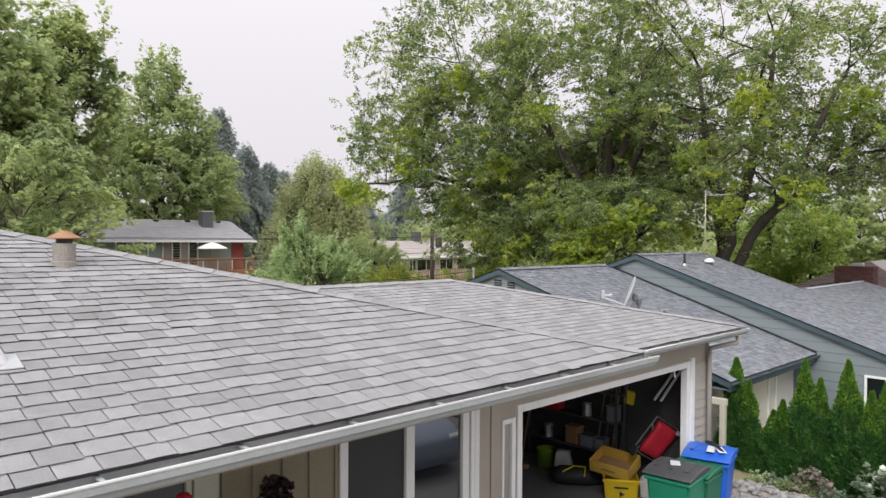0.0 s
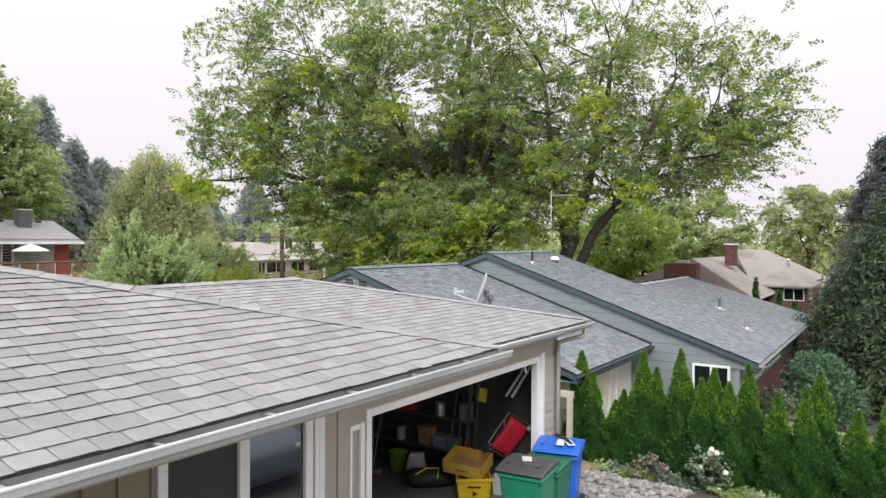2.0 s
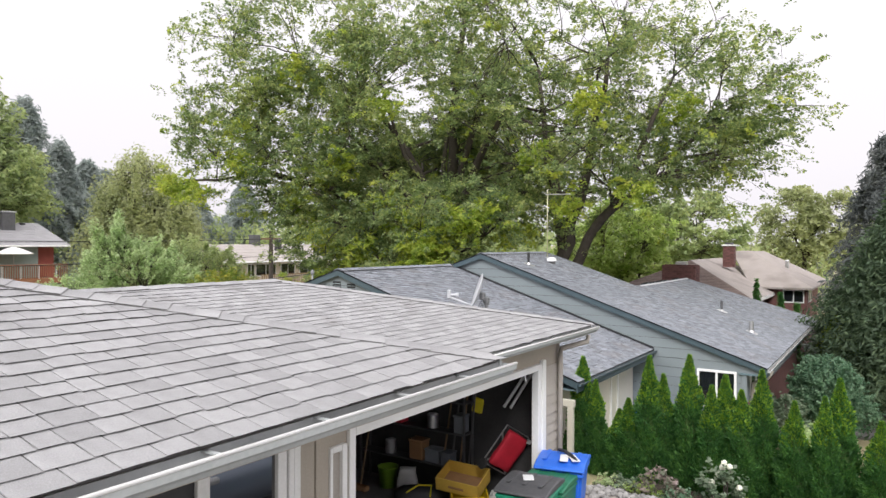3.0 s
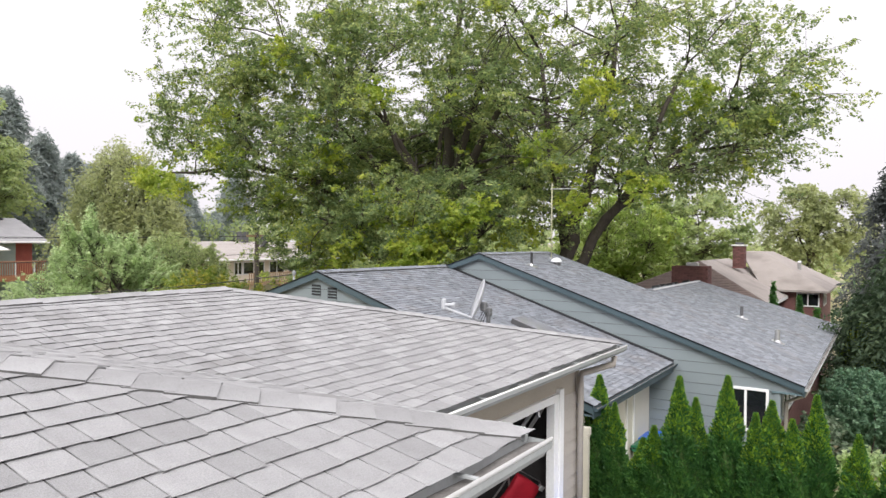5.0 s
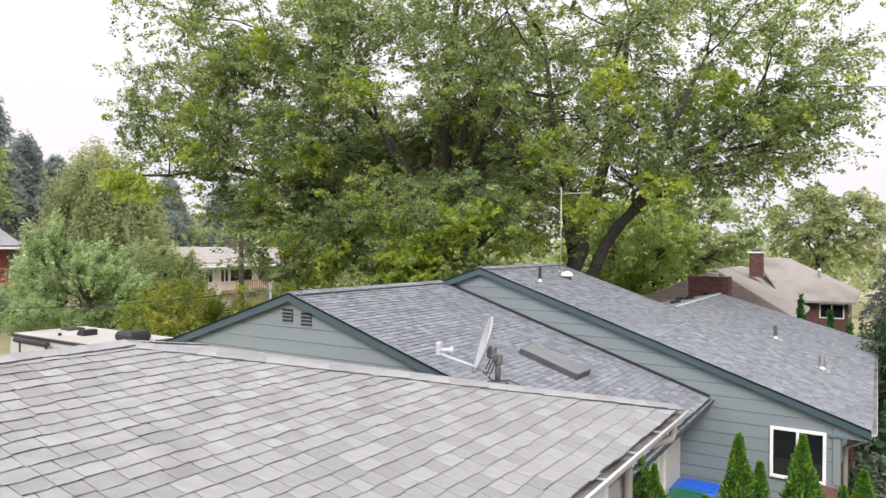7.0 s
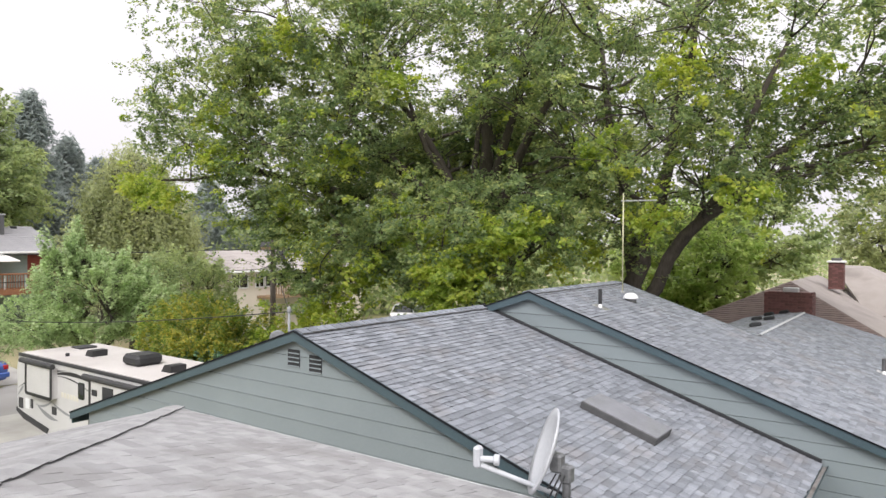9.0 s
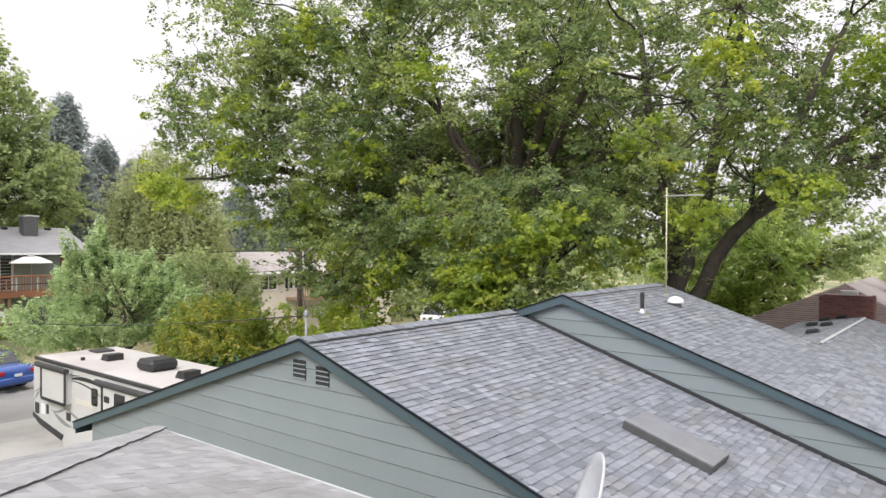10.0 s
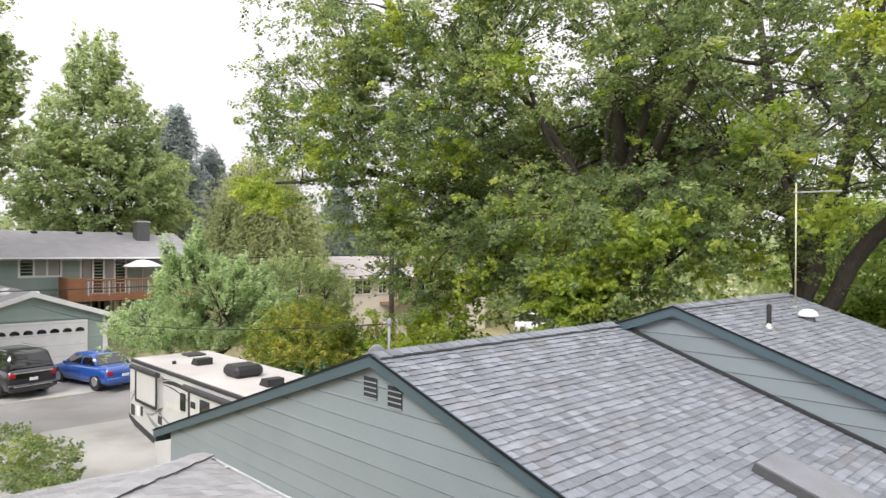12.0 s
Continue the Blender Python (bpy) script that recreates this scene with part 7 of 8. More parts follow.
def conifer(name, label, base, h, w, seed, leaf="leaf_conifer", tiers=26, per=11, n=70, size=0.10, group="", droop=0.35, bare=0.08):
    """Whorls of drooping boughs set with needle sprays."""
    r = np.random.default_rng(seed)
    t = thing(name, label, "tree", base, group)
    part("trunk", tube([base, (base[0], base[1], base[2] + h * 0.97)], [h * 0.018 + 0.03, 0.01], 8), M["bark"], t, smooth=True)
    cs, ds = [], []
    for i in range(tiers):
        f = bare + (1 - bare) * (i + r.random()) / tiers
        L = w / 2 * (1 - f) ** 0.8 * (0.75 + 0.45 * r.random()) + 0.06 * w * (1 - f)
        for k in range(per):
            a = r.random() * 2 * math.pi
            l2 = L * (0.6 + 0.5 * r.random())
            for q in np.linspace(0.15, 1, 7) + r.normal(size=7) * 0.05:
                cs.append((base[0] + math.cos(a) * l2 * q, base[1] + math.sin(a) * l2 * q, base[2] + h * (f + 0.02 * r.normal()) - droop * l2 * q * q))
                ds.append((math.cos(a), math.sin(a), -droop * 1.6 * q))
    cs, ds = np.array(cs), np.array(ds)
    cloud_object("foliage", leaf_sprays(cs, ds + 0.2 * r.normal(size=ds.shape), np.full(len(cs), 0.13 * w + 0.05), max(3, n // 7), size, r, 0.3, 0.3, 0.8, 0.16), M[leaf], t, "layered needle foliage")
    return t


conifer("conifer", "dark drooping conifer at the edge of the garden", (1.3, 26.6, g(1.3, 26.6)), 7.0, 9.2, 81, n=230, size=0.17, per=17, bare=0.2)
conifer("conifer", "dark drooping conifer at the edge of the garden", (0.5, 34.5, g(0.5, 34.5)), 9.6, 6.6, 82, "leaf_conifer_mid_haze", n=150, size=0.2, per=14)
conifer("conifer", "dark drooping conifer at the edge of the garden", (2.8, 20.6, g(2.8, 20.6)), 5.0, 4.4, 83, n=190, size=0.14, per=12)
conifer("small_cypress", "small upright cypress by the brick house", (-3.5, 29.0, -1.7), 4.0, 0.75, 84, "leaf_thuja", 16, 8, 42, 0.1, droop=-0.5)
conifer("small_cypress", "small upright cypress by the brick house", (-2.7, 29.0, -1.7), 3.6, 0.7, 85, "leaf_thuja", 14, 8, 42, 0.1, droop=-0.5)
conifer("small_cypress", "small upright cypress by the brick house", (-2.2, 29.2, -1.7), 3.3, 0.7, 86, "leaf_thuja", 14, 8, 42, 0.1, droop=-0.5)

# ---------------------------------------------------------------- camper trailer
M["rv_white"] = surface("rv_white", (0.46, 0.455, 0.445), (0.56, 0.55, 0.54), 0.4, 0, 1.5, 40, 0.03)
M["rv_roof"] = surface("rv_roof", (0.45, 0.42, 0.40), (0.55, 0.52, 0.50), 0.7, 0, 0.8, 30, 0.05, c3=(0.38, 0.35, 0.33), c3_at=0.62)
M["rv_grey"] = surface("rv_grey", (0.032, 0.032, 0.034), (0.06, 0.06, 0.06), 0.65, spec=0.3)
RY0, RY1, RZ = 14.95, 17.05, 1.26
rv = thing("camper_trailer", "white fifth-wheel camper trailer with dark trim and curved stripes", "camper trailer", (-18.5, 16, -2.0))
sidep = [(-22.62, RZ - 0.06), (-22.72, RZ - 0.35), (-22.70, -0.28), (-22.3, -0.40), (-21.0, -0.58), (-20.6, -1.40), (-12.6, -1.40), (-12.6, RZ - 0.03), (-22.5, RZ)]
part("body", prism(sidep, "y", RY0, RY1), M["rv_white"], rv, "off-white ribbed body")
part("skirt", prism([(-22.74, -0.20), (-22.73, -0.30), (-22.3, -0.46), (-21.0, -0.64), (-20.9, -0.5), (-22.3, -0.30)], "y", RY0 - 0.02, RY1 + 0.02), M["rv_grey"], rv, "dark grey front skirt")
part("roof", box(-22.52, -12.6, RY0 + 0.03, RY1 - 0.03, RZ, RZ + 0.03, 0.01), M["rv_roof"], rv, "cream rubber roof")
part("roof_trim", box(-22.6, -12.6, RY0 - 0.03, RY0 + 0.03, RZ - 0.07, RZ + 0.012, 0.01), M["rv_grey"], rv, "dark roof edge")
for x0, x1, z0, z1 in ((-21.83, -20.45, 0.33, 1.10), (-18.54, -13.0, -0.6, 1.06)):
    so = part("slide_out", box(x0, x1, RY0 - 0.16, RY0 + 0.01, z0, z1, 0.01), M["rv_white"], rv, "off-white slide-out room with black edging")
    for b in ((x0 - 0.04, x0 + 0.045, z0, z1), (x1 - 0.045, x1 + 0.04, z0, z1), (x0, x1, z0 - 0.04, z0 + 0.04)):
        o = part("edging", box(b[0], b[1], RY0 - 0.175, RY0 - 0.155, b[2], b[3], 0.004), M["black"], so)
        o.matrix_parent_inverse = Matrix.Identity(4)
    o = part("awning_roll", tube([(x0 - 0.28, RY0 - 0.16, z1 + 0.05), (x1 + 0.08, RY0 - 0.16, z1 + 0.05)], 0.07, 10), M["rv_grey"], so, "rolled dark awning")
    o.matrix_parent_inverse = Matrix.Identity(4)
for x0, x1, z0, z1 in ((-19.38, -19.10, 0.48, 0.88), ):
    part("window", box(x0, x1, RY0 - 0.02, RY0 + 0.01, z0, z1, 0.03), M["glass_dark"], rv, "tall dark window")
for x0, x1, z0, z1 in ((-18.43, -18.20, 0.72, 0.86), (-17.96, -17.50, 0.68, 0.98), (-16.6, -16.3, 0.72, 0.9)):
    w = part("window", box(x0, x1, RY0 - 0.18, RY0 - 0.155, z0, z1, 0.008), M["glass_dark"], rv, "dark window")
for x0, x1, z0, z1, m_ in ((-22.62, -22.36, -0.20, 0.08, "rv_grey"), (-22.22, -22.02, -0.16, 0.10, "plastic_white"), (-21.92, -21.78, -0.12, 0.12, "rv_grey"), (-20.74, -20.50, -0.10, 0.10, "rv_grey")):
    part("hatch", box(x0, x1, RY0 - 0.012, RY0 + 0.01, z0, z1, 0.004), M[m_], rv)


def swoosh(points, w, mat="black"):
    n = len(points)
    bm = bmesh.new()
    a, b = [], []
    for i, (x, z) in enumerate(points):
        k = w * math.sin(math.pi * (i + 0.15) / (n - 0.7))
        a.append(bm.verts.new((x, RY0 - 0.006, z + k)))
        b.append(bm.verts.new((x, RY0 - 0.006, z - k)))
    for i in range(n - 1):
        bm.faces.new((a[i], a[i + 1], b[i + 1], b[i]))
    part("stripe", bm, M[mat], rv, "dark curved stripe")


def arc(x0, z0, x1, z1, rise, n=12):
    return [(x0 + (x1 - x0) * i / n, z0 + (z1 - z0) * i / n + rise * 4 * (i / n) * (1 - i / n)) for i in range(n + 1)]


swoosh(arc(-22.74, 0.28, -19.95, 1.08, 0.14), 0.03)
swoosh(arc(-20.70, 0.90, -18.62, 0.90, 0.12), 0.05)
swoosh(arc(-20.64, 0.88, -18.60, 0.62, 0.12), 0.018)
swoosh(arc(-22.70, 0.10, -22.30, 0.42, 0.02), 0.05, "conduit")
swoosh(arc(-21.6, 0.02, -20.6, 0.30, -0.10), 0.03, "conduit")
swoosh(arc(-21.6, 0.05, -20.4, -0.22, -0.08), 0.06, "conduit")
swoosh(arc(-20.8, 0.22, -19.6, -0.02, -0.05), 0.035, "conduit")
for k in range(6):
    part("print_bar", box(-20.25 + k * 0.15, -20.15 + k * 0.15, RY0 - 0.008, RY0, 0.40, 0.52), M["cream"], rv, "pale grey printed bar")
part("air_conditioner", box(-18.65, -17.95, 15.6, 16.3, RZ + 0.03, RZ + 0.30, 0.08), M["black"], rv, "black roof air conditioner")
for x in (-20.4, -16.9):
    vt = part("roof_vent", prism([(x - 0.2, RZ + 0.03), (x - 0.08, RZ + 0.19), (x + 0.18, RZ + 0.19), (x + 0.18, RZ + 0.03)], "y", 15.7, 16.1), M["black"], rv, "black hooded roof vent")
part("roof_vent", box(-22.2, -21.7, 16.1, 16.6, RZ + 0.03, RZ + 0.08, 0.02), M["rv_grey"], rv)
part("pipe_cap", lathe([(0.05, 0.03), (0.05, 0.1), (0.03, 0.11)], 10, (-20.9, 15.4, RZ)), M["black"], rv)
for x in (-20.4, -20.2):
    part("landing_leg", box(x - 0.05, x + 0.05, 15.2, 15.3, -2.0, -1.3), M["metal_dark"], rv)
for x in (-16.2, -15.2):
    for y in (RY0 + 0.1, RY1 - 0.1):
        wv = part("wheel", tube([(x, y - 0.1, -1.62), (x, y + 0.1, -1.62)], 0.38, 18), M["rubber"], rv)

# ---------------------------------------------------------------- green house across the street, with its garage
M["siding_green"] = surface("siding_green", (0.26, 0.335, 0.31), (0.33, 0.405, 0.375), 0.7, 0, 1.5, 40, 0.1, 0.05)
M["roof_dark"] = surface("roof_dark", (0.26, 0.255, 0.262), (0.34, 0.335, 0.342), 0.9, 0, 1.5, 30, 0.4)
M["deck_wood"] = surface("deck_wood", (0.24, 0.10, 0.05), (0.36, 0.17, 0.09), 0.7, 0, 3, 30, 0.2)
M["red_wall"] = surface("red_wall", (0.22, 0.05, 0.04), (0.30, 0.08, 0.06), 0.8)
M["canvas"] = surface("canvas", (0.72, 0.70, 0.67), (0.82, 0.80, 0.77), 0.8, 0, 3, 60, 0.1)
M["curtain"] = surface("curtain", (0.26, 0.26, 0.25), (0.40, 0.40, 0.39), 0.35, 0, 1.2, 30, 0.05)
eh = thing("house", "green lap-sided two-storey house with a raised red-brown deck", "house", (-55, 22, -1.2))


def lap_x(parent, wall, y0, y1, z0, z1, expo, mat, tilt=0.034, top=None, holes=()):
    """Lap boards on a wall that looks east."""
    z = z0
    while z < z1 - 0.02:
        runs = [(y0, y1)]
        if top:
            ok = [y0 + (y1 - y0) * i / 80 for i in range(81) if top(y0 + (y1 - y0) * i / 80) > z + 0.04]
            if not ok:
                break
            runs = [(ok[0], ok[-1])]
        for h0, h1, a0, a1 in holes:
            if z + expo * 0.6 > a0 and z + expo * 0.4 < a1:
                runs = [q for r0, r1 in runs for q in ((r0, min(r1, h0)), (max(r0, h1), r1)) if q[1] - q[0] > 0.05]
        for r0, r1 in runs:
            zt = min(z + expo, z1)
            bm = bmesh.new()
            q = [(wall + tilt, r0, z), (wall + tilt, r1, z), (wall + 0.004, r1, zt), (wall + 0.004, r0, zt), (wall, r0, z), (wall, r1, z)]
            v = [bm.verts.new(p) for p in q]
            bm.faces.new((v[0], v[1], v[2], v[3]))
            bm.faces.new((v[4], v[5], v[1], v[0]))
            o = part("siding_board", bm, M[mat], parent)
            o.matrix_parent_inverse = Matrix.Identity(4)
        z += expo


ew = part("wall", box(-59, -51, 13.5, 28.1, -2, 3.62), M["siding_green"], eh, "green lap siding")
lap_x(ew, -51, 13.5, 27.0, 1.2, 3.55, 0.2, "siding_green")
part("wall_panel", box(-51, -50.98, 27.0, 28.1, 1.2, 3.5), M["red_wall"], eh, "dark red wall panel")
part("roof", prism([(-50.2, 3.52), (-55, 5.22), (-59.8, 3.52), (-59.8, 3.42), (-55, 5.10), (-50.2, 3.42)], "y", 12.8, 28.9), M["roof_dark"], eh, "dark grey shingle roof")
for k in range(13):
    zz = 3.53 + k * 0.128
    xx = -50.19 - k * 0.3615
    part("shingle_course", prism([(xx, zz), (xx - 0.36, zz + 0.1275), (xx - 0.36, zz + 0.1295), (xx + 0.005, zz + 0.010)], "y", 12.8, 28.9), M["roof_dark"], eh)
part("gutter", box(-50.2, -50.1, 12.8, 28.9, 3.40, 3.53, 0.02), M["trim_white"], eh, "white gutter")
ch = part("chimney", box(-54.0, -53.2, 25.6, 26.5, 4.2, 5.9, 0.02), M["metal_dark"], eh, "dark grey chimney")
o = part("chimney_cap", box(-54.06, -53.14, 25.54, 26.56, 5.9, 6.0, 0.02), M["metal"], ch)
o.matrix_parent_inverse = Matrix.Identity(4)
for y in (14.5, 17.2, 19.6, 22.3, 24.9, 27.6):
    part("roof_vent", box(-54.8, -54.4, y - 0.18, y + 0.18, 5.02, 5.2, 0.05), M["vent_dark"], eh)
window(eh, "x", -50.98, 18.1, 20.25, 2.42, 3.45, 0.13, 3, label="white-framed three-light window")
window(eh, "x", -50.98, 21.5, 24.1, 1.2, 3.40, 0.13, 4, name="patio_door", label="white-framed sliding patio doors")
window(eh, "x", -50.98, 14.3, 16.4, 2.42, 3.45, 0.09, 3, label="white-framed three-light window")
window(eh, "x", -50.98, 20.9, 23.2, -1.0, 0.7, 0.09, 2, name="patio_door", label="dark glazed lower door")
for y0, y1, z0, z1 in ((18.87, 19.46, 2.46, 3.42), (19.58, 20.2, 2.46, 3.42), (21.55, 22.05, 1.3, 3.36), (22.86, 23.4, 1.3, 3.36)):
    part("curtain", box(-50.985, -50.962, y0, y1, z0, z1), M["curtain"], eh, "pale curtain behind the glass")
dk = part("deck", box(-50.9, -48.9, 20.2, 28.0, 1.0, 1.18), M["deck_wood"], eh, "red-brown timber deck")
part("deck_skirt", box(-48.9, -48.84, 20.15, 28.0, 0.86, 1.2), M["deck_wood"], eh)
part("deck_screen", box(-50.9, -48.9, 20.15, 20.22, 1.18, 2.30, 0.01), M["deck_wood"], eh, "solid timber deck screen")
part("deck_screen", box(-48.92, -48.86, 20.2, 21.2, 1.18, 2.28, 0.01), M["deck_wood"], eh, "solid timber deck screen")
part("deck_rail", box(-48.95, -48.83, 21.2, 28.0, 2.10, 2.20, 0.01), M["deck_wood"], eh, "timber hand rail")
for k in range(46):
    y = 21.3 + k * 0.148
    part("baluster", box(-48.91, -48.87, y - 0.02, y + 0.02, 1.18, 2.10), M["deck_wood"] if k % 8 else M["trim_white"], eh)
for y in (20.4, 22.9, 23.3, 27.8):
    part("deck_post", box(-49.1, -48.92, y - 0.09, y + 0.09, -1.4, 1.0), M["wood"], eh, "tan timber deck post")
um = thing("parasol", "white canvas parasol on the deck", "parasol", (-50.0, 24.9, 1.18))
part("pole", tube([(-50, 24.9, 1.18), (-50, 24.9, 3.45)], 0.03, 8), M["metal"], um)
bm = lathe([(1.25, 2.95 - 1.18 - 0.05), (1.27, 2.95 - 1.18), (0.6, 3.25 - 1.18), (0.04, 3.42 - 1.18)], 8, (-50, 24.9, 1.18))
part("canopy", bm, M["canvas"], um, "white canvas canopy")
ft = thing("patio_table", "pale metal table and chairs set on the deck", "table", (-49.7, 23.4, 1.18))
part("top", lathe([(0.5, 0.70), (0.5, 0.74)], 16, (-49.7, 23.4, 1.18)), M["metal"], ft)
part("leg", tube([(-49.7, 23.4, 1.18), (-49.7, 23.4, 1.9)], 0.04, 8), M["metal"], ft)

gh = thing("garage", "detached green garage with a white panel door", "garage", (-44, 16.6, -1.7))
gpk = 16.62
part("wall", prism([(13.3, -2), (19.92, -2), (19.92, 0.75), (gpk, 1.85), (13.3, 0.75)], "x", -48, -41.2), M["siding_green"], gh, "green lap siding")
gw = part("wall_face", box(-41.21, -41.19, 19.05, 19.9, -1.8, 0.6), M["siding_green"], gh)
lap_x(gw, -41.19, 13.3, 19.92, -1.75, 1.9, 0.2, "siding_green", 0.034, lambda y: 1.82 - abs(y - gpk) * 0.336, holes=((14.2, 19.05, -1.8, 0.58),))
for s in (-1, 1):
    part("roof_slope", prism([(gpk, 1.92), (gpk + s * 3.72, 0.67), (gpk + s * 3.72, 0.76), (gpk, 2.02)], "x", -48.2, -40.9), M["roof_dark"], gh, "dark grey shingle roof")
    part("bargeboard", prism([(gpk, 1.80), (gpk + s * 3.74, 0.54), (gpk + s * 3.74, 0.78), (gpk, 2.04)], "x", -40.9, -40.85), M["trim_white"], gh, "white bargeboard")
for x, y in ((-42.0, 16.85), (-43.6, 16.0), (-45.4, 16.3)):
    part("roof_vent", lathe([(0.30, 0.0), (0.30, 0.05), (0.2, 0.14), (0.05, 0.17)], 14, (x, y, 1.96 - 0.336 * abs(y - gpk))), M["plastic_white"], gh, "round white roof vent", smooth=True)
part("corner_board", box(-41.2, -41.14, 19.80, 19.94, -1.8, 0.62), M["trim_white"], gh)
part("downspout", tube([(-40.9, 20.2, 0.66), (-41.0, 20.05, 0.45), (-41.12, 19.98, 0.3), (-41.12, 19.98, -1.7)], 0.05, 6), M["trim_white"], gh)
gd = part("garage_door", box(-41.18, -41.12, 14.3, 18.95, -1.75, 0.42), M["trim_white"], gh, "white sectional door with small arched lights")
for k in range(1, 4):
    o = part("panel_joint", box(-41.118, -41.114, 14.3, 18.95, 0.42 - k * 0.54, 0.435 - k * 0.54), M["metal"], gd)
    o.matrix_parent_inverse = Matrix.Identity(4)
for y0, y1, z0, z1 in ((14.18, 14.3, -1.75, 0.55), (18.95, 19.07, -1.75, 0.55), (14.3, 18.95, 0.42, 0.55)):
    o = part("door_trim", box(-41.18, -41.10, y0, y1, z0, z1, 0.01), M["trim_white"], gd)
    o.matrix_parent_inverse = Matrix.Identity(4)
for k in range(8):
    y = 14.55 + k * 0.565
    pts = [(y, -0.02), (y + 0.42, -0.02)] + [(y + 0.21 + 0.21 * math.cos(math.pi * i / 8), 0.02 + 0.17 * math.sin(math.pi * i / 8)) for i in range(9)]
    o = part("arched_light", prism(pts, "x", -41.12, -41.105), M["glass_dark"], gd, "small arched dark window")
    o.matrix_parent_inverse = Matrix.Identity(4)
car("suv", "black sport utility car on the concrete driveway", (-37.6, 14.85, ground_z(-37.5, 15) + 0.05), 193, (0.006, 0.006, 0.009), 4.9, 1.95, 1.78, True)
car("blue_car", "bright blue saloon car on the concrete driveway", (-36.6, 18.1, ground_z(-36.6, 18) + 0.05), 196, (0.02, 0.085, 0.36), 4.4, 1.74, 1.45)

# hostas and lawn edge below the deck
for k, (x, y) in enumerate(((-47.8, 21.4), (-47.6, 22.6), (-47.7, 24.2), (-47.5, 26.0), (-47.2, 27.2))):
    shrub("hosta", "low pale green leafy plant below the deck", [(x, y, g(x, y) + 0.25, 0.5, 0.5, 0.3, 1)], 40, 14, 0.2, 0.2, "leaf_yellow" if k % 2 else "leaf_apple", 90 + k, (x, y, g(x, y)), "hostas below the deck")

# ---------------------------------------------------------------- cream house beyond the street trees
M["cream_wall"] = surface("cream_wall", (0.64, 0.575, 0.48), (0.74, 0.67, 0.57), 0.8, 0, 1.0, 30, 0.1)
M["roof_tan"] = surface("roof_tan", (0.30, 0.27, 0.25), (0.40, 0.365, 0.34), 0.9, 0, 1.0, 30, 0.3)
fh = thing("house", "cream house with a low tan roof and a balcony", "house", (-42, 38, -1))
part("wall", box(-46, -39.0, 33.3, 46, -2, 2.45), M["cream_wall"], fh, "cream painted wall")
part("roof", prism([(-38.3, 2.38), (-42.5, 3.62), (-46.7, 2.38), (-46.7, 2.30), (-42.5, 3.50), (-38.3, 2.30)], "y", 32.6, 46.6), M["roof_tan"], fh, "tan shingle roof")
for k in range(6):
    part("shingle_course", prism([(-38.3 - k * 0.7, 2.385 + k * 0.2067), (-39.0 - k * 0.7, 2.59 + k * 0.2067), (-39.0 - k * 0.7, 2.594 + k * 0.2067), (-38.29 - k * 0.7, 2.394 + k * 0.2067)], "y", 32.6, 46.6), M["roof_tan"], fh)
part("gutter", box(-38.3, -38.2, 32.6, 46.6, 2.28, 2.40, 0.02), M["trim_white"], fh)
part("chimney", box(-42.8, -42.2, 39.3, 40.0, 3.3, 4.4, 0.02), M["metal_dark"], fh)
for y0, y1 in ((34.0, 35.2), (35.9, 36.5), (36.7, 38.6), (39.2, 40.6), (41.2, 43.0)):
    window(fh, "x", -38.98, y0, y1, 1.3, 2.12, 0.08, 2)
part("balcony_floor", box(-39, -37.6, 36.0, 42.0, 0.55, 0.7), M["wood"], fh)
part("balcony_rail", box(-37.68, -37.6, 36.0, 42.0, 1.35, 1.43), M["wood"], fh, "timber balcony rail")
for k in range(30):
    part("baluster", box(-37.67, -37.62, 36.05 + k * 0.2, 36.12 + k * 0.2, 0.7, 1.35), M["wood"], fh)
for y in (36.1, 39, 41.9):
    part("balcony_post", box(-37.75, -37.6, y - 0.07, y + 0.07, -2, 0.55), M["wood"], fh)

# ---------------------------------------------------------------- brick house past the blue-grey one
M["tile_brown"] = surface("tile_brown", (0.105, 0.075, 0.066), (0.18, 0.135, 0.118), 0.85, 0, 2, 30, 0.3, 0.1)
M["tile_tan"] = surface("tile_tan", (0.25, 0.22, 0.20), (0.33, 0.295, 0.27), 0.9, 0, 1.2, 30, 0.3, c3=(0.20, 0.175, 0.16), c3_at=0.6)
chs = thing("house", "red brick house with tan and brown hipped roofs", "house", (-9, 47, -1.9))
CX, CY, CZ, CA = -5.15, 42.0, 0.62, (-9.65, 46.5, 2.72)
part("wall", box(-13.6, -5.7, 42.6, 53, -4.8, 0.6), M["brick"], chs, "red brick wall")
deck("roof_slope", [(-14.15, CY, CZ), (CX, CY, CZ), CA], 0.12, M["tile_brown"], chs, "brown ribbed hip roof")
for k in range(26):
    f = k / 26
    z = CZ + (CA[2] - CZ) * f
    yy = CY + 4.5 * f
    x0, x1 = -14.15 + 4.5 * f, CX - 4.5 * f
    part("tile_course", prism([(yy - 0.02, z + 0.004), (yy + 0.17, z + 0.083), (yy + 0.17, z + 0.087), (yy - 0.02, z + 0.028)], "x", x0 + 0.15, x1 - 0.15), M["tile_brown"], chs)
deck("roof_slope", [(CX, CY, CZ), (CX, 56, CZ), (-9.65, 56, 2.72), CA], 0.12, M["tile_tan"], chs, "pale tan hip roof")
deck("roof_slope", [(-14.15, CY, CZ), CA, (-9.65, 56, 2.72), (-14.15, 56, CZ)], 0.12, M["tile_brown"], chs)
part("fascia", box(CX - 0.05, CX + 0.02, CY, 56, CZ - 0.2, CZ - 0.02), M["trim_white"], chs, "white eave board")
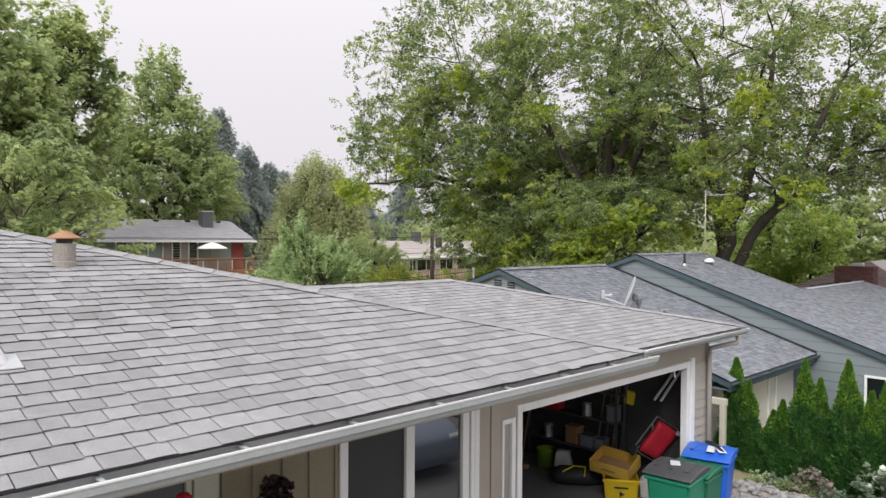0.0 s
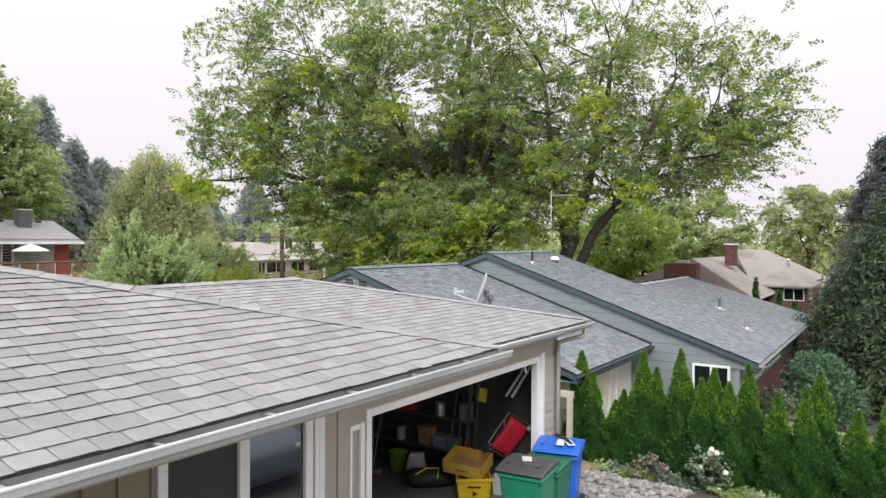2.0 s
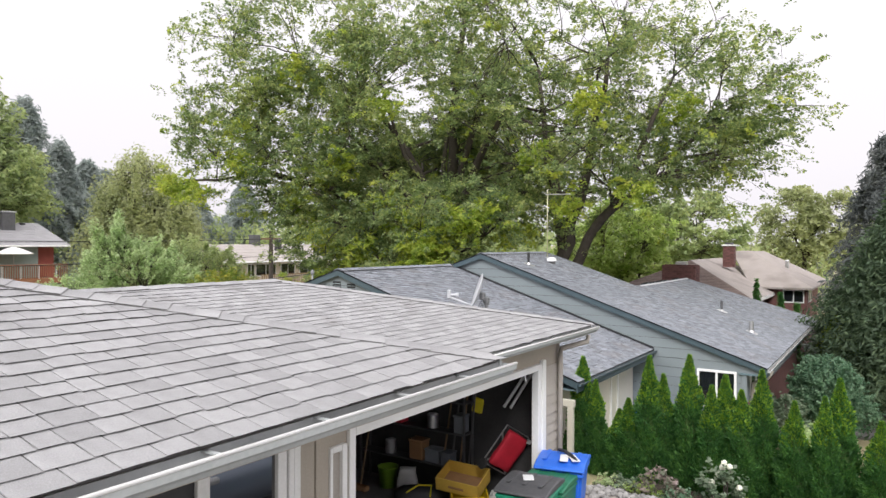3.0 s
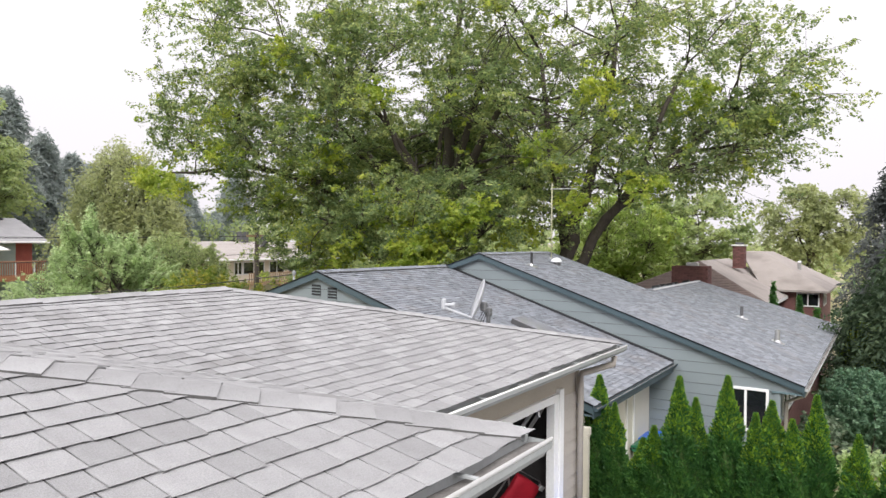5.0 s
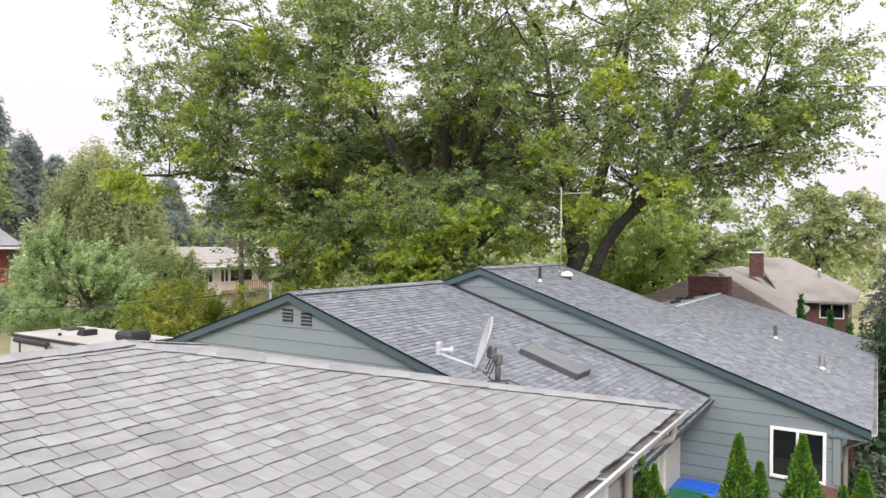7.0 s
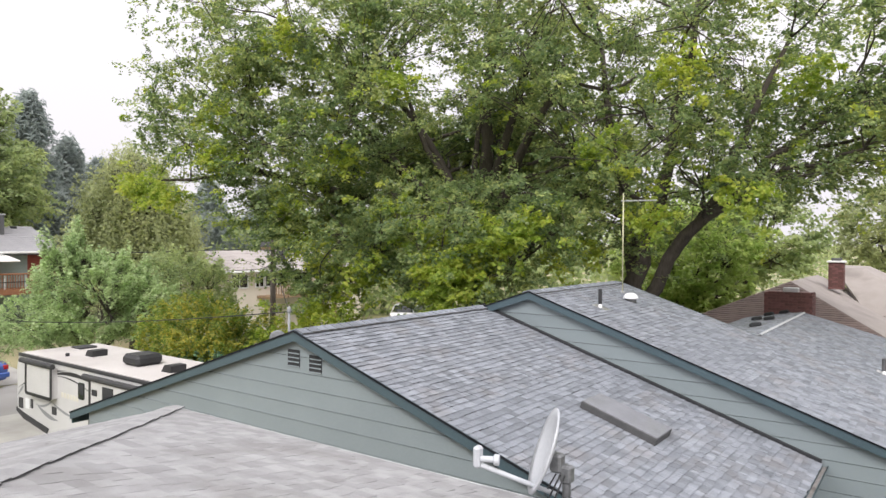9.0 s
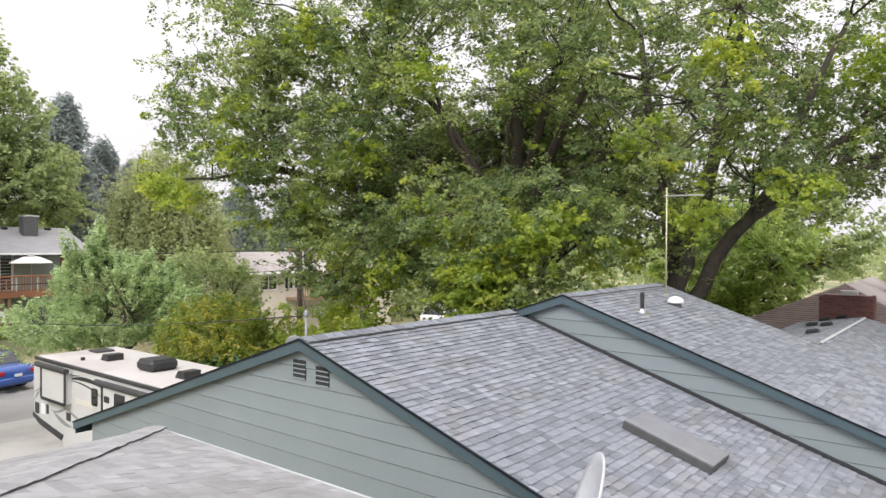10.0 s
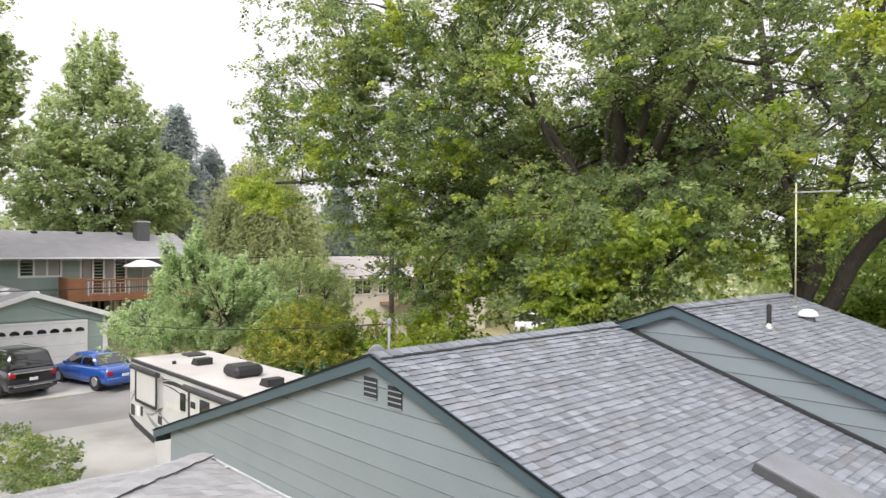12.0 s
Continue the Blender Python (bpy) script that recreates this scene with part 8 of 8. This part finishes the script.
part("wall", box(-5.6, -3.3, 50.0, 58, -4.8, 0.95), M["brick"], chs, "red brick wing wall")
deck("roof_slope", [(-6.5, 49.5, 0.98), (-2.9, 49.5, 0.98), (-7.2, 54.5, 3.22), (-8.6, 54.5, 3.25)], 0.12, M["tile_tan"], chs, "grey-tan wing roof")
deck("roof_slope", [(-2.9, 49.5, 0.98), (-2.9, 62, 0.98), (-7.2, 60, 3.22), (-7.2, 54.5, 3.22)], 0.12, M["tile_tan"], chs, "grey-tan wing roof")
deck("roof_slope", [(-8.6, 54.5, 3.25), (-7.2, 54.5, 3.22), (-7.2, 60, 3.22), (-8.6, 60, 3.25)], 0.12, M["tile_tan"], chs, "grey-tan wing roof")
window(chs, "y", 49.98, -4.6, -3.5, 0.05, 0.75, 0.07, 2, out=-1)
window(chs, "x", -3.28, 51, 53, 0.05, 0.75, 0.07, 2, out=1)


def brick_stack(name, x0, x1, y0, y1, z0, z1, label):
    """A chimney of single bricks round a mortar core."""
    s = part(name, box(x0 + 0.004, x1 - 0.004, y0 + 0.004, y1 - 0.004, z0, z1), M["brick"], chs, label)
    me = bpy.data.meshes.new("brick")
    bm = box(-0.15, 0.15, -0.06, 0.06, -0.05, 0.05, 0.006)
    bm.to_mesh(me)
    bm.free()
    me.materials.append(M["brick"])
    row = 0
    z = z0 + 0.04
    while z < z1:
        for (a0, a1, fixed, ax) in ((x0, x1, y0 + 0.045, 0), (y0, y1, x1 - 0.045, 1)):
            a = a0 + 0.15 + (0.16 if row % 2 else 0)
            while a < a1 - 0.13:
                b = new("brick", me)
                b.parent = s
                b.matrix_basis = pose(a, fixed, z, 0, 0, 0) if ax == 0 else pose(fixed, a, z, 0, 0, 90)
                a += 0.318
        z += 0.116
        row += 1
    return s


brick_stack("chimney", -8.42, -7.7, 50.3, 51.0, 2.2, 3.62, "red brick chimney with a white cap")
part("chimney_cap", box(-8.5, -7.62, 50.22, 51.08, 3.62, 3.72, 0.02), M["trim_white"], chs, "white chimney cap")
part("chimney_pot", box(-8.3, -7.82, 50.42, 50.88, 3.72, 3.86, 0.02), M["metal_dark"], chs)
brick_stack("chimney", -9.55, -7.75, 39.6, 40.6, 1.0, 2.56, "broad low brick chimney")
part("cowl", box(-8.9, -8.3, 39.9, 40.3, 2.56, 2.76, 0.03), M["metal"], chs, "pale metal cowl")
part("chimney_foot", box(-9.62, -7.85, 40.55, 42.8, -4.8, 1.3), M["brick"], chs)
part("roof_pipe", lathe([(0.12, 0), (0.12, 0.5), (0.16, 0.55), (0.1, 0.65)], 12, (-5.0, 55, 2.0)), M["metal"], chs)

# the whole house stands nearer and smaller than drawn above
near_eye = Vector((-0.63, 3.61, 3.73))
chs.matrix_basis = Matrix.Translation(near_eye) @ Matrix.Scale(0.69, 4) @ Matrix.Translation(-near_eye) @ chs.matrix_basis

# ---------------------------------------------------------------- cables and the street pole
up = thing("utility_pole", "grey timber utility pole with a crossarm", "utility pole", (-30.0, 29.6, -2.0))
part("pole", tube([(-28.6, 28.6, -2.1), (-28.6, 28.6, 4.4)], [0.16, 0.11], 10), M["bark"], up, smooth=True)
part("crossarm", box(-28.65, -28.55, 27.9, 29.3, 3.9, 4.02), M["wood"], up)
part("transformer", lathe([(0.18, 0), (0.2, 0.05), (0.2, 0.6), (0.1, 0.68)], 14, (-28.3, 28.85, 3.3)), M["metal_dark"], up)


def cable(a, b, sag, r=0.012):
    a, b = Vector(a), Vector(b)
    pts = [a.lerp(b, i / 14) - Vector((0, 0, sag * 4 * (i / 14) * (1 - i / 14))) for i in range(15)]
    c = thing("overhead_cable", "thin dark overhead cable across the gardens", "cable", tuple(a), "overhead cables")
    part("wire", tube(pts, r, 5), M["black"], c, smooth=True)


cable((-13.9, 16.7, 2.85), (-28.6, 28.6, 4.0), 0.3)
cable((-28.6, 28.0, 3.95), (-33.5, -10, 4.6), 0.5)
cable((-28.6, 29.2, 3.95), (-33.9, -10, 4.6), 0.45)
cable((-28.6, 28.6, 3.0), (-33.7, -10, 3.2), 0.4, 0.016)
cable((-28.6, 28.6, 2.8), (-41.1, 19.9, 0.9), 0.3)
cable((-13.9, 16.7, 2.8), (-41.1, 16.6, 1.4), 0.5)

# ---------------------------------------------------------------- trees and shrubs of the street and beyond
broad_tree("apple_tree", "bushy pale green garden tree beyond the trailer", (-27.0, 19.2, -1.8), (-27.0, 19.2, 0.4),
           [(-27.2, 19.0, 2.2, 1.7, 1.8, 1.7, 1), (-28.2, 18.0, 1.4, 1.9, 2.0, 0.9, 0.5), (-26.6, 20.6, 1.8, 1.5, 1.5, 1.2, 0.5)] +
           [(-27 + 0.5 * math.sin(k * 2.1), 17.7 + 0.55 * k, 3.35 + 0.6 * math.sin(0.6 + k * 0.55) + 0.3 * math.sin(k * 3.7), 0.22, 0.22, 0.6, 0.05) for k in range(7)], 1250, 44, 0.25, 0.075, "leaf_apple", 0.13, 51, 7, 50, gap=-0.3, rise=1.0, hang=0.05, broad=0.2)
broad_tree("garden_tree", "rounded grey-green garden tree beyond the trailer", (-28.0, 23.4, -1.8), (-28.0, 23.4, 0.4),
           [(-28.0, 23.2, 1.9, 1.9, 2.3, 1.8, 1)], 420, 44, 0.30, 0.10, "leaf_far_haze", 0.12, 52, 7, 40, gap=-0.3, rise=0.8, hang=0.05, broad=0.2)
shrub("golden_shrub", "broad golden-green shrub behind the trailer", [(-21.2, 19.4, 1.3, 1.7, 1.8, 1.3, 1), (-20.6, 21.0, 0.8, 1.5, 1.5, 1.2, 0.7), (-20.0, 18.5, 0.7, 1.2, 1.1, 0.9, 0.4)], 1100, 44, 0.22, 0.065, "leaf_gold", 53, (-21.2, 19.4, -2.0), stem_r=0.05)
shrub("climbing_shrub", "yellow-green climber at the back of the house", [(-16.6, 20.6, 1.2, 1.3, 1.2, 1.6, 1), (-14.8, 21.6, 0.4, 1.0, 0.9, 1.5, 0.5), (-18.4, 20.4, 0.4, 1.2, 1.2, 1.5, 0.6)], 520, 40, 0.22, 0.085, "leaf_yellow", 54, (-16.6, 20.6, -2.0), stem_r=0.05)
shrub("garden_bush", "pale green bush beside the parking pad", [(-22.6, 12.9, -1.2, 1.5, 0.9, 0.8, 1), (-24.6, 12.6, -1.3, 1.5, 0.9, 0.8, 0.7), (-20.6, 12.5, -1.4, 1.2, 0.7, 0.6, 0.5)], 420, 22, 0.16, 0.07, "leaf_maple", 55, (-22.6, 12.9, -2.0), stem_r=0.03)
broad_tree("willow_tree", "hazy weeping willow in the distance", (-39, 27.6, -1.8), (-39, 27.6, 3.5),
           [(-39.6, 27.6, 6.9, 2.6, 2.8, 2.6, 1), (-38.4, 28.4, 5.0, 2.6, 2.6, 2.4, 0.9), (-40.2, 26.6, 4.6, 2.2, 2.2, 2.6, 0.6)], 900, 52, 0.85, 0.13, "leaf_willow_haze", 0.28, 56, 9, 60, hang=0.9, gap=0.02, rise=-1.8, broad=0.09)
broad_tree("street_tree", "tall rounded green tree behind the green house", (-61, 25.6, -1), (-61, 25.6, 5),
           [(-61, 25.6, 8.5, 5.8, 5.8, 5.0, 1), (-61, 25.6, 13.5, 4.0, 4.2, 4.0, 0.55), (-61, 25.2, 17.4, 2.0, 2.0, 2.8, 0.22), (-61, 22.0, 9.5, 3.6, 3.6, 4.0, 0.3), (-61, 29.6, 8.5, 3.0, 3.0, 3.6, 0.3)], 1900, 24, 0.7, 0.25, "leaf_far_haze", 0.4, 57, 10, 80, gap=-0.1)
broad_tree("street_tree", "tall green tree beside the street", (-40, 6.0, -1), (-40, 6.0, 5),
           [(-40, 6.0, 10.5, 5.0, 5.0, 6.5, 1), (-38, 8.5, 6.5, 3.4, 3.4, 4.0, 0.5)], 1900, 30, 0.65, 0.26, "leaf_far_haze", 0.4, 58, 10, 80, gap=-0.15)
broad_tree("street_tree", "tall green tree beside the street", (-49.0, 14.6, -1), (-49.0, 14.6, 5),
           [(-49.0, 14.4, 12.5, 2.6, 3.2, 6.5, 1), (-48.5, 12.4, 8.0, 2.6, 3.4, 5.2, 0.6)], 1200, 28, 0.6, 0.26, "leaf_far_haze", 0.38, 59, 10, 70, gap=-0.08)
broad_tree("street_tree", "lower leafy tree beyond the roof", (-26, 6.0, -1.5), (-26, 6.0, 1.5),
           [(-26, 6.2, 4.6, 2.4, 2.6, 2.8, 1), (-26, 8.4, 3.6, 1.8, 2.0, 2.0, 0.5)], 500, 34, 0.4, 0.15, "leaf_far_haze", 0.2, 60, 9, 60, gap=-0.1)
broad_tree("light_tree", "light green tree behind the big maples", (-11.0, 36.0, -1.8), (-11.0, 36.0, 1.5),
           [(-10.6, 36.0, 3.8, 2.2, 2.2, 2.4, 1), (-12.2, 35.4, 3.0, 2.0, 2.0, 1.8, 0.5)], 560, 40, 0.40, 0.13, "leaf_light", 0.2, 71, 8, 50, gap=-0.1)
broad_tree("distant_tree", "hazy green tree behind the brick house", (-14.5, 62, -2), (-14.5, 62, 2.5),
           [(-13.6, 62, 5.0, 4.2, 3.2, 3.2, 1), (-15.5, 62, 3.6, 3.0, 3.0, 2.8, 0.5)], 520, 30, 0.6, 0.25, "leaf_far_haze", 0.3, 72, 9, 60, gap=-0.05)
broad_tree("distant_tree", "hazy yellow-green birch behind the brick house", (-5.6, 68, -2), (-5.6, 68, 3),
           [(-6.2, 68, 5.4, 3.2, 2.8, 3.6, 1), (-3.6, 68, 5.4, 2.6, 2.6, 3.2, 0.7)], 520, 30, 0.6, 0.22, "leaf_willow_haze", 0.2, 73, 9, 60, hang=0.6, gap=0.0, rise=-0.3)
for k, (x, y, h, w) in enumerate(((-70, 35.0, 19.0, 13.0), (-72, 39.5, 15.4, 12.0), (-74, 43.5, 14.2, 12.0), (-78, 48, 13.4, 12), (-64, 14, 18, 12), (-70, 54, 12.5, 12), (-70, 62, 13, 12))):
    conifer("distant_conifer", "hazy dark conifer on the far side", (x, y, -1.5), h, w, 100 + k, "leaf_conifer_far_haze", 30, 17, 50, 0.5, "far conifers")

# the woods that close the view, one uncountable mass of leaves
def woods():
    r = np.random.default_rng(123)
    C, S = [], []
    for i in range(2200):
        a = r.random()
        if a < 0.5:      # west, beyond the green house
            x, y, top = r.uniform(-86, -66), r.uniform(-25, 70), 6.8
        elif a < 0.75:   # north-west
            x, y, top = r.uniform(-66, -16), r.uniform(56, 78), 6.0
        elif a < 0.87:   # between the street trees
            x, y, top = r.uniform(-46, -26), r.uniform(46, 60), 5.0
        else:            # north
            x, y, top = r.uniform(-16, 26), r.uniform(74, 92), 3.6
        top *= 0.75 + 0.5 * (0.5 + 0.5 * noise.noise((x * 0.11, y * 0.11, 3)))
        z = -2 + (top + 2) * math.sqrt(r.random())
        C.append((x, y, z))
        S.append(r.uniform(0.9, 1.8))
    cl = cloud_object("far_woods", leaf_cloud(np.array(C), np.array(S), 26, 0.42, r, 0.8), M["leaf_far_haze"], None)
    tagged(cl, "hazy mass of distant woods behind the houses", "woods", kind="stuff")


woods()
shrub("garden_bush", "leafy green bush by the drive", [(-0.2, 29.5, -0.2, 1.3, 1.2, 1.4, 1), (-0.6, 33.0, 0.0, 1.5, 1.4, 1.8, 1), (0.8, 27.6, -0.6, 1.3, 1.0, 1.2, 0.6)], 620, 26, 0.28, 0.12, "leaf_conifer", 201, (0, 29.5, g(0, 29.5)), stem_r=0.04)
car("white_car", "white car parked far behind the maples", (-34.4, 47.6, ground_z(-34.4, 47.6) + 0.02), 20, (0.75, 0.75, 0.76), 4.4, 1.8, 1.6, True)
car("blue_car", "blue car parked far behind the maples", (-31.4, 45.0, ground_z(-31.4, 45.0) + 0.02), 160, (0.025, 0.10, 0.44), 4.4, 1.74, 1.45)

shrub("green_shrub", "dense green shrub below the golden one", [(-19.6, 18.5, 0.0, 1.6, 1.0, 1.1, 1), (-21.4, 17.7, -0.3, 1.5, 0.8, 1.0, 0.7)], 560, 40, 0.2, 0.07, "leaf_juniper", 211, (-19.6, 18.6, -2.0), stem_r=0.04)
